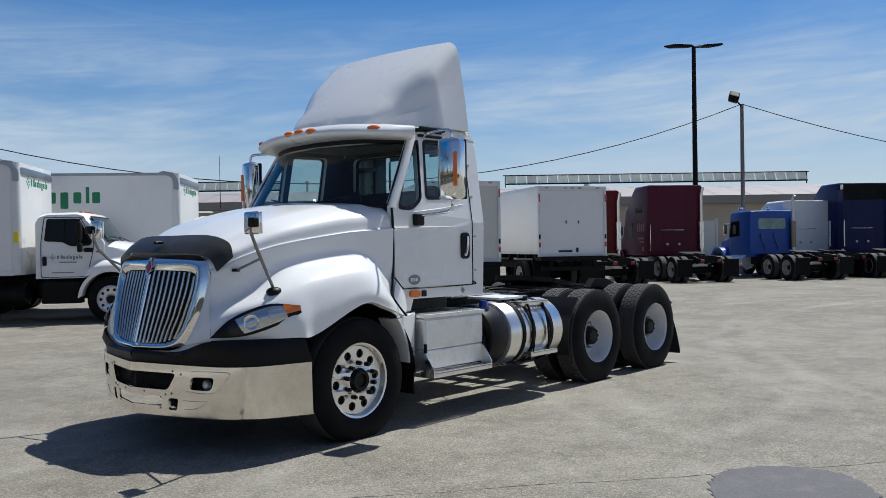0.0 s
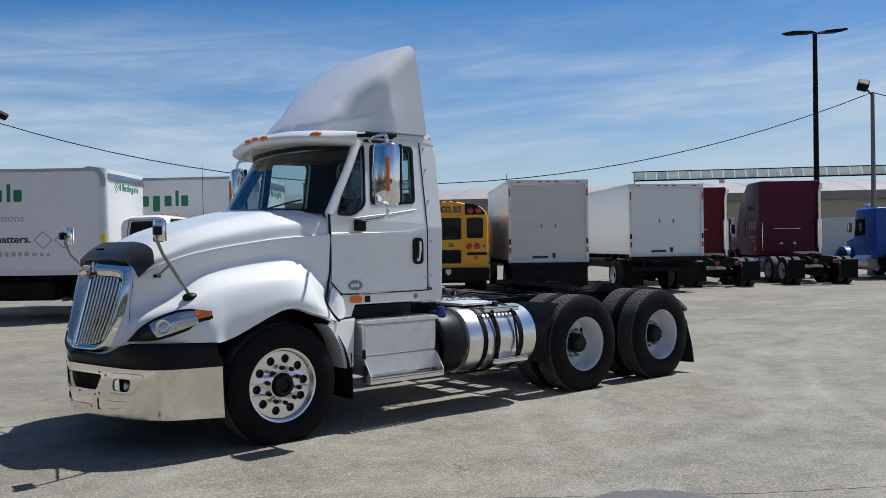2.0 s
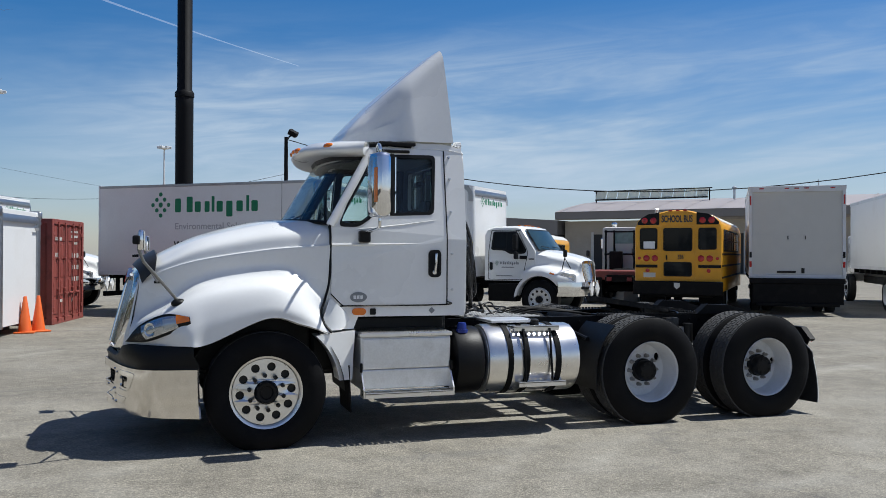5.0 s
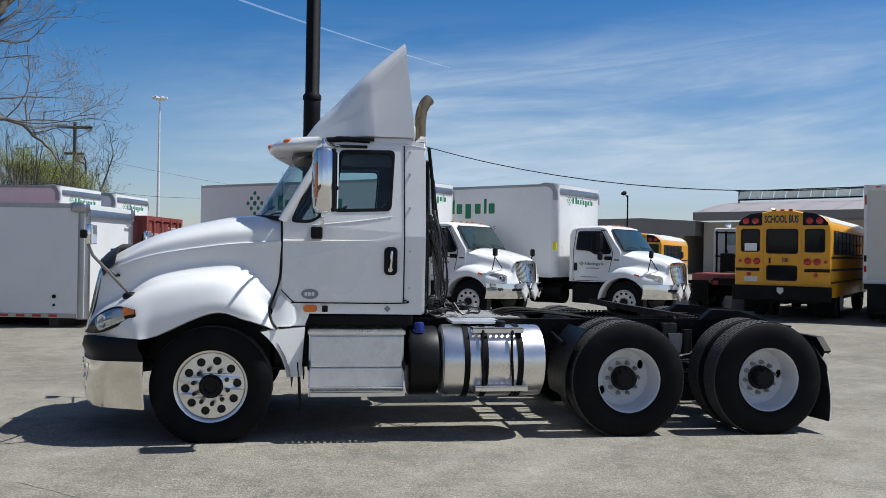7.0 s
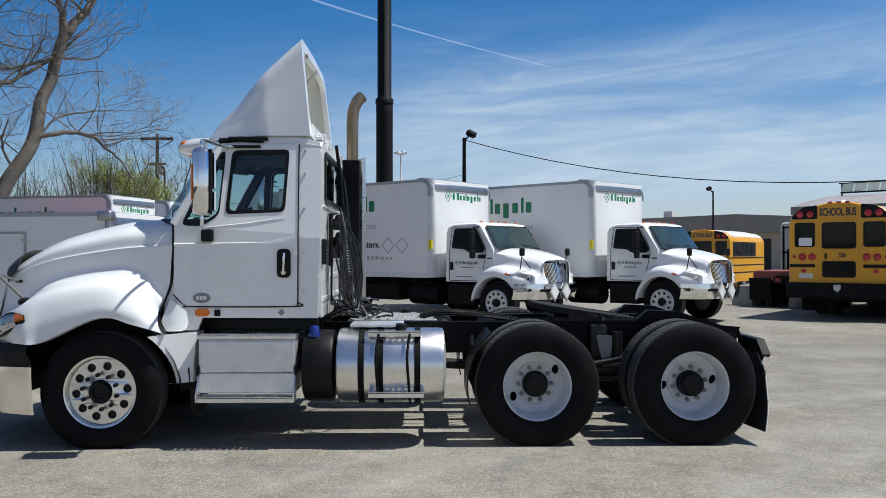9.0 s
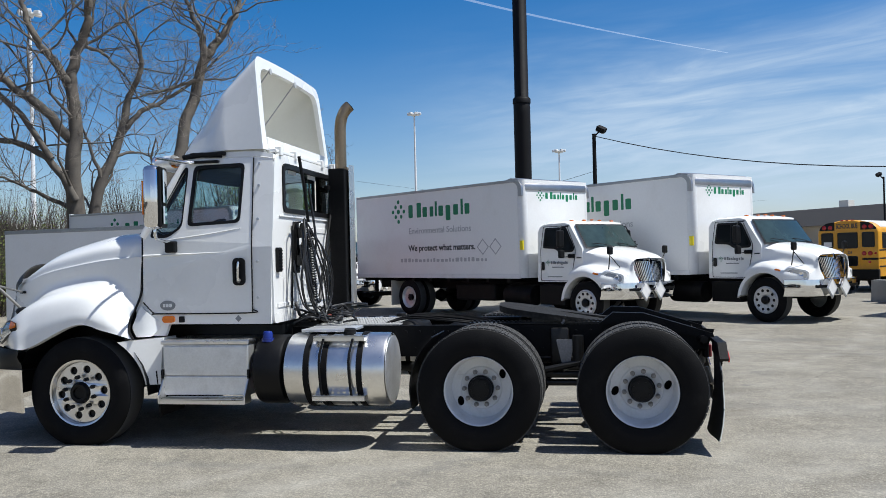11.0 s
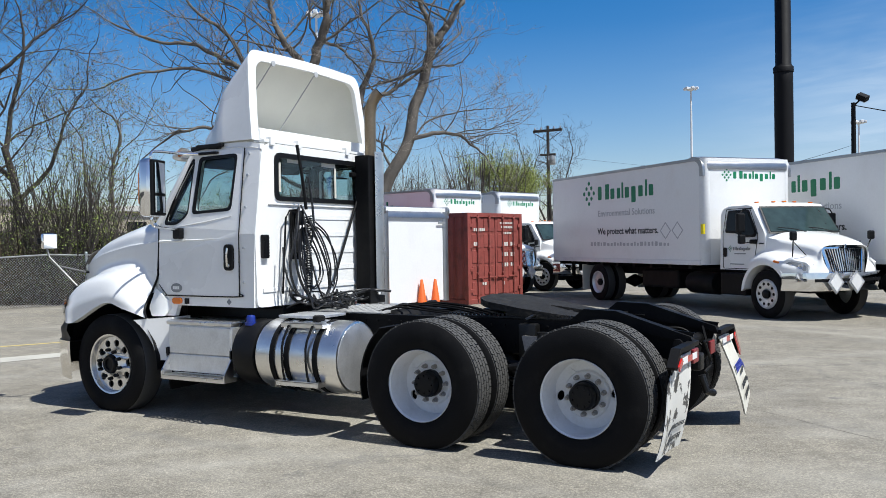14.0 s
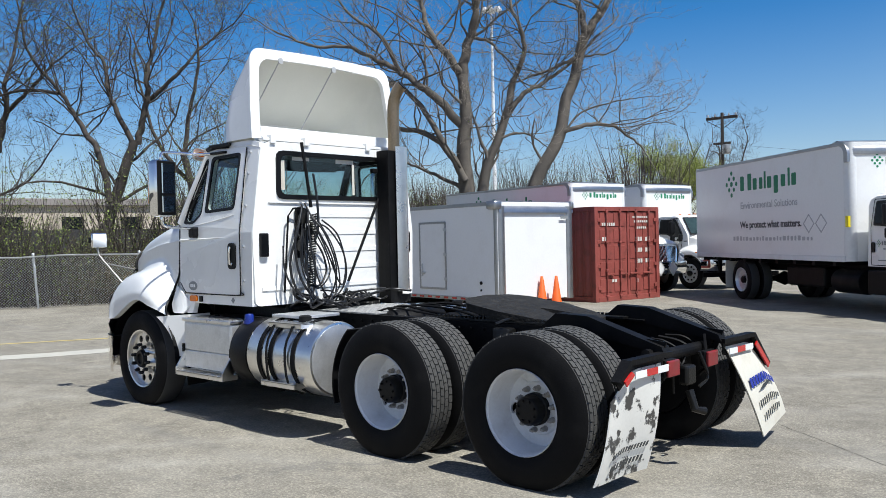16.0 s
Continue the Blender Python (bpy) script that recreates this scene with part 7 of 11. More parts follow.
    box(bm, 4.3, 5.4, 0.5, 0.95, 0.45, 0.88, 0.05)
    lathe(bm, [(0.07, -0.9), (0.07, -0.25), (0.18, 0.0), (0.07, 0.25), (0.07, 0.9)], (2.35, 0, 0.5), "y", 14)
    box(bm, 7.0, 9.2, -0.5, 0.5, 0.5, 1.0, 0.05)
    part("chassis", bm, BLACKF, t)
    bm = B()
    lathe(bm, [(0.0, 6.0), (0.24, 6.0), (0.25, 6.03), (0.25, 6.9), (0.24, 6.93), (0.0, 6.93)], (0, -0.82, 0.62), "x", 24)
    part("fuel_tank", bm, BLACKF, t, "", 40)
    for s in (-1, 1):
        plain_wheel(t, 2.35, s * 1.17, s, disc=SATINW, dish=0.09, name="rear_wheel", dual=True)
        plain_wheel(t, 8.67, s * 1.10, s, disc=SATINW, dish=0.01, name="front_wheel")
    for s in (-1, 1):
        bm = B()
        box(bm, 1.55, 1.58, s * 0.9 - 0.28, s * 0.9 + 0.28, 0.25, 0.95, 0.006)
        part("mud_flap", bm, FLAPC, t, "white mud flap")
    # cab
    def cab_side(s, off=0.0):
        return lambda u, v, d: (u, s * (0.985 - 0.09 * max(0, v - 1.68) + off - d), v)
    c_out = [(6.98, 0.95), (6.97, 2.12), (7.03, 2.24), (7.20, 2.30), (7.80, 2.31), (7.95, 2.27), (8.36, 1.70), (8.38, 1.20), (7.95, 0.95)]
    bm = B()
    secs_ = []
    for y, k in ((-0.985, 0.0), (-0.90, 0.045), (-0.5, 0.06), (0.0, 0.065), (0.5, 0.06), (0.90, 0.045), (0.985, 0.0)):
        secs_.append([Vector((u + (1.2 * k if (u > 7.9 and v > 1.3) else 0), y * (1 - 0.09 * max(0, v - 1.68)), v + (k if v > 2.2 else 0))) for u, v in c_out])
    g = [[bm.verts.new(p) for p in sc] for sc in secs_]
    n_ = len(c_out)
    for a, b in zip(g, g[1:]):
        for i in range(n_):
            bm.faces.new((a[i], a[(i + 1) % n_], b[(i + 1) % n_], b[i]))
    bm.faces.new(g[0]); bm.faces.new(g[-1])
    cab = part("cab", bm, WHITE, t, "white cab", 40)
    cab.matrix_basis = pose(0.15, 0, 0)
    def screen(grow, off, lo, hi):
        return [[(8.452 + off - (v - 1.70) * 0.695 + 0.078 * (1 - (u / 0.95) ** 2), u, v) for u in [(0.895 + grow - 0.12 * (v - 1.72)) * k / 6 for k in range(-6, 7)]] for v in [lo + (hi - lo) * k / 5 for k in range(6)]]
    bm = B()
    loft(bm, screen(0.035, 0.0, 1.715, 2.275), mirror=False, thick=0.008)
    part("windscreen_seal", bm, BLACKP, cab)
    bm = B()
    loft(bm, screen(0.0, 0.010, 1.75, 2.245), mirror=False, thick=0.006)
    part("windscreen", bm, TEALWIN, cab, "tinted windscreen")
    bm = B()
    for y0_, y1_ in ((-0.1, -0.72), (0.62, 0.05)):
        tube(bm, [(8.57, y0_, 1.735), (8.52, (y0_ + y1_) / 2, 1.80), (8.44, y1_, 1.83)], 0.009, 5)
    part("wiper", bm, BLACKP, cab)
    for s in (-1, 1):
        bm = B()
        w_out = soft_poly([(7.15, 1.74), (7.52, 1.72), (7.68, 1.63), (8.08, 1.64), (8.13, 1.72), (7.85, 2.215), (7.20, 2.215)], 0.05)
        plate(bm, w_out, (), 0.012, cab_side(s, 0.006))
        wn_ = part("door_window", bm, BLACKP, cab, "black-edged side window")
        bm = B()
        plate(bm, soft_poly([(7.20, 1.79), (7.56, 1.77), (7.56, 2.17), (7.24, 2.17)], 0.04), (), 0.008, cab_side(s, 0.012))
        plate(bm, soft_poly([(7.60, 1.74), (7.74, 1.68), (8.04, 1.69), (8.06, 1.74), (7.82, 2.17), (7.60, 2.17)], 0.04), (), 0.008, cab_side(s, 0.012))
        part("pane", bm, DARKWIN, wn_, "dark side glass")
        bm = B()
        plate(bm, soft_poly([(7.08, 0.97), (8.02, 0.97), (8.16, 1.60), (8.16, 1.72), (7.88, 2.25), (7.14, 2.25), (7.08, 1.70)], 0.04), [soft_poly([(7.093, 0.983), (8.007, 0.983), (8.147, 1.60), (8.147, 1.715), (7.872, 2.237), (7.153, 2.237), (7.093, 1.70)], 0.04)], 0.004, cab_side(s, 0.003))
        part("door_gap", bm, BLACKP, cab)
        bm = B()
        plate(bm, round_rect(7.12, 7.20, 1.22, 1.42, 0.03), (), 0.02, cab_side(s, 0.02))
        part("door_handle", bm, BLACKP, cab)
        # mirror cluster
        bm = B()
        box(bm, 7.86, 7.97, s * 1.22 - 0.09, s * 1.22 + 0.09, 1.74, 2.14, 0.03)
        dm = part("door_mirror", bm, BLACKP, cab, "black tall door mirror")
        bm = B()
        box(bm, 7.88, 7.97, s * 1.20 - 0.08, s * 1.20 + 0.08, 1.50, 1.69, 0.03)
        part("convex_mirror", bm, BLACKP, dm)
        bm = B()
        tube(bm, [(7.92, s * 0.93, 2.24), (7.93, s * 1.16, 2.22), (7.93, s * 1.22, 2.15), (7.93, s * 1.22, 1.52), (8.05, s * 0.99, 1.54)], 0.016, 6)
        box(bm, 7.95, 8.14, s * 1.0 - 0.03, s * 1.0 + 0.03, 1.50, 1.59, 0.02)
        part("mirror_arm", bm, BLACKP, dm)
        bm = B()
        box(bm, 9.12, 9.20, s * 1.0 - 0.075, s * 1.0 + 0.075, 1.56, 1.74, 0.03)
        hm_ = part("hood_mirror", bm, BLACKP, cab, "black round-edged hood mirror")
        bm = B()
        tube(bm, [(9.16, s * 1.0, 1.58), (9.05, s * 0.92, 1.24)], 0.013, 6)
        tube(bm, [(9.15, s * 0.97, 1.52), (9.22, s * 0.74, 1.27)], 0.010, 6)
        part("mirror_arm", bm, BLACKP, hm_)
        bm = B()
        box(bm, 7.27, 8.05, s * 0.92 - 0.17, s * 0.92 + 0.17, 0.42, 0.88, 0.02)
        part("step_box", bm, BLACKF, t, "black step and battery box")
        # amber mark and dark badge behind the fender
        bm = B()
        plate(bm, [(8.20, 1.49), (8.34, 1.49), (8.33, 1.52), (8.19, 1.52)], (), 0.004, cab_side(s, 0.006))
        part("badge", bm, DARKP, cab)
    dot_mark(cab, 7.32, 1.40, 0.06, cab_side(-1, 0.006), GREEN)
    wordmark(cab, 7.41, 1.365, 0.52, 0.075, cab_side(-1, 0.006), GREYP)
    for x0_, x1_, z_ in ((7.45, 7.80, 1.28), (7.30, 7.75, 1.06)):
        bm = B()
        plate(bm, [(x0_, z_), (x1_, z_), (x1_, z_ + 0.022), (x0_, z_ + 0.022)], (), 0.002, cab_side(-1, 0.005))
        part("print_bar", bm, GREYP, cab)
    # hood over a shelf, with round fenders of their own
    hc = smooth_line([(8.32, 0, 1.775), (8.85, 0, 1.69), (9.30, 0, 1.57), (9.44, 0, 1.47)], 16)
    hs_ = smooth_line([(8.32, 0.62, 1.75), (8.85, 0.55, 1.65), (9.30, 0.50, 1.53), (9.44, 0.48, 1.44)], 16)
    hr = smooth_line([(8.32, 0.96, 1.64), (8.85, 0.80, 1.52), (9.30, 0.66, 1.40), (9.43, 0.60, 1.30)], 16)
    hd2 = smooth_line([(8.32, 0.975, 1.40), (8.85, 0.86, 1.335), (9.30, 0.70, 1.23), (9.43, 0.64, 1.16)], 16)
    hf = smooth_line([(8.20, 1.03, 1.29), (8.62, 1.06, 1.30), (9.06, 0.98, 1.19), (9.40, 0.76, 1.08)], 16)
    hg = smooth_line([(8.08, 1.13, 1.16), (8.58, 1.17, 1.21), (9.04, 1.12, 1.06), (9.40, 0.84, 0.99)], 16)
    he = smooth_line([(8.00, 1.14, 0.98), (8.55, 1.185, 1.115), (8.98, 1.15, 0.94), (9.40, 0.86, 0.88)], 16)
    bm = B()
    loft(bm, across([hc, hs_, hr], 9) + across([hr, hd2, hf, hg, he], 18)[1:])
    edge_h = smooth_line([ln[-1] for ln in (hc, hs_, hr, hd2, hf, hg, he)], 16)
    rim_h = smooth_line([(9.44, 0, 1.455), (9.44, 0.52, 1.45), (9.46, 0.585, 1.33), (9.48, 0.54, 1.12), (9.51, 0.47, 0.98), (9.52, 0.45, 0.90)], 16)
    loft(bm, across([edge_h, [(a + b) / 2 + Vector((0.02, 0, 0)) for a, b in zip(edge_h, rim_h)], rim_h], 6))
    part("hood", bm, WHITE, cab, "white hood with round fenders", 50)
    for s in (-1, 1):
        bm = B()
        arch = [(8.52 + 0.59 * math.cos(radians(a)), 0.49 + 0.59 * math.sin(radians(a))) for a in range(36, 178, 9)]
        outer = [(8.52 + 0.665 * math.cos(radians(a)), 0.49 + 0.665 * math.sin(radians(a))) for a in range(177, 35, -9)]
        plate(bm, arch + outer, (), 0.30, lambda u, v, d: (u, s * (1.165 - d), v))
        part("fender", bm, WHITE, cab)
        bm = B()
        plate(bm, soft_poly([(8.90, 1.06), (9.12, 0.95), (9.40, 0.93), (9.40, 1.12), (9.08, 1.20)], 0.05), (), 0.03, lambda u, v, d: (u, s * (1.15 - (u - 8.90) * 0.60 + 0.012 - d), v))
        hl_ = part("headlight", bm, BRUSH, cab, "headlight in a bright bezel")
        bm = B()
        plate(bm, soft_poly([(8.99, 1.065), (9.15, 0.98), (9.37, 0.96), (9.37, 1.09), (9.12, 1.165)], 0.05), (), 0.03, lambda u, v, d: (u, s * (1.15 - (u - 8.90) * 0.60 + 0.020 - d), v))
        part("lens", bm, CLEARL, hl_, "clear headlight lens")
        for u_ in (9.12, 9.28):
            bm = B()
            lathe(bm, [(0.052, 0.0), (0.045, -0.008), (0.02, 0.004), (0.0, 0.006)], (0, 0, 0), "y", 14)
            for v in bm.verts:
                v.co = pose(u_, s * (1.15 - (u_ - 8.90) * 0.60 + 0.024), 1.055, 0, 0, -31 * s) @ (v.co if s < 0 else Vector((v.co.x, -v.co.y, v.co.z)))
            part("reflector", bm, CHROME, hl_, "", 50)
        bm = B()
        plate(bm, soft_poly([(8.80, 1.14), (8.92, 1.11), (8.92, 1.15), (8.82, 1.18)], 0.015), (), 0.02, lambda u, v, d: (u, s * (1.185 - (u - 8.80) * 0.3 - d), v))
        part("side_lamp", bm, AMBER, cab)
    bm = B()
    plate(bm, soft_poly([(-0.45, 0.91), (0.45, 0.91), (0.57, 1.45), (-0.57, 1.45)], 0.06), [soft_poly([(-0.39, 0.96), (0.39, 0.96), (0.50, 1.385), (-0.50, 1.385)], 0.05)], 0.10, lambda u, v, d: (9.545 - 0.17 * (v - 0.92) - 0.10 * abs(u) - d, u, v))
    gr = part("grille", bm, CHROME, cab, "chrome grille surround")
    for k in range(17):
        bm = B()
        y = -0.44 + 0.055 * k
        tube(bm, [(9.525 - 0.085 * abs(y), y * 0.86, 0.955), (9.445 - 0.10 * abs(y), y * 1.08, 1.39)], 0.0125, 5)
        part("grille_bar", bm, CHROME, gr)
    bm = B()
    plate(bm, [(0, 0.07), (-0.05, 0), (0, -0.07), (0.05, 0)], (), 0.02, lambda u, v, d: (9.495 - 0.17 * v - d, u, 1.40 + v))
    part("emblem", bm, CHROME, gr)
    bm = B()
    box(bm, 9.33, 9.39, -0.48, 0.48, 0.92, 1.40)
    box(bm, 8.40, 9.34, -0.72, 0.72, 0.68, 1.20, 0.05)
    part("grille_backing", bm, BLACKP, gr)
    bm = B()
    bt_ = smooth_line([(9.64, 0, 0.93), (9.60, 0.5, 0.93), (9.46, 0.92, 0.93), (9.02, 1.18, 0.93)], 18)
    def drop(dx, dz):
        return [p + Vector((dx, 0, dz)) for p in bt_]
    loft(bm, [[p + Vector((-0.12, -0.02, 0.02)) for p in bt_], bt_, drop(0.012, -0.10), drop(0.014, -0.22), drop(-0.02, -0.35), drop(-0.14, -0.35)])
    bmp = part("bumper", bm, CHROME, cab, "chrome bumper", 50)
    bm = B()
    loft(bm, [drop(0.016, -0.115)[:11], drop(0.017, -0.175)[:11]], thick=0.006)
    part("bumper_slot", bm, BLACKP, bmp, "dark slot along the bumper")
    for y in (-0.46, 0.06):
        bm = B()
        plate(bm, [(y, 0.97), (y - 0.20, 0.745), (y, 0.52), (y + 0.20, 0.745)], (), 0.02, lambda u, v, d: (9.69 - d, u, v))
        dp = part("placard", bm, BRUSH, cab, "bright diamond placard holder")
        bm = B()
        plate(bm, [(y, 0.92), (y - 0.155, 0.745), (y, 0.57), (y + 0.155, 0.745)], (), 0.006, lambda u, v, d: (9.698 - d, u, v))
        part("placard_sheet", bm, BOXWHITE, dp)
    for k in range(5):
        bm = B()
        y = (-0.72, -0.28, 0.0, 0.28, 0.72)[k]
        box(bm, 7.80, 7.87, y - 0.035, y + 0.035, 2.345 + 0.028 * (1 - abs(y)), 2.372 + 0.028 * (1 - abs(y)), 0.010)
        part("roof_lamp", bm, AMBER, cab)
    return t


def heading(xr, yr, th, W):
    """The pose of a vehicle from its rear left corner and heading."""
    a = radians(th)
    return pose(xr + math.sin(a) * W / 2, yr - math.cos(a) * W / 2, 0, 0, 0, th)


bt = make_box_truck()
bt.matrix_basis = heading(-0.90, 18.38, -39.5, 2.42)
second = copy_thing(bt, heading(3.55, 19.00, -44.0, 2.42))
for ob in [o for o in second.children_recursive if o.name.startswith("diamond_outline")]:
    bpy.data.objects.remove(ob)
for xr, yr, th in ((-11.85, 19.55, -14.0), (-11.1, 22.55, -14.0)):
    copy_thing(bt, heading(xr, yr, th, 2.42) @ Matrix.Diagonal((0.955, 0.955, 0.955, 1)))


def white_van_body(xr, yr, th, W, L, z0, z1, door_dark, label):
    """A box truck seen from its roll door."""
    t = thing("box_truck", heading(xr, yr, th, W), label, "truck", "white box trucks seen from behind")
    bm = B()
    box(bm, 0.03, L, -W / 2, W / 2, z0, z1, 0.02)
    body = part("cargo_box", bm, BOXWHITE, t, "weathered white cargo box")
    for s in (-1, 1):
        for za, zb in ((z0, z0 + 0.1), (z1 - 0.09, z1 + 0.005)):
            bm = B()
            box(bm, 0.03, L, s * W / 2 - 0.02, s * W / 2 + 0.015, za, zb)
            part("side_rail", bm, OLDWHITE, body)
    bm = B()
    f = 0.085
    box(bm, -0.05, 0.05, -W / 2, -W / 2 + f, z0 - 0.08, z1 + 0.01, 0.01); box(bm, -0.05, 0.05, W / 2 - f, W / 2, z0 - 0.08, z1 + 0.01, 0.01)
    box(bm, -0.05, 0.05, -W / 2 + f, W / 2 - f, z1 - 0.15, z1 + 0.01, 0.01); box(bm, -0.05, 0.05, -W / 2 + f, W / 2 - f, z0 - 0.08, z0 + 0.02, 0.01)
    fr = part("rear_frame", bm, OLDWHITE, body, "white steel door frame")
    n = 2
    for k in range(n):
        bm = B()
        a = z0 + 0.02 + (z1 - 0.17 - z0) * k / n
        b = z0 + 0.02 + (z1 - 0.17 - z0) * (k + 1) / n
        box(bm, -0.005, 0.03, -W / 2 + f, W / 2 - f, a + 0.001, b - 0.001, 0.0015)
        part("door_panel", bm, BOXWHITE if not door_dark else CREAM, body)
    for y in (-0.9, -0.25, 0, 0.25, 0.9):
        bm = B()
        box(bm, -0.062, -0.045, y - 0.06, y + 0.06, z1 - 0.07, z1 - 0.04, 0.004)
        part("marker_light", bm, REDL, fr, "red marker lamp")
    for s in (-1, 1):
        for z in (z0 + 0.22, z0 + 0.48):
            bm = B()
            box(bm, -0.062, -0.045, s * (W / 2 - 0.045) - 0.03, s * (W / 2 - 0.045) + 0.03, z, z + 0.16, 0.01)
            part("tail_light", bm, REDL if z < z0 + 0.4 else BLACKP, fr)
        bm = B()
        box(bm, -0.06, -0.045, s * (W / 2 - 0.04) - 0.02, s * (W / 2 - 0.04) + 0.02, z1 - 0.50, z1 - 0.25)
        part("reflector", bm, REDL, fr)
    for nm, y0, y1, za, zb in (("pull_handle", -0.232, -0.208, 0.98, 1.08), ("pull_handle", 0.208, 0.232, 0.98, 1.08), ("step_plate", 0.02, 0.5, 0.06, 0.12), ("latch", -0.2, -0.12, 0.06, 0.2)):
        bm = B()
        box(bm, -0.03, -0.004, y0, y1, z0 + za, z0 + zb)
        part(nm, bm, GREASE, body)
    bm = B()
    box(bm, -0.18, 0.3, -W / 2 + 0.02, W / 2 - 0.02, z0 - 0.22, z0 - 0.08, 0.015)
    if door_dark:
        box(bm, -0.14, -0.06, -W / 2 + 0.06, W / 2 - 0.10, 0.30, z0 - 0.22, 0.01)
        box(bm, -0.20, 0.1, -W / 2 + 0.2, W / 2 - 0.2, 0.24, 0.34, 0.02)
    box(bm, -0.05, 0.05, -W / 2 + 0.12, W / 2 - 0.12, z0 - 0.55, z0 - 0.40, 0.02)
    for y in (-0.75, 0.75):
        box(bm, -0.02, 0.05, y - 0.05, y + 0.05, z0 - 0.5, z0 - 0.1)
    for s in (-1, 1):
        box(bm, 0.1, L + 1.5, s * 0.42 - 0.05, s * 0.42 + 0.05, 0.68, 0.92)
        box(bm, 0.6, 0.63, s * 0.85 - 0.3, s * 0.85 + 0.3, 0.2, z0)
    for k in range(8):
        box(bm, 0.3 + 0.8 * k, 0.4 + 0.8 * k, -W / 2 + 0.02, W / 2 - 0.02, z0 - 0.14, z0)
    lathe(bm, [(0.07, -0.9), (0.2, 0.0), (0.07, 0.9)], (1.9, 0, 0.5), "y", 14)
    part("chassis", bm, BLACKF, t)
    for s in (-1, 1):
        plain_wheel(t, 1.9, s * 1.15, s, dish=0.12, name="rear_wheel", dual=True)
        plain_wheel(t, L + 1.6, s * 1.05, s, name="front_wheel")
    bm = B()
    box(bm, L + 0.15, L + 1.7, -1.0, 1.0, 1.0, 2.35, 0.12)
    box(bm, L + 1.6, L + 2.7, -0.85, 0.85, 0.7, 1.6, 0.15)
    part("cab", bm, WHITE, t, "", 40)
    return t


white_van_body(14.62, 11.54, 53.4, 2.45, 6.4, 1.08, 3.51, True, "grey-white box truck with closed roll-up rear door")
white_van_body(18.03, 9.68, 57.3, 2.41, 6.5, 1.20, 3.39, False, "white box truck with closed panel rear door and scuffed sill")


# ---- school buses ----
def school_bus(xr, yr, th, L, label):
    W, z0, z1 = 2.36, 0.62, 2.87
    t = thing("school_bus", heading(xr, yr, th, W), label, "school bus", "yellow school buses")
    def outline(k=1.0, drop=0.0):
        pts = [(-W / 2, z0), (-W / 2, 2.34)]
        for a in range(0, 91, 15):
            pts.append((-W / 2 + 0.55 * (1 - math.cos(radians(a))), 2.34 + (z1 - 0.10 - 2.34) * math.sin(radians(a))))
        pts.append((-0.3, z1 - 0.02)); pts.append((0, z1))
        return [(y * k, z - drop) for y, z in pts] + [(-y * k, z - drop) for y, z in reversed(pts[:-1])]
    bm = B()
    rings = []
    for x, k, dr in ((0.0, 0.975, 0.03), (0.05, 1.0, 0.0), (L - 0.3, 1.0, 0.0), (L, 0.96, 0.06)):
        rings.append([bm.verts.new((x, y, z)) for y, z in outline(k, dr)])
    for a, b in zip(rings, rings[1:]):
        for i in range(len(a)):
            bm.faces.new((a[i], a[(i + 1) % len(a)], b[(i + 1) % len(a)], b[i]))
    bm.faces.new(rings[0]); bm.faces.new(rings[-1])
    body = part("body", bm, BUSY, t, "yellow bus body", 35)
    bm = B()
    top_pts = [(y * 1.004, z + 0.008) for y, z in outline() if z > 2.5]
    ra, rb_ = [[bm.verts.new((x, y, z)) for y, z in top_pts] for x in (0.35, L - 0.4)]
    for i in range(len(ra) - 1):
        bm.faces.new((ra[i], ra[i + 1], rb_[i + 1], rb_[i]))
    part("roof_skin", bm, CREAM, body, "pale painted roof", 40)
    def rear(u, v, d):
        return (-0.006 + d, -u, v)
    # roof cap lamps on black ground
    for s in (-1, 1):
        bm = B()
        plate(bm, soft_poly([(s * 0.50, 2.46), (s * 1.09, 2.46), (s * 1.10, 2.52), (s * 0.98, 2.66), (s * 0.80, 2.76), (s * 0.50, 2.80)], 0.03), (), 0.015, lambda u, v, d: (-0.014 + d, -u, v))
        bk = part("lamp_board", bm, BLACKP, body, "black warning lamp board")
        for k, mt in ((0.66, AMBER), (0.90, REDL)):
            bm = B()
            lathe(bm, [(0.0, -0.05), (0.06, -0.045), (0.085, -0.03), (0.085, 0.0)], (0, -s * k, 2.58), "x", 16)
            part("warning_lamp", bm, REDL, bk, "red warning lamp", 50)
    for y in (-0.2, 0, 0.2):
        bm = B()
        box(bm, -0.03, 0.03, y - 0.05, y + 0.05, z1 - 0.03, z1 + 0.005, 0.008)
        part("roof_lamp", bm, REDL, body)
    bm = B()
    plate(bm, round_rect(-0.46, 0.46, 2.48, 2.78, 0.02), (), 0.012, lambda u, v, d: (-0.014 + d, -u, v))
    sign = part("sign_board", bm, BUSY, body, "yellow sign board")
    text("lettering", "SCHOOL BUS", 0.26, DARKP, sign, pose(-0.018, 0.44, 2.535, 90, 0, -90), "black sign lettering", 0.95, 0.555, 0.009)
    # rear windows, emergency door
    def framed(u0, u1, v0, v1, nm, parent, glass=DARKWIN):
        bm = B()
        plate(bm, round_rect(u0 - 0.03, u1 + 0.03, v0 - 0.03, v1 + 0.03, 0.06), [round_rect(u0, u1, v0, v1, 0.05)], 0.02, lambda u, v, d: (-0.018 + d, -u, v))
        fr = part(nm, bm, BLACKP, parent)
        bm = B()
        plate(bm, round_rect(u0, u1, v0, v1, 0.05), (), 0.006, lambda u, v, d: (-0.010 + d, -u, v))
        part("pane", bm, glass, fr)
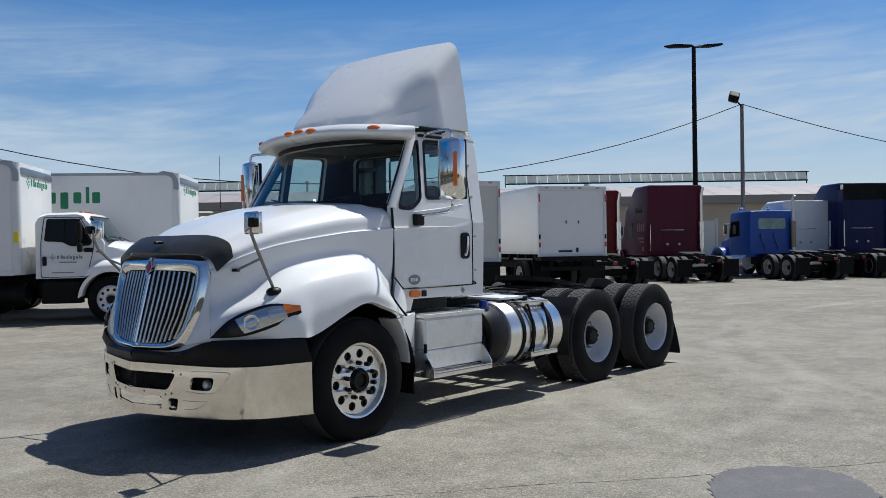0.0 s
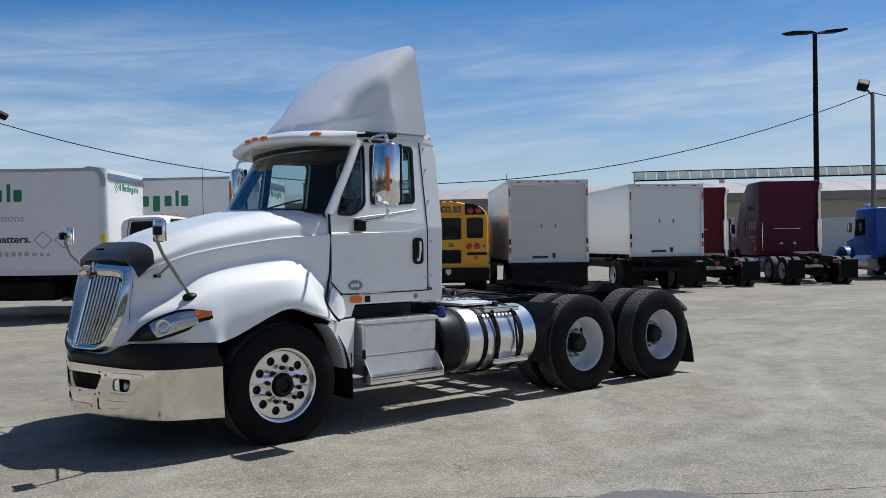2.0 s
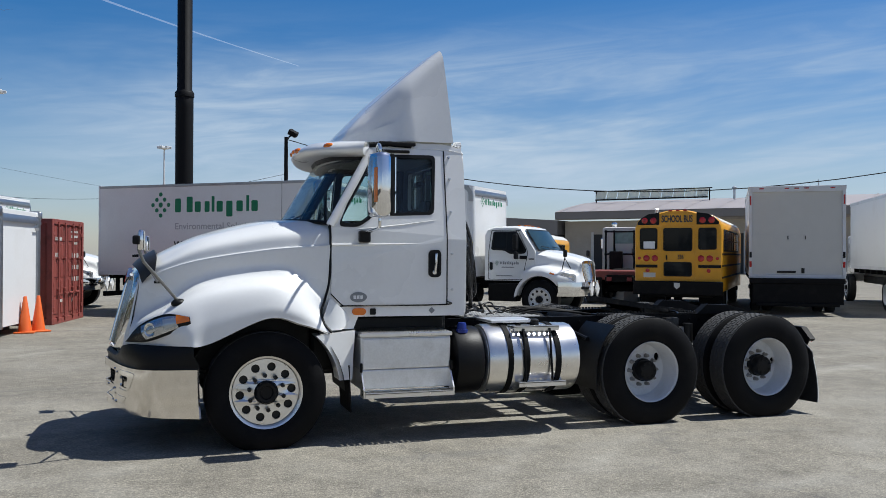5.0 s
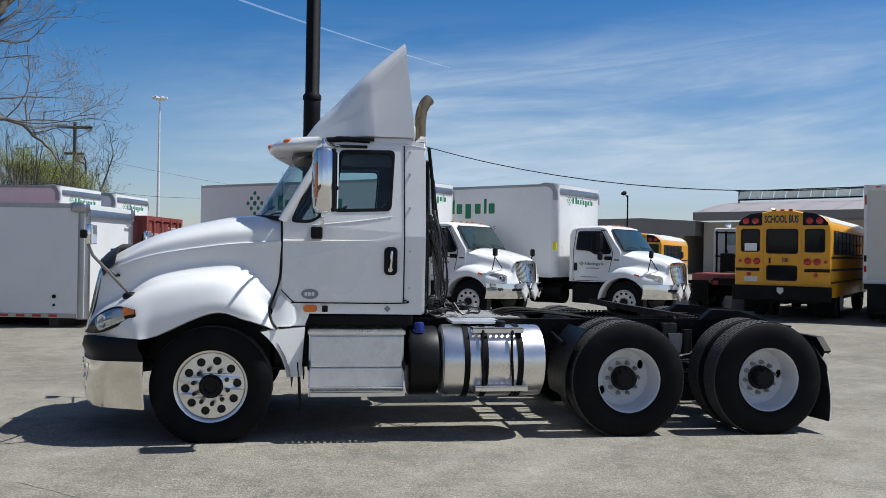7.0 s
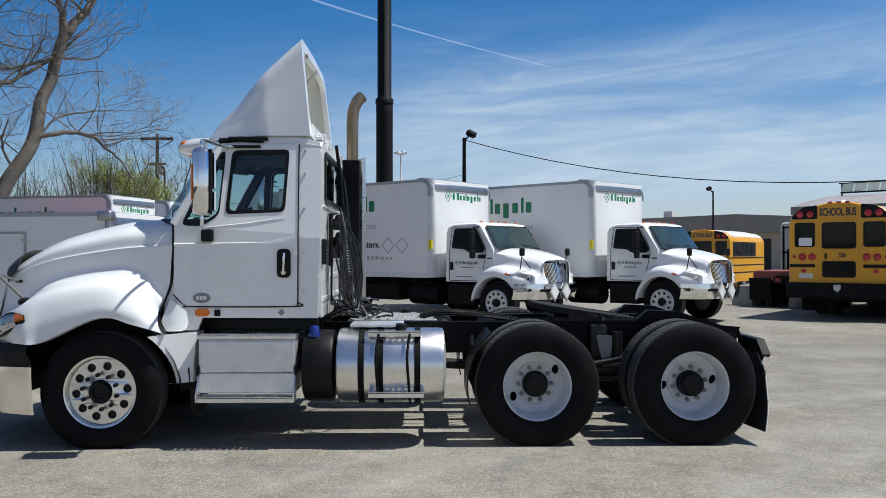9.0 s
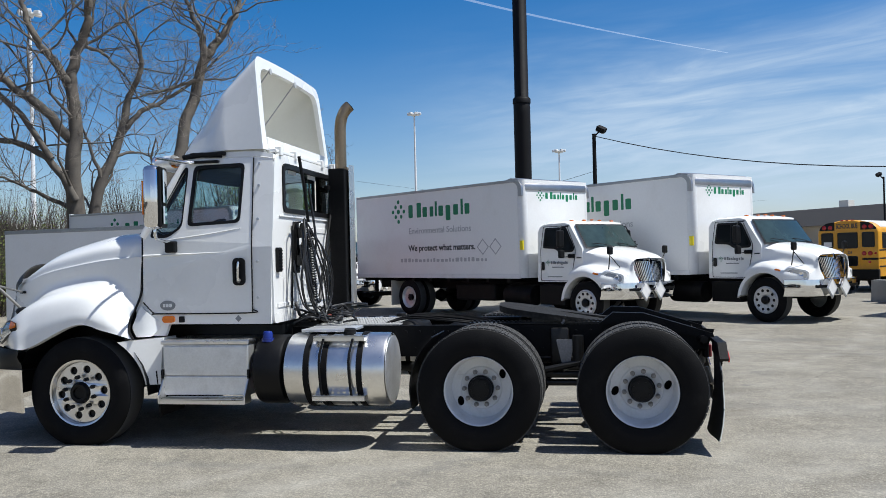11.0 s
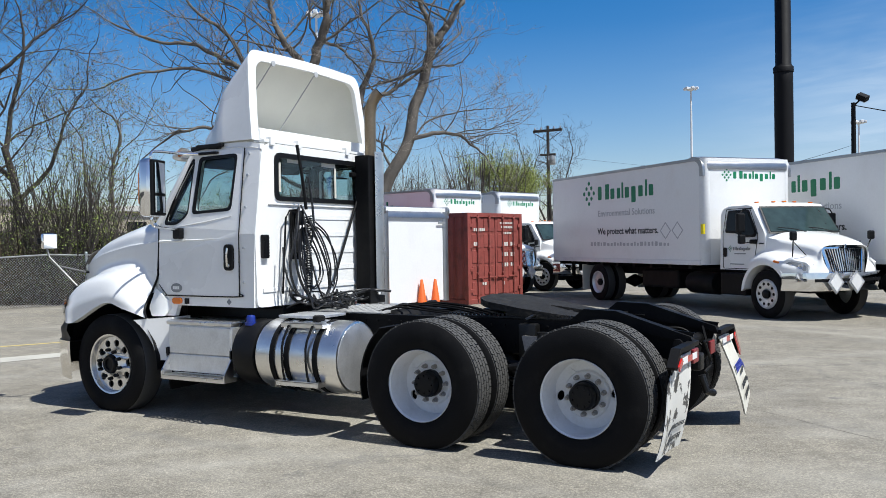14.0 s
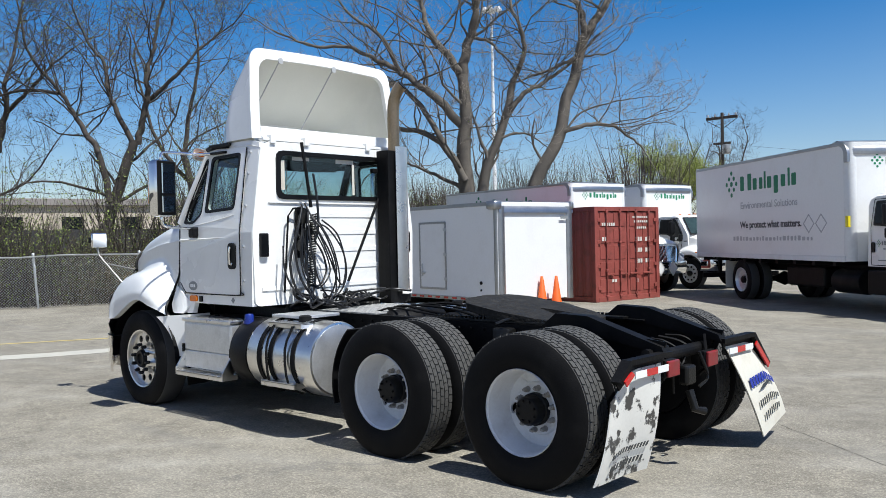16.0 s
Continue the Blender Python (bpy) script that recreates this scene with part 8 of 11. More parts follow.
    bm = B()
    plate(bm, round_rect(-0.47, 0.47, 0.92, 2.45, 0.04), [round_rect(-0.455, 0.455, 0.935, 2.435, 0.03)], 0.01, lambda u, v, d: (-0.010 + d, -u, v))
    dr_ = part("emergency_door", bm, BUSY, body, "yellow rear emergency door")
    framed(-0.36, 0.36, 1.76, 2.34, "door_window", dr_)
    framed(-0.35, 0.35, 1.06, 1.40, "door_window", dr_)
    framed(-1.0, -0.58, 1.80, 2.34, "rear_window", body)
    framed(0.58, 1.0, 1.80, 2.34, "rear_window", body)
    bm = B()
    plate(bm, round_rect(-0.93, -0.62, 1.80, 2.0, 0.01), (), 0.003, lambda u, v, d: (-0.022 + d, -u, v))
    part("notice", bm, BOXWHITE, body, "white paper notice in the window")
    text("lettering", "536", 0.155, DARKP, body, pose(-0.022, -0.0, 1.52, 90, 0, -90), "black fleet number", 1.0, 0.7, 0.004)
    bm = B()
    box(bm, -0.04, 0.0, 0.28, 0.32, 1.48, 1.62, 0.008)
    part("door_lever", bm, BLACKP, body)
    for s in (-1, 1):
        for k in (0.62, 0.85):
            bm = B()
            lathe(bm, [(0.0, -0.045), (0.07, -0.04), (0.088, -0.02), (0.088, 0.0)], (0, -s * k, 1.53), "x", 16)
            part("tail_light", bm, REDL, body, "round red tail light", 50)
        bm = B()
        lathe(bm, [(0.0, -0.035), (0.04, -0.03), (0.045, 0.0)], (0, -s * 1.05, 1.53), "x", 12)
        part("tail_light", bm, REDL, body, "", 50)
        bm = B()
        plate(bm, [(s * 0.55, 1.27), (s * 1.15, 1.27), (s * 1.15, 1.35), (s * 0.55, 1.35)], (), 0.02, lambda u, v, d: (-0.02 + d, -u, v))
        part("rub_rail", bm, BLACKP, body)
        bm = B()
        lathe(bm, [(0.0, -0.03), (0.05, -0.025), (0.055, 0.0)], (0, -s * 0.82, 1.19), "x", 12)
        part("reflector", bm, REDL, body, "", 50)
    bm = B()
    plate(bm, [(-0.93, 1.0), (-0.60, 1.0), (-0.60, 1.13), (-0.93, 1.13)], (), 0.004, lambda u, v, d: (-0.012 + d, -u, v))
    part("plate", bm, CREAM, body, "pale plate with plain bars")
    bm = B()
    box(bm, -0.16, 0.04, -1.2, 1.2, 0.52, 0.90, 0.03)
    bp = part("bumper", bm, BLACKF, body, "black steel bumper")
    bm = B()
    plate(bm, [(-0.08, 0.86), (0.08, 0.86), (0.08, 0.76), (0.0, 0.68), (-0.08, 0.76)], (), 0.01, lambda u, v, d: (-0.175 + d, -u, v))
    part("shield_badge", bm, CREAM, bp, "pale shield badge")
    # dark flap sheets added in place of the shadow below the bumper
    for s in (-1, 1):
        bm = B()
        box(bm, 0.9, 0.93, s * 0.8 - 0.33, s * 0.8 + 0.33, 0.16, 0.62, 0.005)
        part("mud_flap", bm, RUBBER, t)
    # flanks: windows and black rub rails
    nwin = int((L - 1.4) / 0.72)
    for s in (-1, 1):
        for k in range(nwin):
            x0 = 0.35 + 0.72 * k
            bm = B()
            plate(bm, round_rect(x0, x0 + 0.66, 1.72, 2.34, 0.04), [round_rect(x0 + 0.04, x0 + 0.62, 1.76, 2.02, 0.02), round_rect(x0 + 0.04, x0 + 0.62, 2.05, 2.30, 0.02)], 0.02, lambda u, v, d: (u, s * (W / 2 + 0.014 - d), v))
            wn = part("side_window", bm, BLACKP, body)
            bm = B()
            plate(bm, round_rect(x0 + 0.03, x0 + 0.63, 1.75, 2.29, 0.02), (), 0.006, lambda u, v, d: (u, s * (W / 2 + 0.009 - d), v))
            part("pane", bm, DARKWIN, wn)
        for z in (0.98, 1.30, 1.62):
            bm = B()
            box(bm, 0.04, L - 0.3, s * W / 2 - 0.01, s * W / 2 + 0.018, z, z + 0.055, 0.008)
            part("rub_rail", bm, BLACKP, body)
        plain_wheel(t, 2.2, s * 1.13, s, dish=0.12, name="rear_wheel", dual=True)
        plain_wheel(t, L - 0.4, s * 1.06, s, name="front_wheel")
    bm = B()
    box(bm, 0.1, L - 0.2, -0.9, 0.9, 0.45, 0.66, 0.02)
    box(bm, L - 0.1, L + 0.9, -0.8, 0.8, 0.6, 1.35, 0.1)
    part("chassis", bm, BLACKF, t)
    return t


school_bus(11.81, 12.86, 49.2, 7.6, "yellow school bus parked with its rear door shut")
small_bus = school_bus(12.27, 24.52, 54.0, 5.6, "short low yellow school bus standing behind the trucks")
small_bus.matrix_basis = heading(12.27, 24.52, 54.0, 2.36) @ Matrix.Diagonal((0.88, 0.88, 0.88, 1))


# ---- parked road tractors, seen from behind ----
def parked_tractor(xr, yr, th, paint, cab_x, cab_len, top, roof_rise, label, stacks=2, window=True, sleeper=True, low=1.0, marks=False, dark_back=False):
    t = thing("tractor_truck", heading(xr, yr, th, 2.45), label, "truck", "parked road tractors")
    bm = B()
    for s in (-1, 1):
        plate(bm, [(0.0, 0.72), (cab_x + cab_len + 1.2, 0.72), (cab_x + cab_len + 1.2, 1.0), (0.5, 1.0), (0.0, 0.90)], (), 0.06, lambda u, v, d: (u, s * (0.40 + d), v))
    for x in (0.05, 1.0, 2.2):
        box(bm, x, x + 0.12, -0.42, 0.42, 0.74, 0.96)
    box(bm, cab_x, cab_x + cab_len + 1.0, -0.8, 0.8, 0.55, 1.02, 0.04)
    for x in (0.85, 2.17):
        lathe(bm, [(0.07, -0.9), (0.2, -0.1), (0.2, 0.1), (0.07, 0.9)], (x, 0, 0.5), "y", 12)
    part("frame", bm, BLACKF, t)
    bm = B()
    plate(bm, soft_poly([(1.95, -0.3), (1.85, -0.45), (1.3, -0.45), (1.0, -0.25), (1.35, 0.0), (1.0, 0.25), (1.3, 0.45), (1.85, 0.45), (1.95, 0.3)], 0.05), (), 0.06, lambda u, v, d: (u, v, 1.10 + 0.09 * (u - 1.4) - d))
    part("fifth_wheel", bm, GREASE, t)
    for s in (-1, 1):
        plain_wheel(t, 0.85, s * 1.20, s, disc=DULLW, dish=0.14, name="rear_wheel", dual=True)
        plain_wheel(t, 2.17, s * 1.20, s, disc=DULLW, dish=0.14, name="rear_wheel", dual=True)
        plain_wheel(t, cab_x + cab_len + 0.7, s * 1.15, s, name="front_wheel")
        bm = B()
        box(bm, 0.18, 0.20, s * 0.92 - 0.29, s * 0.92 + 0.29, 0.22, 0.80)
        part("mud_flap", bm, RUBBER, t)
        bm = B()
        box(bm, 0.15, 0.22, s * 0.90 - 0.32, s * 0.90 + 0.32, 0.80, 0.88, 0.01)
        part("flap_hanger", bm, BLACKF, t)
        bm = B()
        box(bm, -0.03, 0.0, s * 0.33 - 0.08, s * 0.33 + 0.08, 0.76, 0.88, 0.01)
        part("tail_light", bm, REDD, t)
        bm = B()
        lathe(bm, [(0.0, cab_x + 0.3), (0.30, cab_x + 0.3), (0.31, cab_x + 0.34), (0.31, cab_x + cab_len - 0.3), (0.30, cab_x + cab_len - 0.26), (0.0, cab_x + cab_len - 0.26)], (0, s * 0.92, 0.66), "x", 24)
        part("fuel_tank", bm, BRUSH, t, "", 40)
    hw = 1.18 if sleeper else 1.02
    def sec(x, w, zt, r):
        pts = [Vector((x, w, low)), Vector((x, w, zt - r))]
        for k in range(1, 6):
            a = radians(18 * k)
            pts.append(Vector((x, w - r + r * math.cos(a), zt - r + r * math.sin(a))))
        pts.append(Vector((x, 0, zt)))
        pts.append(Vector((x, 0, low)))
        return pts
    x1 = cab_x + cab_len
    secs2 = [sec(cab_x, hw - 0.02, top - 0.02, 0.12), sec(cab_x + 0.06, hw, top, 0.14), sec(cab_x + cab_len * 0.55, hw, top, 0.16), sec(cab_x + cab_len * 0.75, hw - 0.04, top - roof_rise * 0.35, 0.2), sec(x1 - 0.1, hw - 0.10, top - roof_rise * 0.85, 0.25), sec(x1 + 0.15, hw - 0.13, top - roof_rise, 0.2), sec(x1 + 0.6, hw - 0.15, min(1.95, top - 0.7), 0.2)]
    if not sleeper:
        secs2 = [sec(cab_x, hw - 0.03, top - 0.03, 0.10), sec(cab_x + 0.05, hw, top, 0.12), sec(x1 - 0.30, hw, top, 0.12), sec(x1 - 0.20, hw, top - 0.05, 0.12), sec(x1, hw - 0.03, 1.84, 0.10), sec(x1 + 0.03, 0.84, 1.76, 0.12), sec(x1 + 1.1, 0.74, 1.60, 0.14), sec(x1 + 1.3, 0.66, 1.42, 0.2)]
    bm = B()
    for s in (-1, 1):
        g = [[bm.verts.new((p.x, p.y * s, p.z)) for p in sc] for sc in secs2]
        for a, b in zip(g, g[1:]):
            for i in range(len(a) - 1):
                bm.faces.new((a[i], a[i + 1], b[i + 1], b[i]))
        bm.faces.new(g[0]); bm.faces.new(g[-1])
    bmesh.ops.remove_doubles(bm, verts=bm.verts, dist=0.001)
    cab = part("cab", bm, paint, t, "", 40)
    bm = B()
    if sleeper:
        box(bm, x1 + 0.4, x1 + 2.0, -0.9, 0.9, 0.75, 1.8, 0.2)
    for s in (-1, 1):
        arch = [(x1 + 0.7 + 0.66 * math.cos(radians(a)), 0.62 + 0.66 * math.sin(radians(a))) for a in range(-5, 186, 12)]
        arch_in = [(x1 + 0.7 + 0.56 * math.cos(radians(a)), 0.62 + 0.56 * math.sin(radians(a))) for a in range(-5, 186, 12)]
        plate(bm, arch + arch_in[::-1], (), 0.42, lambda u, v, d: (u, s * (1.18 - d), v))
    part("hood", bm, paint, cab, "", 40)
    for s in (-1, 1):
        bm = B()
        d0 = x1 - 0.95
        plate(bm, soft_poly([(d0, 1.75), (d0 + 0.85, 1.70), (d0 + 0.70, 2.35), (d0, 2.40)], 0.05), (), 0.01, lambda u, v, d: (u, s * (hw + 0.006 - d - (0.12 if sleeper else 0.0) * max(0, (u - d0) / 0.95)), v))
        part("side_window", bm, DARKWIN, cab)
        bm = B()
        tube(bm, [(x1 - 0.2, s * (hw - 0.05), 2.3), (x1 - 0.1, s * (hw + 0.22), 2.3), (x1 - 0.1, s * (hw + 0.24), 1.8)], 0.015, 6)
        box(bm, x1 - 0.15, x1 - 0.05, s * (hw + 0.22) - 0.09, s * (hw + 0.22) + 0.09, 1.85, 2.25, 0.03)
        part("door_mirror", bm, CHROME, cab)
        if s * -1 in ((1, -1) if stacks == 2 else (1,)):
            bm = B()
            tube(bm, [(cab_x - 0.12, s * (hw - 0.12), 1.0), (cab_x - 0.12, s * (hw - 0.12), top - (0.45 if sleeper else -0.50)), (cab_x - 0.20, s * (hw - 0.08), top - (0.10 if sleeper else -0.62))], 0.06, 12)
            sk_ = part("exhaust_pipe", bm, ALU if sleeper else BRUSH, t, "bright exhaust pipe", 60)
            bm = B()
            tube(bm, [(cab_x - 0.12, s * (hw - 0.12), 1.25), (cab_x - 0.12, s * (hw - 0.12), 2.35)], 0.11, 14)
            part("heat_shield", bm, ALU if sleeper else STACKM, sk_, "", 60)
    if window:
        bm = B()
        plate(bm, round_rect(-0.62, 0.62, 2.03, 2.47, 0.07) if not sleeper else round_rect(-0.3, 0.3, 2.3, 2.5, 0.04), (), 0.012, lambda u, v, d: (cab_x - 0.008 + d, u, v))
        part("rear_window", bm, DARKWIN if sleeper else PALEWIN, cab)
    bm = B()
    if sleeper:
        for y in (-0.5, 0.0, 0.5):
            box(bm, cab_x - 0.008, cab_x + 0.01, y - 0.012, y + 0.012, 1.15, top - 0.35)
        box(bm, cab_x - 0.01, cab_x + 0.01, -0.9, 0.9, 1.62, 1.64)
        for s in (-1, 1):
            box(bm, cab_x + 0.1, x1 - 1.0, s * hw - 0.008, s * hw + 0.006, 2.0, 2.02)
            lathe(bm, [(0.045, 0.0), (0.045, 0.01), (0.0, 0.01)], (cab_x + 0.5, s * hw, 1.3), "y", 12)
            lathe(bm, [(0.045, 0.0), (0.045, 0.01), (0.0, 0.01)], (cab_x + 0.8, s * hw, 1.3), "y", 12)
    else:
        box(bm, cab_x - 0.01, cab_x + 0.01, -0.7, 0.7, 1.5, 1.53)
    part("seams", bm, paint, cab)
    if sleeper:
        # grab rails and lamps on the back panel
        bm = B()
        tube(bm, [(cab_x - 0.03, 0.62, 2.02), (cab_x - 0.05, 0.55, 2.02), (cab_x - 0.05, -0.30, 2.02), (cab_x - 0.03, -0.36, 2.02)], 0.014, 6)
        part("grab_rail", bm, CHROME, cab, "", 60)
        bm = B()
        tube(bm, [(cab_x - 0.02, hw - 0.10, 1.20), (cab_x - 0.05, hw - 0.10, 1.30), (cab_x - 0.05, hw - 0.10, 2.20), (cab_x - 0.02, hw - 0.10, 2.26)], 0.016, 6)
        part("grab_rail", bm, CHROME, cab, "", 60)
        for y in (0.35, -0.15):
            bm = B()
            lathe(bm, [(0.055, 0.0), (0.05, -0.02), (0.0, -0.03)], (cab_x - 0.01, y, 1.45), "x", 14)
            part("work_lamp", bm, CLEARL, cab, "", 50)
        # side print, side glass and roof fairing ends
        if marks:
            for k in range(4):
                bm = B()
                plate(bm, round_rect(cab_x + 0.35 + 0.22 * k, cab_x + 0.50 + 0.22 * k, 1.98, 2.34 - 0.05 * (k % 2), 0.03), (), 0.004, lambda u, v, d: (u, hw + 0.006 - d, v))
                part("print_bar", bm, PINKP, cab, "pale red print on the sleeper side")
            for za, zb, w_ in ((1.66, 1.74, 0.7), (1.52, 1.58, 0.5), (1.18, 1.36, 0.22)):
                bm = B()
                plate(bm, round_rect(cab_x + 0.4, cab_x + 0.4 + w_, za, zb, 0.02), (), 0.004, lambda u, v, d: (u, hw + 0.006 - d, v))
                part("print_bar", bm, PINKP, cab)
            bm = B()
            plate(bm, soft_poly([(cab_x + 0.55, 2.75), (cab_x + 1.25, 2.75), (cab_x + 1.35, 2.95), (cab_x + 0.55, 3.02)], 0.05), (), 0.01, lambda u, v, d: (u, hw + 0.006 - d, v))
            part("side_window", bm, DARKWIN, cab)
        if dark_back:
            bm = B()
            plate(bm, round_rect(-hw + 0.06, hw - 0.06, top - 0.72, top - 0.06, 0.08), (), 0.02, lambda u, v, d: (cab_x - 0.02 + d, u, v))
            part("fairing_back", bm, BLACKF, cab, "black open back of the roof fairing")
            for s in (-1, 1):
                bm = B()
                box(bm, cab_x - 0.42, cab_x + 0.02, s * (hw - 0.02) - 0.015, s * (hw - 0.02) + 0.015, 1.15, top - 0.30, 0.01)
                part("side_extender", bm, NAVY, cab)
                for z in (1.5, 2.1, 2.7):
                    bm = B()
                    tube(bm, [(cab_x, s * (hw - 0.30), z), (cab_x - 0.38, s * (hw - 0.04), z)], 0.02, 6)
                    part("extender_stay", bm, BLACKF, cab)
    else:
        for y in (0.55, -0.05):
            bm = B()
            tube(bm, [(cab_x - 0.03, y, 1.85), (cab_x - 0.06, y - 0.02, 1.6), (cab_x - 0.05, y - 0.16, 1.30), (cab_x - 0.05, y - 0.2, 1.12)], 0.016, 6, curve=12)
            part("air_hose", bm, HOSE, cab, "", 60)
        for y in (-0.55, 0.75):
            bm = B()
            lathe(bm, [(0.03, 0.0), (0.03, 0.05), (0.09, 0.09), (0.11, 0.15), (0.09, 0.21), (0.0, 0.24)], (x1 - 0.6, y, top - 0.02), "z", 14)
            part("roof_lamp", bm, CHROME, cab, "", 50)
    return t


parked_tractor(21.33, 9.75, 52, REDP, 3.2, 2.0, 3.60, 0.6, "red tractor with chrome exhaust pipes, parked in a row", 2, True, True)
parked_tractor(24.75, 8.1, 50, MAROON, 3.1, 2.6, 3.85, 0.8, "dark maroon sleeper tractor parked in a row", 1, False, True, marks=True)
parked_tractor(28.2, 5.0, 52, BLUEPT, 3.75, 1.75, 2.80, 0.15, "bright blue day-cab tractor parked in a row", 1, True, False, 0.86)
parked_tractor(30.7, 4.7, 52, SILVER, 3.2, 2.4, 3.25, 0.6, "pale silver sleeper tractor parked in a row", 1, False, True)
parked_tractor(31.7, 3.1, 46, NAVY, 3.1, 2.6, 3.95, 0.8, "navy blue sleeper tractor parked in a row", 2, False, True, dark_back=True)
wk = parked_tractor(12.4, 17.2, 52, CREAM, 2.8, 1.7, 2.62, 0.2, "off-white day-cab truck behind the school bus", 0, True, False)
# its work deck: rusty floor, dark uprights and a crossbar
bm = B()
box(bm, 0.25, 2.45, -1.05, 1.05, 1.02, 1.10, 0.01)
box(bm, 0.2, 0.3, -1.1, 1.1, 0.80, 1.08, 0.01)
part("work_deck", bm, RUST, wk, "rusty brown work deck")
for y in (-0.75, -0.15, 0.55, 0.85):
    bm = B()
    tube(bm, [(2.55, y, 1.1), (2.55, y, 2.5)], 0.035, 8)
    part("rack_post", bm, BLACKF, wk)
for z in (1.65, 2.45):
    bm = B()
    tube(bm, [(2.55, -0.8, z), (2.55, 0.9, z)], 0.03, 8)
    part("rack_bar", bm, BLACKF, wk)
bm = B()
box(bm, 2.35, 2.6, 0.25, 0.7, 1.1, 1.75, 0.03)
part("tool_box", bm, BLACKF, wk)


# ---- box body standing on the ground, container, cones ----
def box_body():
    L, W, z0, z1 = 6.0, 2.40, 0.19, 2.50
    t = thing("cargo_box", heading(-9.20, 12.75, -10.0, W), "white cargo box body standing on timbers without a truck", "cargo box")
    bm = B()
    box(bm, 0, L - 0.05, -W / 2, W / 2, z0, z1 - 0.03, 0.01)
    body = part("shell", bm, BOXWHITE, t, "white panelled shell")
    for s in (-1, 1):
        bm = B()
        lathe(bm, [(0.13, z0 - 0.02), (0.13, z1 - 0.12)], (L - 0.125, s * (W / 2 - 0.115), 0), "z", 28)
        part("corner_post", bm, CAPALU, body, "grey rounded corner post", 40)
        bm = B()
        box(bm, L - 0.30, L + 0.02, s * W / 2 - 0.12 + (-0.02 if s < 0 else 0.02), s * W / 2 + (0.0 if s > 0 else 0.12) + 0.018 * s, z1 - 0.20, z1, 0.05)
        part("corner_cap", bm, CAPALU, body, "", 60)
        bm = B()
        box(bm, 0, L - 0.2, s * W / 2 - 0.01, s * W / 2 + 0.012, z1 - 0.11, z1 - 0.02, 0.006)
        box(bm, 0, L - 0.2, s * W / 2 - 0.01, s * W / 2 + 0.014, z0, z0 + 0.09, 0.006)
        part("side_rail", bm, CAPALU, body)
    bm = B()
    g = []
    for y in (-W / 2 + 0.02, W / 2 - 0.02):
        g.append([bm.verts.new((L - 0.30 + 0.30 * math.sin(radians(a)), y, z1 - 0.28 + 0.28 * math.cos(radians(a)))) for a in range(0, 91, 10)])
    for i in range(len(g[0]) - 1):
        bm.faces.new((g[0][i], g[0][i + 1], g[1][i + 1], g[1][i]))
    bm.faces.new(g[0]); bm.faces.new(g[1])
    part("front_cap", bm, CAPALU, body, "rolled aluminium front roof edge", 60)
    for k in range(16):
        bm = B()
        box(bm, 0.3 + 0.33 * k, 0.47 + 0.33 * k, -W / 2 - 0.018, -W / 2 - 0.012, z0 + 0.02, z0 + 0.07)
        part("marker_strip", bm, REDL, body, "red reflective marker strip")
    bm = B()
    plate(bm, round_rect(2.95, 4.05, 0.42, 2.08, 0.03), [round_rect(3.0, 4.0, 0.47, 2.03, 0.03)], 0.02, lambda u, v, d: (u, -W / 2 - 0.018 + d, v))
    door = part("door", bm, CAPALU, body, "closed side door with grey metal frame")
    bm = B()
    plate(bm, round_rect(3.0, 4.0, 0.47, 2.03, 0.03), (), 0.012, lambda u, v, d: (u, -W / 2 - 0.010 + d, v))
    part("door_leaf", bm, BOXWHITE, door)
    bm = B()
    box(bm, 3.04, 3.20, -W / 2 - 0.05, -W / 2 - 0.012, 0.80, 0.84, 0.006); box(bm, 3.06, 3.10, -W / 2 - 0.04, -W / 2 - 0.012, 0.74, 1.05, 0.006)
    part("latch", bm, GALV, door)
    for z in (0.65, 1.25, 1.85):
        bm = B()
        box(bm, 3.96, 4.08, -W / 2 - 0.03, -W / 2 - 0.012, z, z + 0.07, 0.006)
        part("hinge", bm, GALV, door)
    bm = B()
    lathe(bm, [(0.04, 0.0), (0.04, -0.02), (0.0, -0.02)], (5.35, -W / 2, 0.62), "y", 12)
    part("socket", bm, BLACKP, body)
    bm = B()
    lathe(bm, [(0.025, 0.0), (0.025, -0.02), (0.0, -0.02)], (5.35, -W / 2, 0.45), "y", 12)
    part("socket", bm, BLACKP, body)
    bm = B()
    box(bm, L + 0.0, L + 0.006, W / 2 - 0.45, W / 2 - 0.2, z1 - 0.42, z1 - 0.36)
    part("maker_plate", bm, GREYP, body)
    for x in (0.3, 2.0, 3.8, 5.2):
        bm = B()
        box(bm, x, x + 0.2, -W / 2 + 0.1, W / 2 - 0.1, 0.0, z0, 0.01)
        part("timber", bm, WOODP, t, "dark timber bearer")
    return t


box_body()


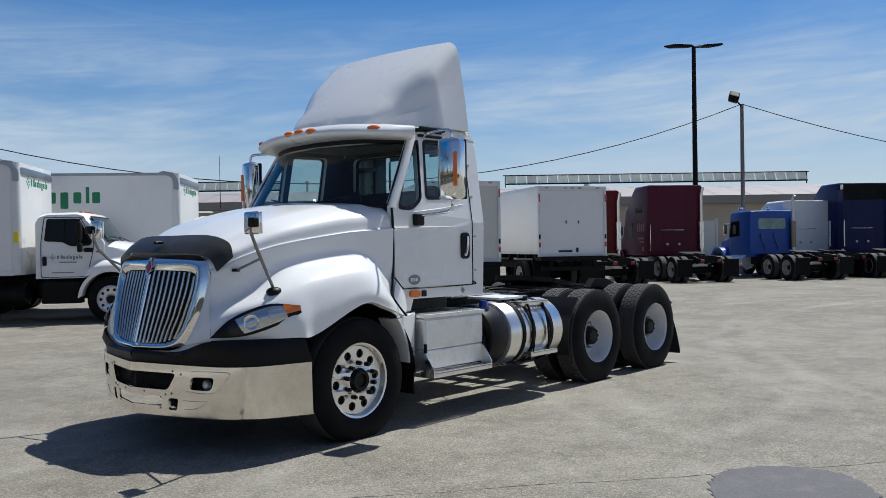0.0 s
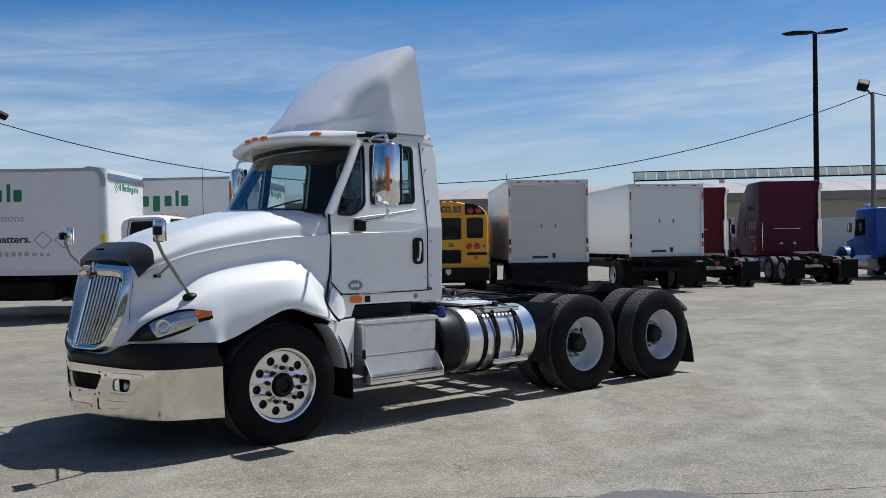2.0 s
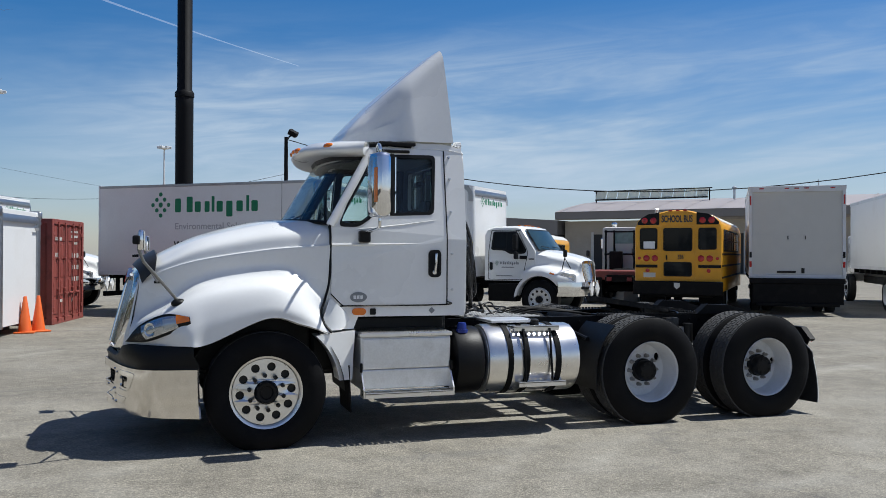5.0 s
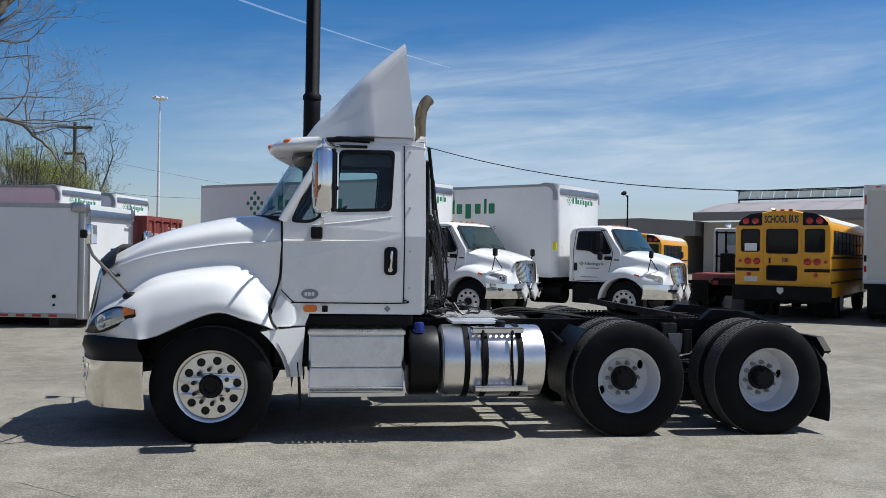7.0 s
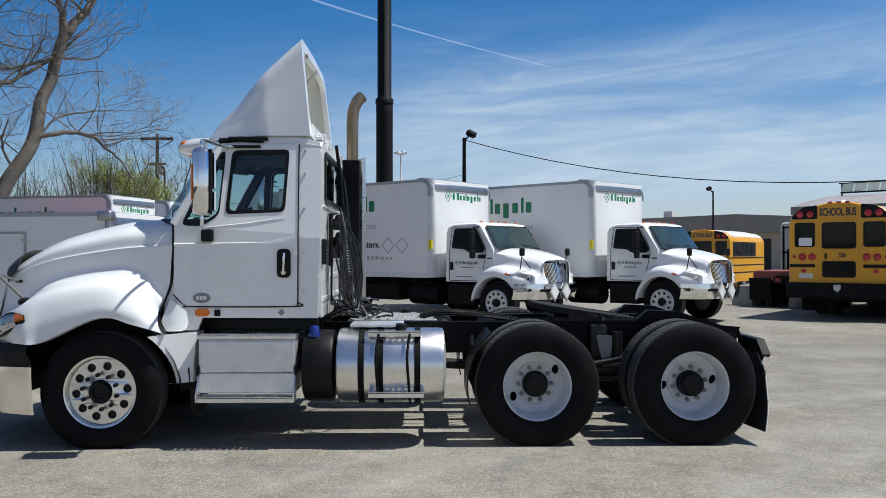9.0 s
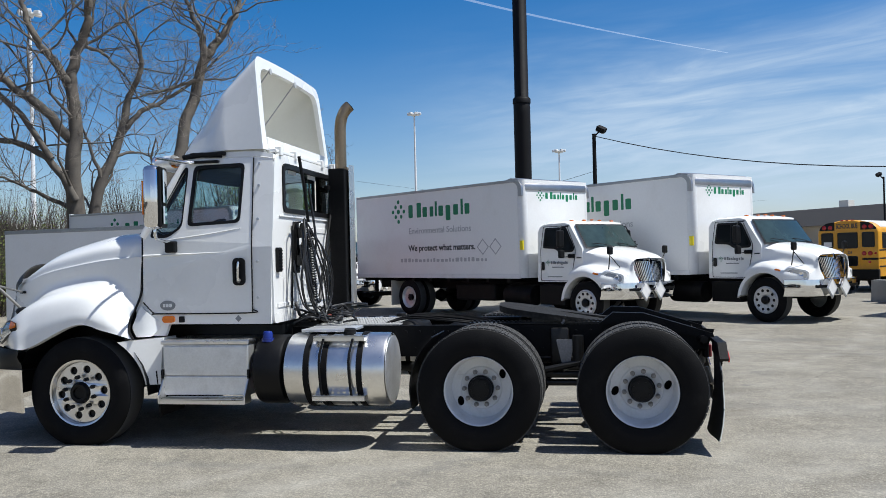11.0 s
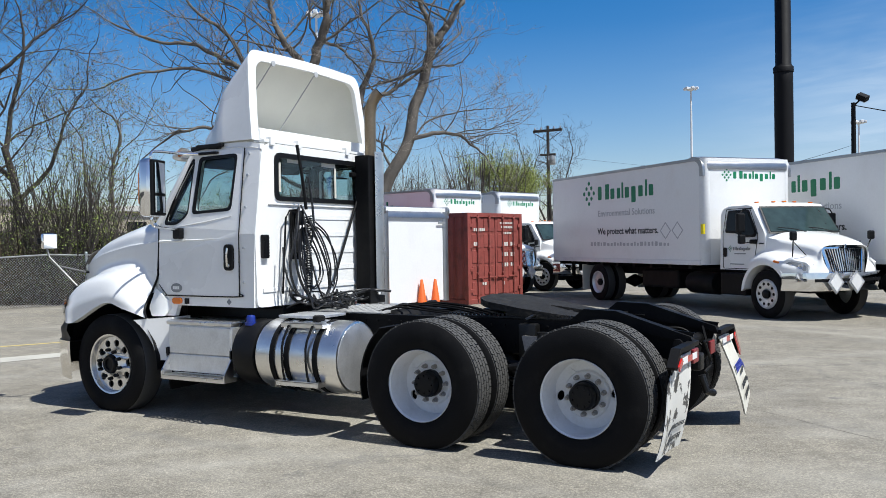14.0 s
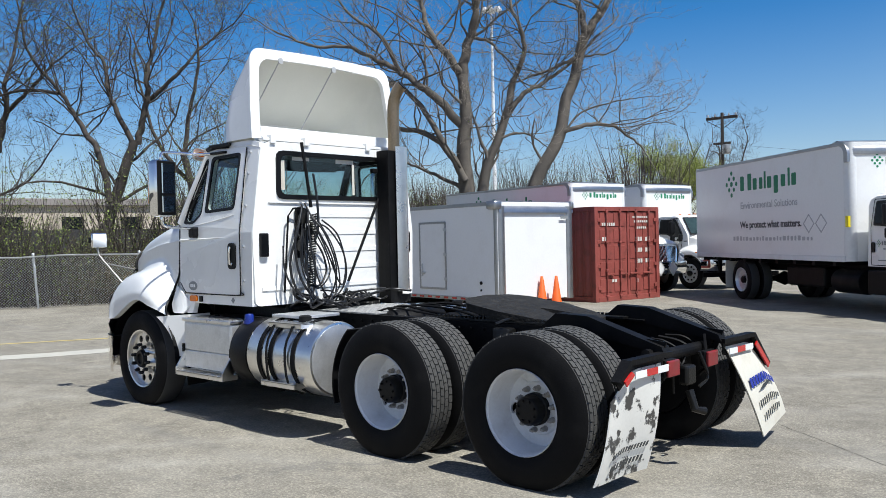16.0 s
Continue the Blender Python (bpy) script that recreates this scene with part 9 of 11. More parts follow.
def container():
    L, W, H = 6.06, 2.44, 2.38
    t = thing("shipping_container", heading(-8.67, 15.95, -10.6, W), "weathered red steel shipping container with closed end doors", "container")
    bm = B()
    def corr(n, a, b, deep):
        out = []
        for k in range(n):
            u0 = a + (b - a) * k / n
            w_ = (b - a) / n
            out += [(u0, 0), (u0 + 0.3 * w_, 0), (u0 + 0.5 * w_, deep), (u0 + 0.8 * w_, deep)]
        out.append((b, 0))
        return out
    for s in (-1, 1):
        pts = corr(21, 0.12, L - 0.12, 0.036)
        lo = [bm.verts.new((u, s * (W / 2 - 0.015 - d), 0.14)) for u, d in pts]
        hi = [bm.verts.new((u, s * (W / 2 - 0.015 - d), H - 0.10)) for u, d in pts]
        for i in range(len(pts) - 1):
            bm.faces.new((lo[i], lo[i + 1], hi[i + 1], hi[i]))
    vs = [bm.verts.new(p) for p in ((0.05, -W / 2 + 0.05, H - 0.03), (L - 0.05, -W / 2 + 0.05, H - 0.03), (L - 0.05, W / 2 - 0.05, H - 0.03), (0.05, W / 2 - 0.05, H - 0.03))]
    bm.faces.new(vs)
    vs = [bm.verts.new(p) for p in ((0.05, -W / 2 + 0.05, 0.14), (0.05, W / 2 - 0.05, 0.14), (0.05, W / 2 - 0.05, H - 0.05), (0.05, -W / 2 + 0.05, H - 0.05))]
    bm.faces.new(vs)
    sh = part("corrugated_wall", bm, RUST, t, "corrugated red side walls")
    for x in (0.0, L - 0.12):
        for s in (-1, 1):
            bm = B()
            box(bm, x, x + 0.12, s * (W / 2 - 0.06) - 0.06, s * (W / 2 - 0.06) + 0.06, 0.0, H, 0.008)
            part("corner_post", bm, RUST, t)
    for za, zb in ((0.0, 0.13), (H - 0.11, H)):
        for s in (-1, 1):
            bm = B()
            box(bm, 0.12, L - 0.12, s * (W / 2 - 0.03) - 0.03, s * (W / 2 - 0.03) + 0.03, za, zb, 0.006)
            part("rail", bm, RUST, t)
        bm = B()
        box(bm, L - 0.11, L, -W / 2 + 0.12, W / 2 - 0.12, za, zb, 0.006)
        part("rail", bm, RUST, t)
    for s in (-1, 1):
        bm = B()
        y0, y1 = sorted((s * 0.015, s * (W / 2 - 0.13)))
        box(bm, L - 0.075, L - 0.035, y0, y1, 0.13, H - 0.12, 0.004)
        dr = part("end_door", bm, RUST, t, "red steel end door")
        # pressed panels between the lock rods
        for r_ in range(5):
            for c in range(2):
                a = y0 + 0.06 + c * (y1 - y0 - 0.06) / 2
                b = y0 + (c + 1) * (y1 - y0 - 0.06) / 2
                z = 0.20 + r_ * 0.415
                bm = B()
                box(bm, L - 0.038, L - 0.022, a + 0.02, b - 0.02, z + 0.03, z + 0.37, 0.006)
                part("pressed_panel", bm, RUST, dr)
        for c in (0.27, 0.73):
            y = y0 + (y1 - y0) * c
            bm = B()
            tube(bm, [(L + 0.01, y, 0.06), (L + 0.01, y, H - 0.06)], 0.017, 8)
            for z in (0.10, 0.75, 1.45, H - 0.16):
                box(bm, L - 0.035, L + 0.03, y - 0.04, y + 0.04, z, z + 0.06, 0.005)
            box(bm, L - 0.0, L + 0.03, y - 0.02, y + 0.26 * -s, 0.66, 0.70, 0.005) if s < 0 else box(bm, L - 0.0, L + 0.03, y - 0.26, y + 0.02, 0.66, 0.70, 0.005)
            part("lock_rod", bm, RUST, dr, "", 50)
        for z in (0.3, 0.85, 1.45, 2.0):
            bm = B()
            box(bm, L - 0.05, L + 0.008, s * (W / 2 - 0.15) - 0.06, s * (W / 2 - 0.15) + 0.06, z, z + 0.09, 0.006)
            part("hinge", bm, RUST, dr)
    marks_ = ((-0.95, 1.90, 0.5, 0.11), (0.25, 1.98, 0.55, 0.08), (0.35, 1.82, 0.4, 0.08), (0.30, 1.50, 0.28, 0.15), (0.68, 1.50, 0.22, 0.15), (0.30, 1.22, 0.28, 0.15), (0.68, 1.22, 0.22, 0.15), (0.30, 0.94, 0.28, 0.15), (0.68, 0.94, 0.20, 0.15), (-0.95, 1.52, 0.2, 0.14), (-0.6, 0.48, 0.2, 0.1), (0.3, 0.45, 0.12, 0.12), (0.2, 2.1, 0.6, 0.06))
    for y, z, w_, h_ in marks_:
        n_ = max(1, int(w_ / 0.075))
        h_ *= 0.7
        for k in range(n_):
            bm = B()
            box(bm, L - 0.020, L - 0.016, y + k * w_ / n_, y + (k + 0.72) * w_ / n_, z, z + h_)
            part("stencil_bar", bm, CREAM, t)
    return t


container()


def cone():
    t = thing("traffic_cone", pose(-3.18, 10.35, 0), "orange rubber traffic cone beside the white cargo box", "traffic cone", "traffic cones by the cargo box")
    bm = B()
    lathe(bm, [(0.14, 0.03), (0.13, 0.06), (0.032, 0.73), (0.025, 0.74), (0.0, 0.74)], (0, 0, 0), "z", 20)
    part("body", bm, ORANGE, t, "", 50)
    bm = B()
    box(bm, -0.19, 0.19, -0.19, 0.19, 0.0, 0.035, 0.012)
    part("base", bm, ORANGE, t, "square rubber base")
    return t


cn = cone()
cn.matrix_basis = pose(-3.45, 10.58, 0)
copy_thing(cn, pose(-3.24, 10.86, 0, 0, 0, 30))


def concrete_block(x, y, th, h=0.62):
    bm = B()
    plate(bm, soft_poly([(-0.30, 0), (0.30, 0), (0.27, h), (-0.27, h)], 0.02), (), 0.45, lambda u, v, d: (u, d - 0.22, v))
    ob = link("concrete_block", bm, CONC)
    ob.matrix_basis = pose(x, y, 0, 0, 0, th)
    return tagged(ob, "pale precast concrete block resting on the lot", "concrete block", "concrete blocks by the buses")


concrete_block(12.66, 18.15, -35)
concrete_block(13.95, 16.95, 5, 0.40)


# ---- long building behind the row, poles and wires ----
def along(a, back=0.0, z=0.0):
    """A point on the far building's front: metres along it, metres behind it."""
    ux, uy, nx, ny = 0.6606, -0.7507, 0.7507, 0.6606
    return Vector((59.4 + a * ux + back * nx, 42.9 + a * uy + back * ny, z))


BD = thing("warehouse", Matrix.Translation(along(0)) @ pose(0, 0, 0, 0, 0, math.degrees(math.atan2(-0.7507, 0.6606))), "long low warehouse with pale sheet roof and skylight strips", "building")
# in the building: x along the front, y behind it
bm = B()
A0, A1 = -34.0, 95.0
box(bm, A0, A1, 0.0, 0.4, 0.0, 4.9)
box(bm, A0, A0 + 0.4, 0.4, 30, 0.0, 4.9)
box(bm, A1 - 0.4, A1, 0.4, 30, 0.0, 4.9)
part("wall", bm, WALLB, BD, "stained beige block wall")
bm = B()
box(bm, A0 - 0.6, A1 + 0.6, -1.2, 0.0, 5.05, 5.80, 0.05)
part("fascia", bm, FASCIA, BD, "deep grey fascia")
bm = B()
prof = [(-1.25, 5.80), (2.0, 6.40), (6.0, 7.0), (10.0, 7.4), (14.0, 7.5), (20.0, 7.2), (30.0, 5.8)]
for (y0, z0), (y1, z1) in zip(prof, prof[1:]):
    vs = [bm.verts.new(p) for p in ((A0 - 0.6, y0, z0), (A1 + 0.6, y0, z0), (A1 + 0.6, y1, z1), (A0 - 0.6, y1, z1))]
    bm.faces.new(vs)
bmesh.ops.remove_doubles(bm, verts=bm.verts, dist=0.01)
rf = part("roof", bm, ROOF, BD, "pale curved sheet roof", 30)
bm = B()
for k in range(43):
    x = A0 + 3.0 * k
    for (y0, z0), (y1, z1) in zip(prof[:5], prof[1:5]):
        vs = [bm.verts.new(p) for p in ((x - 0.04, y0, z0 + 0.04), (x + 0.04, y0, z0 + 0.04), (x + 0.04, y1, z1 + 0.04), (x - 0.04, y1, z1 + 0.04))]
        bm.faces.new(vs)
part("roof_seams", bm, ROOF, rf)
for a0, a1, y, zb in ((-33.0, -21.5, 6.0, 7.3), (1.0, 32.0, 8.0, 7.7)):
    bm = B()
    box(bm, a0, a1, y - 0.4, y - 0.2, zb - 0.06, zb + 0.08, 0.02)
    box(bm, a0 - 0.3, a1 + 0.3, y + 0.02, y + 0.17, zb + 0.88, zb + 0.97, 0.02)
    for x_ in (a0 - 0.1, a1):
        box(bm, x_, x_ + 0.1, y + 0.05, y + 0.15, zb - 0.3, zb + 0.88)
    mon = part("roof_monitor", bm, POLEM, rf, "dark-framed roof skylight")
    n = int((a1 - a0) / 1.05)
    for k in range(n):
        bm = B()
        x0 = a0 + (a1 - a0) * k / n
        x1 = a0 + (a1 - a0) * (k + 1) / n
        vs = [bm.verts.new(p) for p in ((x0 + 0.04, y - 0.35, zb + 0.08), (x1 - 0.04, y - 0.35, zb + 0.08), (x1 - 0.04, y + 0.15, zb + 0.88), (x0 + 0.04, y + 0.15, zb + 0.88))]
        f = bm.faces.new(vs)
        bmesh.ops.solidify(bm, geom=[f], thickness=0.012)
        part("pane", bm, SKYL, mon)
# bays: dark sheets on the wall paint the shade inside, pale ones are shut doors
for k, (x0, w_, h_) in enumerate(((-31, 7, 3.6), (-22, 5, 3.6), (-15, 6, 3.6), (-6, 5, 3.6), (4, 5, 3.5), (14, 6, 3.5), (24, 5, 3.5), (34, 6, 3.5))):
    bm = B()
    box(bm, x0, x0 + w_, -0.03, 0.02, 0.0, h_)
    dd = part("bay_door", bm, DARKIN if k % 3 != 2 else CREAM, BD, "flat dark sheet for the shade inside an open bay" if k % 3 != 2 else "pale shut bay door")
    bm = B()
    box(bm, x0 - 0.25, x0, -0.1, 0.02, 0.0, h_ + 0.2, 0.01); box(bm, x0 + w_, x0 + w_ + 0.25, -0.1, 0.02, 0.0, h_ + 0.2, 0.01)
    part("bay_post", bm, CREAM, dd)
bm = B()
lathe(bm, [(0.12, 0.0), (0.12, 1.0), (0.25, 1.05), (0.25, 1.2), (0.0, 1.3)], (-19.5, 8.0, 7.15), "z", 10)
part("roof_vent", bm, GALV, rf)
bm = B()
lathe(bm, [(0.05, 0.0), (0.05, 1.6), (0.0, 1.6)], (-12.0, 9.0, 7.25), "z", 8)
part("roof_vent", bm, GALV, rf)
bm = B()
lathe(bm, [(0.3, 0.0), (0.3, 0.5), (0.5, 0.55), (0.0, 0.8)], (10, 12.0, 7.4), "z", 10)
part("roof_vent", bm, GALV, rf)

# low dark-roofed hall left of it
LH = thing("low_hall", Matrix.Translation(along(-36)) @ pose(0, 0, 0, 0, 0, math.degrees(math.atan2(-0.7507, 0.6606))), "low hall with dark flat roof beside the warehouse", "building")
bm = B()
box(bm, -34, 0.0, 0.0, 14, 0.0, 3.6)
part("wall", bm, WALLB, LH)
bm = B()
plate(bm, [(-34.5, 3.6), (1.6, 3.6), (1.6, 5.0), (-4, 5.35), (-34.5, 5.05)], (), 16.0, lambda u, v, d: (u, d - 1.0, v))
part("roof", bm, FASCIA, LH, "dark grey roof edge")
# flat dark sheets stand in for the shade within the hall's bays
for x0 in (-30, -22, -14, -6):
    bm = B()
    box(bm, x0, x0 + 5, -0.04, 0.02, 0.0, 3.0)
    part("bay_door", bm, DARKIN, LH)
bm = B()
box(bm, -13.2, -12.2, 1.0, 2.0, 5.1, 6.0, 0.02)
part("chimney", bm, CREAM, LH)


def lamp_post(x, y, h, kind, label, r=0.11, wood=False, side=-1, size=1.0):
    """A lamp post; side: the way along x that its flood lamp reaches out; size: the scale of the lamp."""
    t = thing("street_lamp", pose(x, y, 0), label, "street lamp")
    bm = B()
    tube(bm, [(0, 0, 0), (0, 0, h)], r, 12, r * 0.7)
    part("pole", bm, GREYPOLE if wood else POLEM, t, "", 60)
    bm = B()
    lathe(bm, [(0.3, 0.0), (0.3, 0.5), (0.25, 0.55), (0.0, 0.55)], (0, 0, 0), "z", 14)
    part("base", bm, CONC, t, "", 40)
    if kind == "double":
        for s in (-1, 1):
            bm = B()
            plate(bm, soft_poly([(0.12, 0.0), (0.3, 0.10), (1.05, 0.14), (1.12, 0.08), (0.9, 0.0)], 0.03), (), 0.45, lambda u, v, d: (s * u * 0.66, -s * u * 0.75 + d - 0.22, h + v))
            part("lamp_head", bm, POLEM, t, "flat shoebox lamp head")
        return t
    turn = pose(side * 0.42 * size, 0.15 * size, h + 0.26 * size, 20, 28 * side, -20 * side)
    bm = B()
    tube(bm, [(0, 0, h - 0.15), (side * 0.28 * size, 0.10 * size, h + 0.12 * size)], 0.035, 8)
    part("arm", bm, POLEM, t)
    bm = B()
    box(bm, -0.27 * size, 0.27 * size, -0.20 * size, 0.20 * size, -0.15 * size, 0.15 * size, 0.05 * size, turn)
    hd_ = part("lamp_head", bm, POLEM, t, "box flood lamp head")
    bm = B()
    box(bm, -0.24 * size, 0.24 * size, -0.17 * size, 0.17 * size, -0.18 * size, -0.14 * size, 0.015 * size, turn)
    part("lens", bm, CLEARL, hd_)
    return t


lamp_post(31.1, 10.4, 10.1, "double", "tall black lamp post with two flat heads", 0.13)
lamp_post(35.1, 9.9, 8.0, "flood", "grey wooden lamp post with one flood lamp", 0.115, True, -1, 1.15)
lamp_post(4.55, 31.4, 7.0, "flood", "dark pole with a flood lamp and wire", 0.12, False, 1, 0.8)
lamp_post(21.96, 48.4, 5.8, "flood", "small lamp post with one flood lamp", 0.07, False, -1, 0.6)

# the great dark steel pole
sp = thing("steel_pole", pose(0.31, 43.1, 0), "very tall black steel sign pole behind the box trucks", "pole")
bm = B()
lathe(bm, [(0.50, 0.0), (0.50, 10.0), (0.50, 10.9), (0.42, 11.0), (0.42, 30.0), (0.0, 30.0)], (0, 0, 0), "z", 24)
part("shaft", bm, POLEM, sp, "", 40)
bm = B()
lathe(bm, [(0.54, 0.0), (0.54, 0.25), (0.505, 0.3)], (0, 0, 10.6), "z", 24)
part("collar", bm, POLEM, sp, "", 40)

# utility pole with crossarms, high masts
up = thing("utility_pole", pose(-12.2, 39.7, 0), "weathered wooden utility pole with crossarm and transformer", "utility pole")
bm = B(); tube(bm, [(0, 0, 0), (0.02, 0, 8.3)], 0.11, 10, 0.085); part("pole", bm, WOODP, up, "", 60)
bm = B(); box(bm, -0.9, 0.9, -0.06, 0.06, 7.95, 8.1, 0.01); part("crossarm", bm, WOODP, up)
bm = B(); box(bm, -0.5, 0.5, -0.05, 0.05, 6.55, 6.68, 0.01); part("crossarm", bm, WOODP, up)
for x in (-0.8, -0.4, 0.4, 0.8):
    bm = B(); lathe(bm, [(0.04, 8.1), (0.06, 8.16), (0.03, 8.26), (0.0, 8.26)], (x, 0, 0), "z", 8); part("insulator", bm, GALV, up)
bm = B(); lathe(bm, [(0.2, 6.0), (0.22, 6.05), (0.22, 6.5), (0.0, 6.55)], (0.3, -0.15, 0), "z", 12); part("transformer", bm, GALV, up, "", 40)
bm = B(); tube(bm, [(-0.9, 0, 7.95), (0, 0, 7.4)], 0.02, 6); tube(bm, [(0.9, 0, 7.95), (0, 0, 7.4)], 0.02, 6); part("brace", bm, WOODP, up)


def high_mast(x, y, h):
    t = thing("high_mast_light", pose(x, y, 0), "slender pale high-mast light far behind the lot", "street lamp", "far high-mast lights")
    bm = B(); tube(bm, [(0, 0, 0), (0, 0, h)], 0.24, 10, 0.10); part("mast", bm, OLDWHITE, t, "", 60)
    bm = B(); lathe(bm, [(0.15, h - 0.4), (0.40, h - 0.2), (0.40, h - 0.05), (0.15, h + 0.1), (0.0, h + 0.1)], (0, 0, 0), "z", 12); part("ring", bm, OLDWHITE, t)
    for k in range(6):
        a = math.pi * k / 3
        bm = B(); box(bm, -0.26, 0.26, -0.2, 0.2, -0.22, 0.12, 0.06, pose(0.72 * math.cos(a), 0.72 * math.sin(a), h, 0, 0, math.degrees(a))); part("lamp_head", bm, OLDWHITE, t)
    return t


high_mast(-20.4, 109.5, 21.6)
high_mast(-0.74, 118.0, 16.5)
high_mast(-42.2, 56.8, 23.0)


def wire(p, q, sag, r, label):
    bm = B()
    P, Q = Vector(p), Vector(q)
    pts = [P.lerp(Q, k / 24) - Vector((0, 0, 4 * sag * (k / 24) * (1 - k / 24))) for k in range(25)]
    tube(bm, pts, r, 5)
    return tagged(link("overhead_wire", bm, POLEM), label, "wire", "overhead wires")


wire((4.55, 31.4, 6.9), (35.1, 9.9, 8.0), 3.25, 0.02, "black overhead wire sagging between lamp poles")
wire((35.1, 9.9, 8.0), (70, -22, 8.5), 3.6, 0.02, "black overhead wire leading from the lamp post")
wire((4.55, 31.4, 5.3), (-12.2, 39.7, 4.9), 0.9, 0.008, "thin overhead wire to the utility pole")
wire((-12.2, 39.7, 6.6), (20, 75, 6.0), 1.0, 0.006, "thin overhead wire behind the trucks")


# ---- chain-link fence ----
def fence(P, Q, H, spacing):
    P, Q = Vector((*P, 0)), Vector((*Q, 0))
    d = (Q - P); Ln = d.length; d.normalize()
    t = thing("chain_link_fence", pose(P.x, P.y, 0, 0, 0, math.degrees(math.atan2(d.y, d.x))), "grey chain-link fence with leaning posts along the lot edge", "fence")
    n = round(Ln / spacing)
    rr = random.Random(4)
    for k in range(n + 1):
        bm = B()
        x = Ln * k / n
        lean = rr.uniform(-0.10, 0.16)
        tube(bm, [(x + 0.12, 0.02, 0), (x + lean * 0.3 - 0.02, 0.02, H + 0.03)], 0.034, 8)
        lathe(bm, [(0.045, H + 0.0), (0.04, H + 0.05), (0.0, H + 0.07)], (x + lean * 0.3 - 0.02, 0.02, 0), "z", 8)
        part("post", bm, GALV, t, "", 60)
    bm = B()
    tube(bm, [(Ln * k / 20, 0.0, H - 0.03 + 0.03 * math.sin(2.3 * k)) for k in range(21)], 0.024, 6)
    part("top_rail", bm, GALV, t, "", 60)
    verts, faces = [], []
    pitch = 0.075
    r = 0.0022
    m_ = int(Ln / pitch)
    for sgn in (1, -1):
        for k in range(-int(H / pitch), m_ + int(H / pitch)):
            x0 = k * pitch
            xa, xb = (x0, x0 + H * sgn)
            za, zb = 0.03, H - 0.03
            if max(xa, xb) < 0 or min(xa, xb) > Ln:
                continue
            i = len(verts)
            for x, z in ((xa, za), (xb, zb)):
                verts += [(x - r, 0.0, z - r), (x + r, 0.0, z - r), (x, r * 1.6, z + r)]
            for j in range(3):
                faces.append((i + j, i + (j + 1) % 3, i + 3 + (j + 1) % 3, i + 3 + j))
    me = bpy.data.meshes.new("mesh_wire")
    me.from_pydata(verts, [], faces)
    me.materials.append(GALV)
    ob = new("mesh_wire", me)
    ob.parent = t
    ob["kind"] = "stuff"
    return t


fence((-21.5, -11.5), (-12.6, 11.6), 1.45, 2.9)


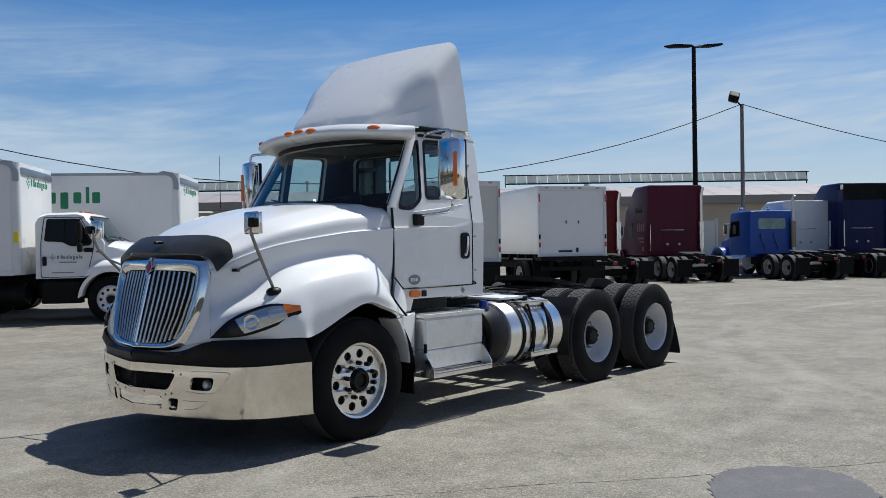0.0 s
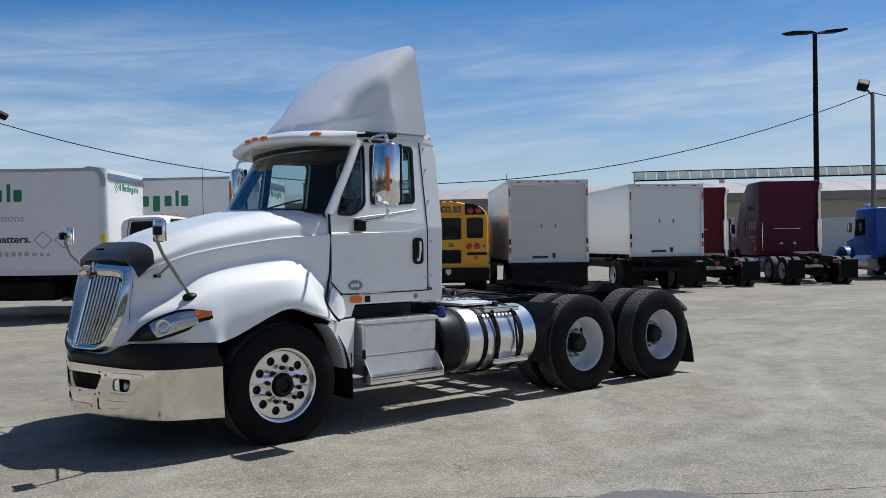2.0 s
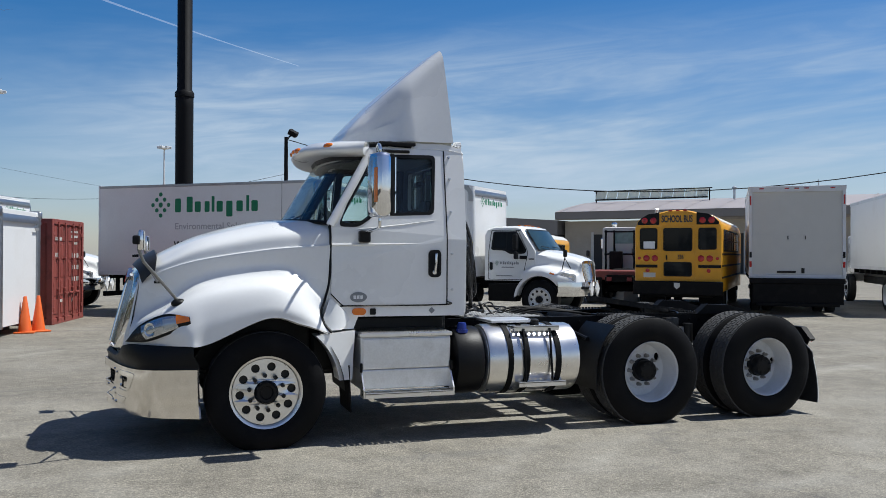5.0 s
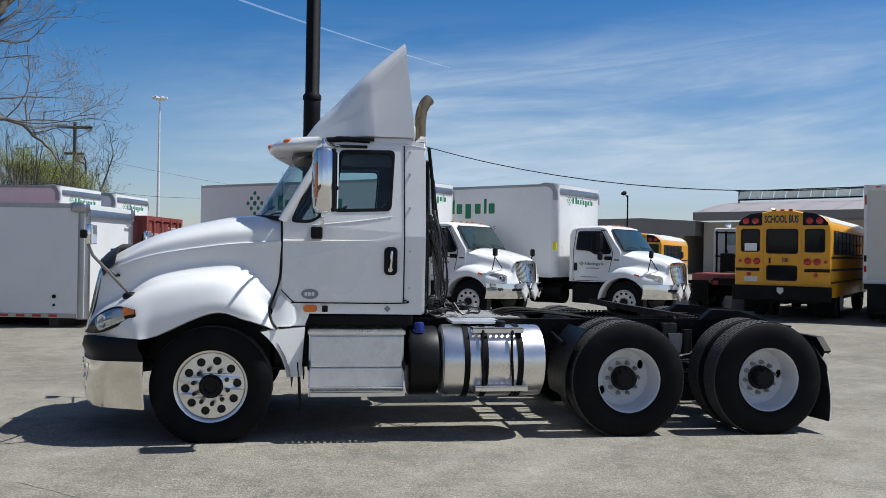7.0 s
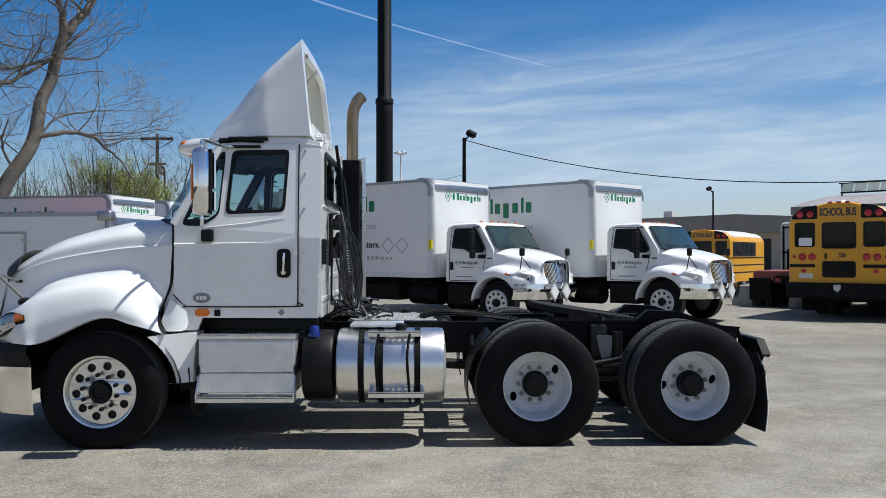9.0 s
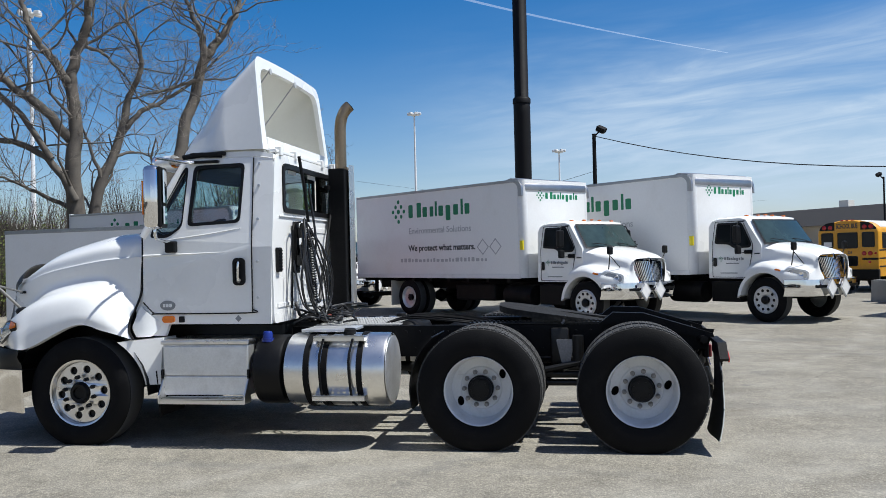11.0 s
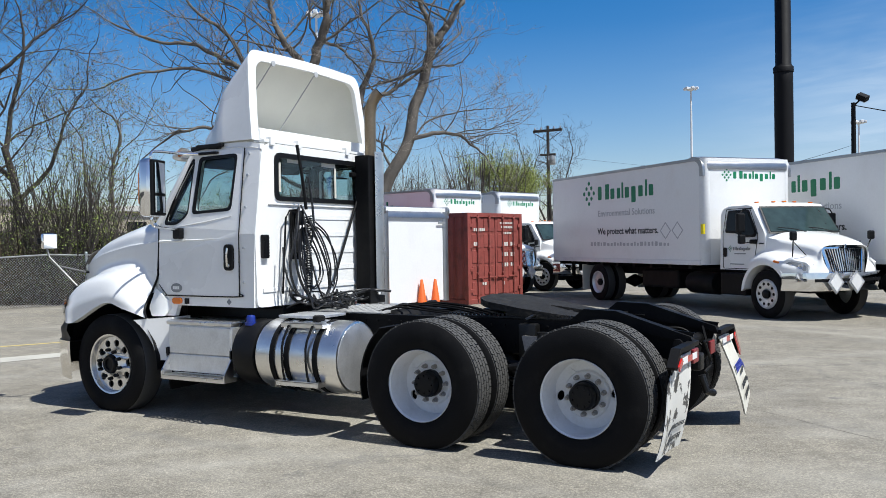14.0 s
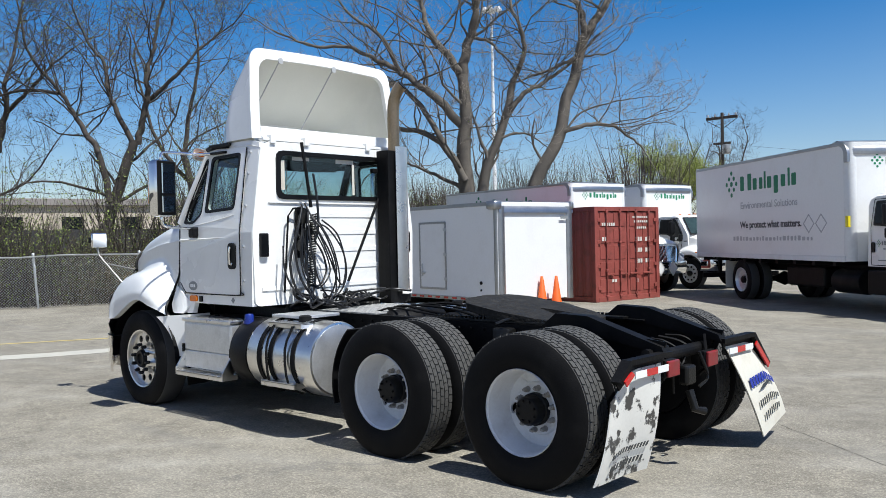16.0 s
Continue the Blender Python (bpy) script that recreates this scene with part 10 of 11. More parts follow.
# ---- trees ----
def grow_tree(name, base, limbs, seed, label, twigs=0.75, spread=1.0, leaf=0.0, leaf_mat=None, twig_len=1.0, depth=3, twig_mat=None, bark=None):
    """A bare tree: limbs given by a few points, the rest branches off at random."""
    rr = random.Random(seed)
    t = thing(name, pose(*base, 0), label, "tree")
    def ringed(verts, faces, pts, r0, r1, n):
        rings = []
        a = (pts[1] - pts[0]).normalized().orthogonal()
        for i, p in enumerate(pts):
            d = (pts[min(i + 1, len(pts) - 1)] - pts[max(i - 1, 0)]).normalized()
            a = (a - d * a.dot(d)).normalized()
            b = d.cross(a)
            k = r0 + (r1 - r0) * i / (len(pts) - 1)
            rings.append(len(verts))
            for j in range(n):
                u = 2 * math.pi * j / n
                verts.append(p + k * (a * math.cos(u) + b * math.sin(u)))
        for a, b in zip(rings, rings[1:]):
            for j in range(n):
                faces.append((a + j, a + (j + 1) % n, b + (j + 1) % n, b + j))
    main_v, main_f, tw_v, tw_f, lf_v, lf_f = [], [], [], [], [], []
    def sprout(p, d, length, r, level):
        pts = [p]
        n = 5 if level < 2 else 4
        step = length / n
        for _ in range(n):
            d = (d + Vector((rr.uniform(-1, 1), rr.uniform(-1, 1), rr.uniform(-0.55, 0.8))) * (0.48 if level < 1 else 0.72)).normalized()
            pts.append(pts[-1] + d * step)
        if level >= depth - 1:
            ringed(tw_v, tw_f, pts, max(r * 0.8, 0.0058), 0.003, 3)
        else:
            ringed(main_v, main_f, pts, r, r * 0.45, 6 if level else 8)
        if leaf and level >= depth - 1:
            for q in pts[1:]:
                for _ in range(6):
                    if rr.random() < leaf:
                        c = q + Vector((rr.uniform(-1, 1), rr.uniform(-1, 1), rr.uniform(-1, 1))) * 0.22
                        u = Vector((rr.uniform(-1, 1), rr.uniform(-1, 1), rr.uniform(-1, 1))).normalized() * rr.uniform(0.015, 0.034)
                        w = u.cross(Vector((rr.uniform(-1, 1), rr.uniform(-1, 1), rr.uniform(-1, 1)))).normalized() * 0.022
                        i = len(lf_v)
                        lf_v.extend((c - u, c + w, c + u, c - w))
                        lf_f.append((i, i + 1, i + 2, i + 3))
        if level < depth:
            kids = {0: 4, 1: 4, 2: 4}.get(level, 3)
            kids = max(2, round(kids * twigs))
            for k in range(kids):
                i = rr.randint(1, n)
                q = pts[i]
                side = Vector((rr.uniform(-1, 1), rr.uniform(-1, 1), rr.uniform(-0.25, 0.75))).normalized()
                nd = (pts[i] - pts[i - 1]).normalized() * 0.55 + side * spread
                sprout(q, nd.normalized(), length * rr.uniform(0.40, 0.66), r * 0.42, level + 1)
    for pts, r0, r1 in limbs:
        stem = r0 > 0.17 and r1 > 0.10
        P = smooth_line(pts, (2 if stem else 4) * len(pts))
        kink = min(0.09, 0.3 * r0) if not stem else 0.025
        P = P[:2] + [p + Vector((rr.uniform(-1, 1), rr.uniform(-1, 1), rr.uniform(-1, 1))) * kink for p in P[2:]]
        P = smooth_line(P, 3 * len(P))
        ringed(main_v, main_f, P, r0, r1, 12)
        m_ = len(P)
        for k in range(3 if stem else max(6, round(2.9 * len(pts)))):
            i = rr.randint(m_ // 4, m_ - 1)
            rad = r0 + (r1 - r0) * i / m_
            side = Vector((rr.uniform(-1, 1), rr.uniform(-1, 1), rr.uniform(-0.15, 0.7))).normalized()
            d = ((P[i] - P[i - 1]).normalized() * 0.5 + side).normalized()
            sprout(P[i], d, twig_len * rr.uniform(1.4, 3.0) * (0.6 + rad / r0), min(rad * 0.34, 0.06), 0)
        if not stem:
            sprout(P[-1], (P[-1] - P[-3]).normalized(), twig_len * 2.2, r1, 0)
    for nm, v, f, mt in (("trunk", main_v, main_f, bark or BARK), ("crown", tw_v, tw_f, twig_mat or TWIG), ("foliage", lf_v, lf_f, leaf_mat)):
        if f:
            me = bpy.data.meshes.new(nm)
            me.from_pydata([tuple(p) for p in v], [], f)
            me.materials.append(mt)
            for pl in me.polygons:
                pl.use_smooth = nm != "foliage"
            ob = new(nm, me)
            ob.parent = t
            if nm != "trunk":
                ob["kind"] = "stuff"
    return t


# plane in which the big trees spread: u along the lot's edge, then height
def fan(points, ux=0.737, uy=0.676, sway=0.0, seed=0):
    rr = random.Random(seed)
    out = []
    for k, (u, z) in enumerate(points):
        dpt = sway * math.sin(1.3 * k + seed)
        out.append((u * ux - dpt * uy, u * uy + dpt * ux, z))
    return out


tree_a = [
    (fan([(0.05, 0.0), (0.0, 3.4), (-0.1, 4.5), (-0.1, 5.6), (0.0, 6.8), (-0.1, 8.3)], sway=0.1), 0.36, 0.22),
    (fan([(-0.1, 8.2), (0.1, 9.5), (0.4, 10.4), (0.5, 11.4), (1.1, 12.8), (0.9, 14.4)], sway=0.3, seed=1), 0.22, 0.05),
    (fan([(-0.1, 8.2), (-0.6, 9.0), (-1.2, 9.7), (-1.6, 10.6), (-1.8, 11.6), (-2.5, 13.4)], sway=0.3, seed=2), 0.18, 0.05),
    (fan([(-0.1, 6.2), (-1.0, 7.1), (-1.8, 7.8), (-2.6, 8.5), (-3.5, 9.0), (-4.6, 9.5), (-6.3, 9.6), (-7.6, 10.2)], sway=0.4, seed=3), 0.19, 0.03),
    (fan([(-0.1, 4.0), (-0.8, 5.2), (-1.5, 5.9), (-2.9, 6.3), (-4.1, 6.3), (-5.3, 6.0), (-6.4, 5.3)], sway=0.4, seed=4), 0.16, 0.025),
    (fan([(-0.9, 5.5), (-2.0, 7.3), (-3.0, 8.1), (-4.6, 8.6), (-6.8, 8.3), (-8.4, 7.6)], sway=0.4, seed=5), 0.12, 0.025),
    (fan([(-0.1, 3.7), (-1.1, 4.2), (-2.0, 4.6), (-2.9, 4.8), (-4.2, 4.2)], sway=0.4, seed=7), 0.09, 0.02),
    (fan([(0.2, 9.9), (0.9, 9.7), (1.4, 9.2), (1.9, 8.7)], sway=0.2, seed=8), 0.08, 0.03),
    (fan([(-2.6, 8.4), (-3.4, 9.9), (-4.6, 10.8), (-5.6, 12.2)], sway=0.3, seed=9), 0.10, 0.03),
]
grow_tree("tree", (-14.5, 20.8, 0), tree_a, 21, "large bare spreading tree with grey-brown forked trunk", 0.75, 0.95, 0.006, LEAF)
tree_stem = [
    (fan([(0.0, 0.0), (0.1, 2.0), (0.1, 3.4), (0.35, 4.7), (0.85, 5.8), (1.25, 7.1), (1.45, 8.1)], sway=0.1), 0.27, 0.13),
    (fan([(1.45, 8.0), (1.9, 9.1), (1.75, 10.2), (1.35, 11.3), (1.7, 12.8)], sway=0.2, seed=2), 0.12, 0.03),
    (fan([(1.15, 6.6), (1.75, 7.4), (2.45, 7.8), (3.25, 8.3), (4.1, 8.9), (4.8, 9.0)], sway=0.2, seed=3), 0.12, 0.03),
    (fan([(0.4, 4.7), (0.0, 5.9), (-0.25, 6.7), (-0.6, 7.6)], sway=0.2, seed=4), 0.08, 0.02),
    (fan([(0.9, 5.7), (1.5, 5.9), (2.2, 5.8), (2.9, 5.2)], sway=0.2, seed=5), 0.06, 0.02),
]
grow_tree("tree", (-14.1, 21.1, 0), tree_stem, 27, "bare tree stem that leans off beside the large tree", 0.75, 0.95, 0.006, LEAF)
tree_b = [
    (fan([(-0.5, 0.0), (-0.2, 2.0), (0.25, 3.6), (0.7, 4.6), (1.3, 5.6), (1.6, 7.0), (2.0, 8.0), (2.25, 9.1), (2.45, 9.8)], sway=0.1), 0.30, 0.19),
    (fan([(2.45, 9.7), (2.9, 10.4), (3.4, 11.1), (3.9, 12.2), (4.1, 14.0)], sway=0.2, seed=2), 0.20, 0.06),
    (fan([(2.45, 9.7), (2.3, 10.7), (2.0, 11.3), (1.8, 12.4), (2.1, 14.0)], sway=0.2, seed=3), 0.15, 0.05),
    (fan([(1.5, 5.9), (2.5, 6.15), (3.5, 6.1), (4.1, 5.8), (4.7, 5.2), (5.0, 4.5)], sway=0.3, seed=4), 0.10, 0.02),
    (fan([(1.4, 5.7), (2.3, 6.7), (3.6, 7.1), (4.6, 7.2)], sway=0.3, seed=6), 0.05, 0.015),
    (fan([(2.2, 8.9), (1.4, 8.6), (0.5, 8.3), (-0.6, 7.9)], sway=0.3, seed=5), 0.08, 0.03),
]
grow_tree("tree", (-12.6, 22.3, 0), tree_b, 33, "large bare tree leaning over the box trucks", 0.75, 0.95, 0.006, LEAF)
tree_c = [
    (fan([(-0.5, 0.0), (-0.4, 2.3), (0.0, 3.5), (0.4, 4.6), (0.7, 5.3)], sway=0.1), 0.23, 0.15),
    (fan([(0.7, 5.2), (0.9, 6.0), (1.2, 6.9), (1.2, 7.6), (1.4, 8.5), (1.5, 9.4), (1.9, 11.0)], sway=0.2, seed=1), 0.125, 0.035),
    (fan([(1.1, 6.7), (1.9, 7.3), (2.5, 7.8), (3.0, 8.4), (3.8, 9.1)], sway=0.2, seed=2), 0.085, 0.025),
    (fan([(0.6, 5.2), (0.1, 6.4), (-0.2, 7.2), (-0.4, 8.1), (-0.9, 8.7), (-1.4, 10.0)], sway=0.2, seed=3), 0.10, 0.03),
    (fan([(-0.2, 3.2), (-0.5, 4.8), (-1.1, 5.7), (-1.6, 6.5), (-2.1, 7.3), (-2.9, 8.5), (-3.2, 10.0)], sway=0.2, seed=4), 0.125, 0.03),
    (fan([(-0.2, 3.0), (0.8, 3.6), (1.8, 4.2), (2.8, 5.4)], sway=0.3, seed=5), 0.07, 0.02),
    (fan([(-1.9, 7.0), (-3.2, 7.2), (-4.6, 7.0), (-5.8, 7.4)], sway=0.3, seed=6), 0.07, 0.02),
]
grow_tree("tree", (-20.2, 8.7, 0), tree_c, 41, "bare forked tree behind the chain-link fence", 0.75, 0.9, 0.03, LEAF, twig_mat=TWIGD, bark=BARKD)
tree_d = [
    (fan([(0.0, 0.0), (-0.2, 1.8), (-0.1, 3.8), (-0.5, 5.6)], sway=0.1), 0.20, 0.13),
    (fan([(-0.5, 5.5), (-0.2, 7.4), (0.3, 9.4), (0.2, 11.0)], sway=0.3, seed=1), 0.11, 0.03),
    (fan([(-0.2, 4.2), (-1.4, 5.8), (-2.0, 7.8), (-2.4, 9.8)], sway=0.3, seed=2), 0.10, 0.03),
    (fan([(-0.1, 3.4), (1.2, 4.8), (1.8, 6.6), (2.6, 8.2)], sway=0.3, seed=3), 0.10, 0.03),
]
grow_tree("tree", (-22.4, 1.0, 0), tree_d, 52, "bare tree with thin upright limbs behind the fence", 0.75, 0.85, 0.02, LEAF, twig_mat=TWIGD, bark=BARKD)
grow_tree("tree", (-24.0, 14.1, 0), tree_d, 57, "slender bare tree with upright limbs at the lot edge", 0.75, 0.85, 0.03, LEAF, twig_mat=TWIGD, bark=BARKD)
grow_tree("tree", (-25.5, 6.0, 0), tree_c, 64, "bare tree with a broad dark crown past the brush", 0.75, 0.9, 0.03, LEAF, twig_mat=TWIGD, bark=BARKD)
grow_tree("tree", (-24.6, -3.5, 0), tree_d, 66, "bare upright tree past the brush", 0.75, 0.9, 0.03, LEAF, twig_mat=TWIGD, bark=BARKD)
grow_tree("tree", (-20.5, 15.5, 0), [(fan([(0, 0), (0.2, 2.0), (0.1, 4.2), (0.5, 6.0)], sway=0.1), 0.10, 0.05), (fan([(0.1, 2.0), (-0.7, 3.8), (-0.9, 5.4)], sway=0.2, seed=3), 0.06, 0.03)], 61, "young tree with sparse spring leaves", 0.75, 0.9, 0.15, LEAF)
sap = [(fan([(0.0, 0.0), (0.1, 2.5), (0.0, 4.8)], sway=0.1), 0.13, 0.07), (fan([(0.0, 2.2), (-0.9, 4.2), (-1.5, 6.0)], sway=0.2, seed=1), 0.06, 0.025), (fan([(0.1, 2.8), (0.8, 4.6), (1.3, 6.3)], sway=0.2, seed=2), 0.06, 0.025)]
grow_tree("tree", (-10.6, 36.0, 0), sap, 71, "thin bare tree beside the utility pole", 0.8, 0.75, 0.0, LEAF, 0.62, 3, TWIGD, BARKD)
grow_tree("tree", (-13.6, 38.0, 0), sap, 72, "thin bare tree near the utility pole", 0.8, 0.75, 0.0, LEAF, 0.62, 3, TWIGD, BARKD)
grow_tree("tree", (-11.4, 31.7, 0), [(fan([(0, 0), (0.1, 1.6), (0.2, 3.2), (0.4, 4.4)], sway=0.1), 0.12, 0.07), (fan([(0.0, 2.0), (-0.4, 3.4), (-0.7, 4.4)], sway=0.2, seed=1), 0.07, 0.03), (fan([(0.0, 2.2), (0.7, 3.4), (1.2, 4.2)], sway=0.2, seed=2), 0.07, 0.03)], 81, "low tree in fresh yellow-green leaf behind the box trucks", 0.9, 1.0, 0.55, LEAFY, 0.5)


# brush along the fence and the low bank behind it: bent stems, side twigs, leaves on the twigs
def brush(name, P, Q, width, height, stems, seed, stem_mat, leaf_mats, label, lean=0.35, twigs=4, thick=0.013):
    rr = random.Random(seed)
    P, Q = Vector((*P, 0)), Vector((*Q, 0))
    d = (Q - P).normalized()
    nrm = Vector((-d.y, d.x, 0))
    t = thing(name, Matrix.Translation(P), label, "shrub", kind="stuff")
    wood_v, wood_f = [], []
    leaf_v, leaf_f = [[] for _ in leaf_mats], [[] for _ in leaf_mats]
    def shoot(pts, r):
        rows_ = []
        for k, p in enumerate(pts[:-1]):
            w = r * (1 - 0.75 * k / (len(pts) - 1))
            rows_.append(len(wood_v))
            wood_v.extend((p + Vector((w, 0, 0)), p + Vector((-0.5 * w, 0.87 * w, 0)), p + Vector((-0.5 * w, -0.87 * w, 0))))
        for a, b in zip(rows_, rows_[1:]):
            for k in range(3):
                wood_f.append((a + k, a + (k + 1) % 3, b + (k + 1) % 3, b + k))
        wood_v.append(pts[-1])
        for k in range(3):
            wood_f.append((rows_[-1] + k, rows_[-1] + (k + 1) % 3, len(wood_v) - 1))
    def any_dir():
        return Vector((rr.uniform(-1, 1), rr.uniform(-1, 1), rr.uniform(-1, 1)))
    clumps = [(rr.random(), rr.random(), rr.uniform(0.55, 1.0)) for _ in range(max(3, int((Q - P).length * abs(width) / 2.2)))]
    for _ in range(stems):
        cu, cv, ch = rr.choice(clumps)
        c = (Q - P) * cu + nrm * (cv * width) + Vector((rr.gauss(0, 0.35), rr.gauss(0, 0.35), 0))
        hgt = height * ch * rr.uniform(0.45, 1.0)
        out = Vector((rr.gauss(0, lean), rr.gauss(0, lean), 1)).normalized()
        pts = [c]
        for k in range(3):
            out = (out + Vector((rr.gauss(0, 0.16), rr.gauss(0, 0.16), 0.05))).normalized()
            pts.append(pts[-1] + out * hgt / 3)
        shoot(pts, thick * (0.6 + 0.4 * hgt))
        for k in range(twigs):
            i = rr.randint(1, 3)
            a = pts[i - 1].lerp(pts[i], rr.random())
            td = (any_dir() + Vector((0, 0, 0.5))).normalized()
            ln = hgt * rr.uniform(0.12, 0.34)
            b = a + td * ln * 0.5
            e = b + (td + any_dir() * 0.5).normalized() * ln * 0.5
            shoot([a, b, e], thick * 0.42)
            for n, (_nm, _mt, per_twig) in enumerate(leaf_mats):
                for _k in range(int(per_twig + rr.random())):
                    p = b.lerp(e, rr.uniform(-0.6, 1.05)) + any_dir() * 0.07
                    u = any_dir().normalized() * rr.uniform(0.018, 0.042)
                    w = u.cross(any_dir()).normalized() * rr.uniform(0.012, 0.026)
                    m = len(leaf_v[n])
                    leaf_v[n].extend((p - u, p + w, p + u, p - w))
                    leaf_f[n].append((m, m + 1, m + 2, m + 3))
    for nm, mt, v, f in [("stems", stem_mat, wood_v, wood_f)] + [(lm[0], lm[1], v, f) for lm, v, f in zip(leaf_mats, leaf_v, leaf_f)]:
        me = bpy.data.meshes.new(nm)
        me.from_pydata([tuple(p) for p in v], [], f)
        me.materials.append(mt)
        ob = new(nm, me)
        ob.parent = t
        ob["kind"] = "stuff"
    return t


brush("brush", (-25.9, -11.0), (-14.9, 14.0), -2.3, 2.3, 4200, 3, LITTER, (("leaves", LEAFD, 3.0), ("dry_leaves", LITTER, 3.0)), "tangled brush with sparse green leaves behind the fence", 0.5)
brush("shrub", (-26.0, -8.0), (-17.2, 12.0), -3.6, 6.0, 2100, 5, TWIGD, (("leaves", LEAF, 2.4), ("dark_leaves", LEAFD, 1.6)), "tall thin shrubs in early leaf behind the fence", 0.25, 8, 0.011)
brush("shrub", (-17.6, 12.0), (-15.2, 18.8), -3.5, 3.7, 620, 15, TWIGD, (("leaves", LEAF, 4.0), ("dark_leaves", LEAFD, 2.0)), "dark shrubs in early leaf beside the large tree", 0.3, 8, 0.011)
brush("brush", (-13.5, 24.5), (-30.0, 30.0), -4.0, 6.2, 3000, 6, TWIGD, (("leaves", LEAFD, 0.6),), "thicket of bare stems behind the big trees", 0.3, 9, 0.012)
brush("brush", (-10.3, 28.0), (-16.5, 27.0), -3.0, 7.4, 1100, 8, TWIGD, (("leaves", LEAF, 0.7),), "tall bare thicket behind the box trucks", 0.3, 10, 0.012)

# bank, wall and low buildings past the brush
bm = B()
plate(bm, [(-60, 0), (60, 0), (60, 2.3), (20, 2.6), (-20, 2.4), (-60, 2.5)], (), 0.5, lambda u, v, d: (d, u, v))
wl = link("far_wall", bm, DARKIN)
wl.matrix_basis = pose(-33, 8, 0, 0, 0, 16)
tagged(wl, "dark screened fence far behind the brush", "wall", kind="structure")
def far_hall(x, y, th, w_, h_, label, seed):
    rr = random.Random(seed)
    t = thing("far_building", pose(x, y, 0, 0, 0, th), label, "building")
    bm = B(); box(bm, -w_ / 2, w_ / 2, 0, 12, 0, h_); part("wall", bm, WALLB, t)
    bm = B(); box(bm, -w_ / 2 - 0.3, w_ / 2 + 0.3, -0.3, 12.3, h_, h_ + 0.5, 0.05); part("roof", bm, FASCIA if seed % 2 else CREAM, t)
    n = int(w_ / 4)
    for k in range(n):
        bm = B()
        x0 = -w_ / 2 + 1.2 + 4 * k
        box(bm, x0, x0 + 1.5, -0.05, 0.02, h_ - 1.8, h_ - 0.8); part("window", bm, DARKWIN, t)
    return t
far_hall(-55, 12, 75, 40, 4.6, "beige low building far behind the trees", 1)
far_hall(-48, 42, 50, 30, 4.4, "cream low building far behind the trees", 2)

# painted lines, patch and joints on the lot
def strip(name, pts, w_, mat_, label, lift=0.004):
    bm = B()
    P = [Vector((*p, 0)) for p in pts]
    prev = None
    for i, p in enumerate(P):
        d = (P[min(i + 1, len(P) - 1)] - P[max(i - 1, 0)]).normalized()
        n = Vector((-d.y, d.x, 0)) * w_ / 2
        cur = (bm.verts.new((p.x + n.x, p.y + n.y, lift)), bm.verts.new((p.x - n.x, p.y - n.y, lift)))
        if prev:
            bm.faces.new((prev[0], prev[1], cur[1], cur[0]))
        prev = cur
    return tagged(link(name, bm, mat_), label, "marking", kind="structure")


strip("white_line", [(-6.5, -3.0), (-5.0, -0.2), (-4.6, 1.0), (-3.6, 3.2)], 0.55, PAINTW, "broad worn white painted line on the lot")
strip("yellow_line", [(-8.5, -2.5), (-6.2, 2.0), (-5.2, 4.0)], 0.12, PAINTY, "worn yellow painted line on the lot")
bm = B()
rp = random.Random(9)
plate(bm, [(0.70 + (0.55 + 0.03 * math.sin(3 * a * math.pi / 45 + 1) + rp.uniform(-0.022, 0.022)) * math.cos(a * math.pi / 45), -4.41 + (0.50 + 0.03 * math.sin(2 * a * math.pi / 45) + rp.uniform(-0.022, 0.022)) * math.sin(a * math.pi / 45)) for a in range(90)], (), 0.004, lambda u, v, d: (u, v, d + 0.001))
tagged(link("asphalt_patch", bm, TAR), "dark round asphalt patch in the concrete", "patch", kind="structure")

# long cracks that wander over the slab
def crack(stations, seed, width=0.0035):
    rr = random.Random(seed)
    bm = B()
    P = smooth_line([(*p, 0.0015) for p in stations], 4 * len(stations))
    path = []
    for a, b in zip(P, P[1:]):
        n_ = max(2, int((b - a).length / 0.05))
        path += [a.lerp(b, k / n_) for k in range(n_)]
    prev, off = None, 0.0
    for k, p in enumerate(path[:-1]):
        off = 0.9 * off + rr.uniform(-0.007, 0.007)
        d_ = (path[k + 1] - p).normalized()
        sd = Vector((-d_.y, d_.x, 0))
        w_ = width * rr.uniform(0.3, 1.2) * min(1, (len(path) - k) / 8)
        cur = (bm.verts.new(p + sd * (off - w_)), bm.verts.new(p + sd * (off + w_)))
        if prev:
            bm.faces.new((prev[0], prev[1], cur[1], cur[0]))
        prev = cur
    return tagged(link("crack", bm, TARD), "thin dark crack across the concrete", "crack", kind="structure")


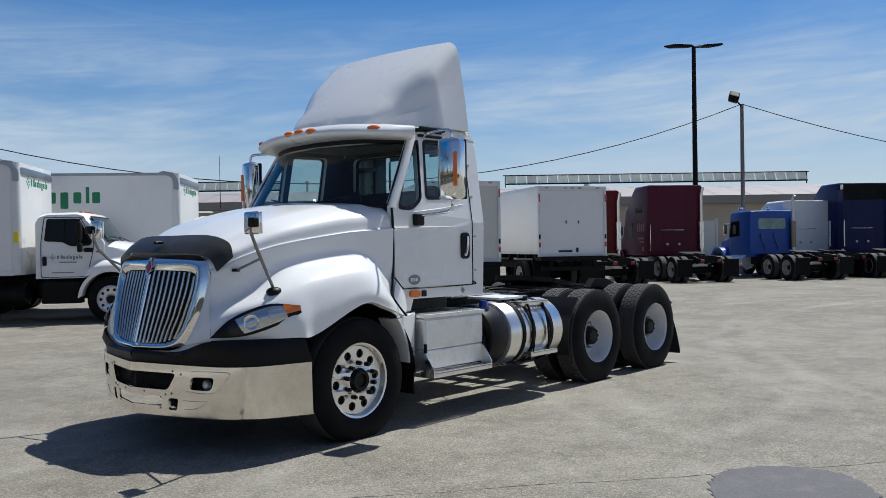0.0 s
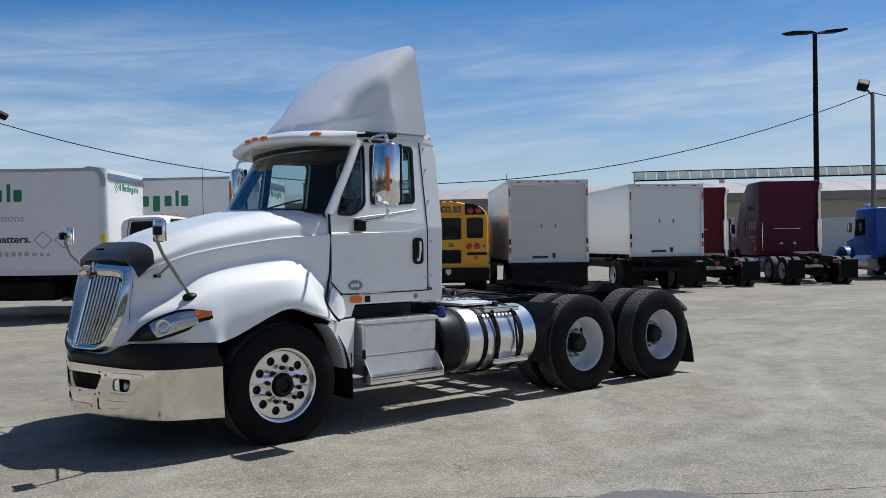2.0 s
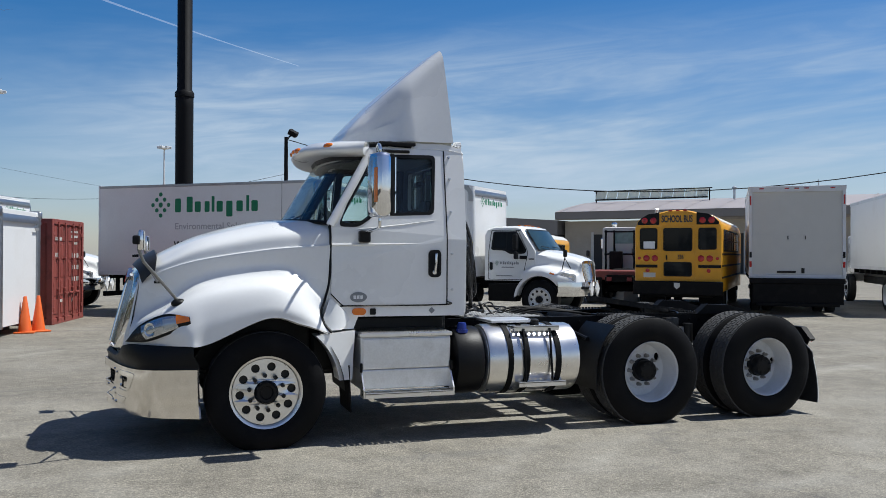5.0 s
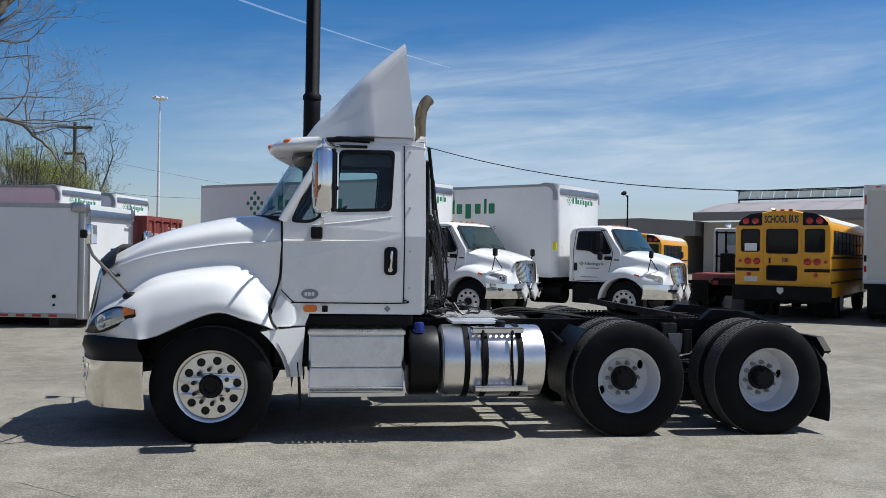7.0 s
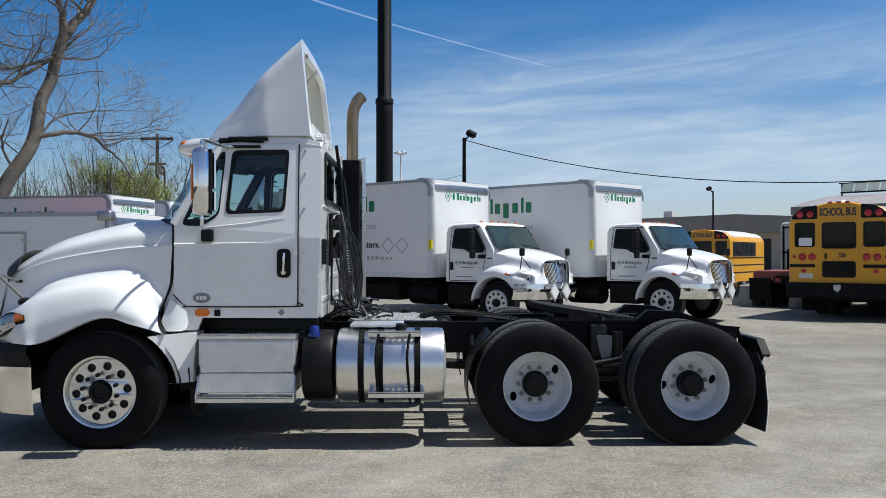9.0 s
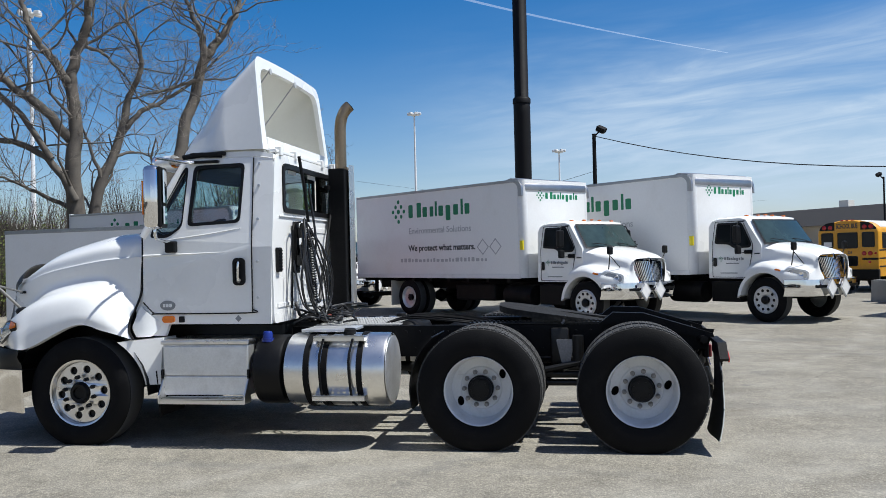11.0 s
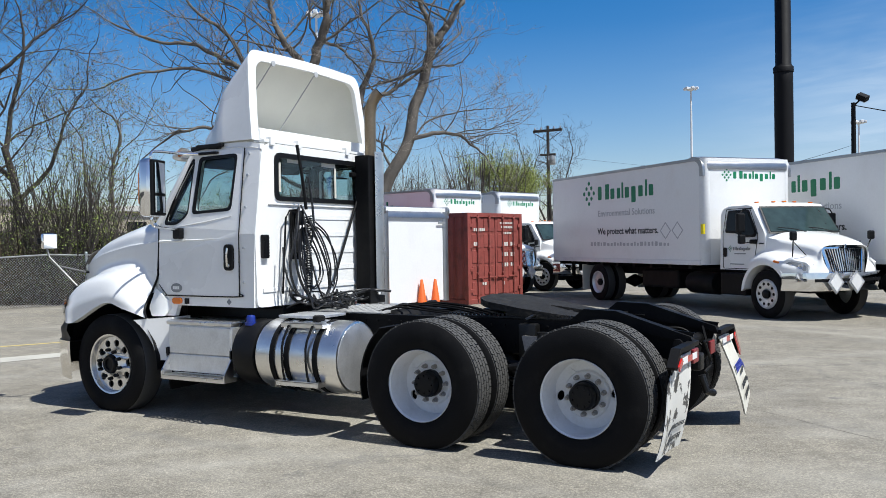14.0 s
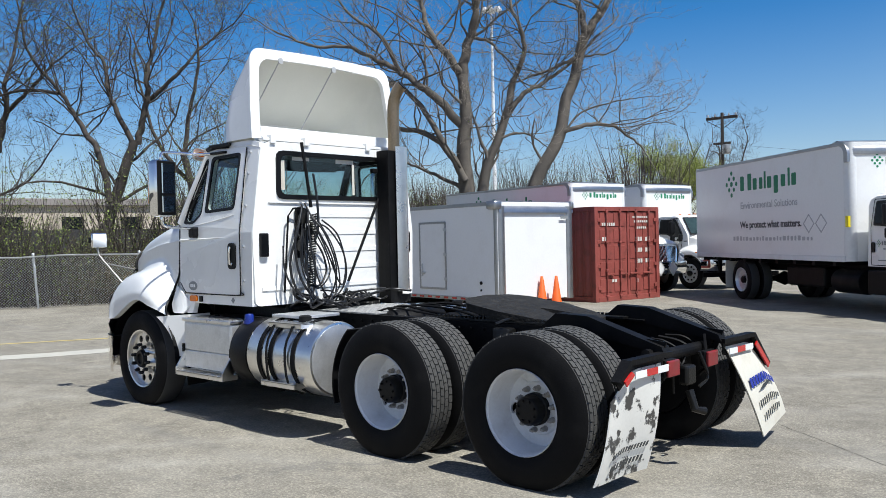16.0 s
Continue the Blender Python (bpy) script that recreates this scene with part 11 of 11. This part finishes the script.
crack([(-1.14, -2.40), (-0.70, -2.76), (-0.19, -3.12), (0.31, -3.56), (0.77, -3.90), (1.38, -4.39), (1.90, -4.75), (3.4, -5.7)], 5)
crack([(-3.6, 0.75), (-2.6, 0.72), (-1.99, 0.67), (-1.62, 0.63), (-0.8, 0.5)], 7)
crack([(5.53, 1.62), (6.9, 0.5), (8.3, -0.6)], 3)
crack([(7.0, 2.6), (8.1, 4.6), (9.2, 6.5)], 8)

# an old vapour trail high in the sky
def vapour_trail():
    m, t, p = nodes_of("vapour")
    tl = t.nodes.new("ShaderNodeBsdfTranslucent"); tl.inputs["Color"].default_value = (*CONTRAIL_C, 1)
    clear = t.nodes.new("ShaderNodeBsdfTransparent")
    mx = t.nodes.new("ShaderNodeMixShader"); mx.inputs[0].default_value = 0.14
    t.links.new(clear.outputs[0], mx.inputs[1]); t.links.new(tl.outputs[0], mx.inputs[2])
    outs = [n for n in t.nodes if n.type == "OUTPUT_MATERIAL"]
    t.links.new(mx.outputs[0], outs[0].inputs["Surface"])
    t.nodes.remove(p)
    sun_way = Vector((math.cos(radians(SUN_ELEV)), 0, math.sin(radians(SUN_ELEV))))
    bm = B()
    pts = []
    for k in range(13):
        u = k / 12
        az, el = radians(-9.0 + 17.5 * u), radians(16.85 - 4.6 * u)
        pts.append((3000 * math.sin(az) * math.cos(el), 3000 * math.cos(az) * math.cos(el), 3000 * math.sin(el)))
    pts = [Vector(p) for p in pts]
    pts = [2 * pts[0] - pts[3]] + pts
    prev = None
    for k, p in enumerate(pts):
        along_ = (pts[min(k + 1, len(pts) - 1)] - pts[max(k - 1, 0)]).normalized()
        w_ = along_.cross((p.normalized() + sun_way).normalized()).normalized() * (5.5 - 4.6 * k / len(pts)) * (1 + 0.25 * math.sin(3.1 * k))
        cur = (bm.verts.new(p - w_), bm.verts.new(p + w_))
        if prev:
            bm.faces.new((prev[0], prev[1], cur[1], cur[0]))
        prev = cur
    return tagged(link("vapour_trail", bm, m), "thin white vapour trail fading across blue sky", "vapour trail", kind="structure")


vapour_trail()
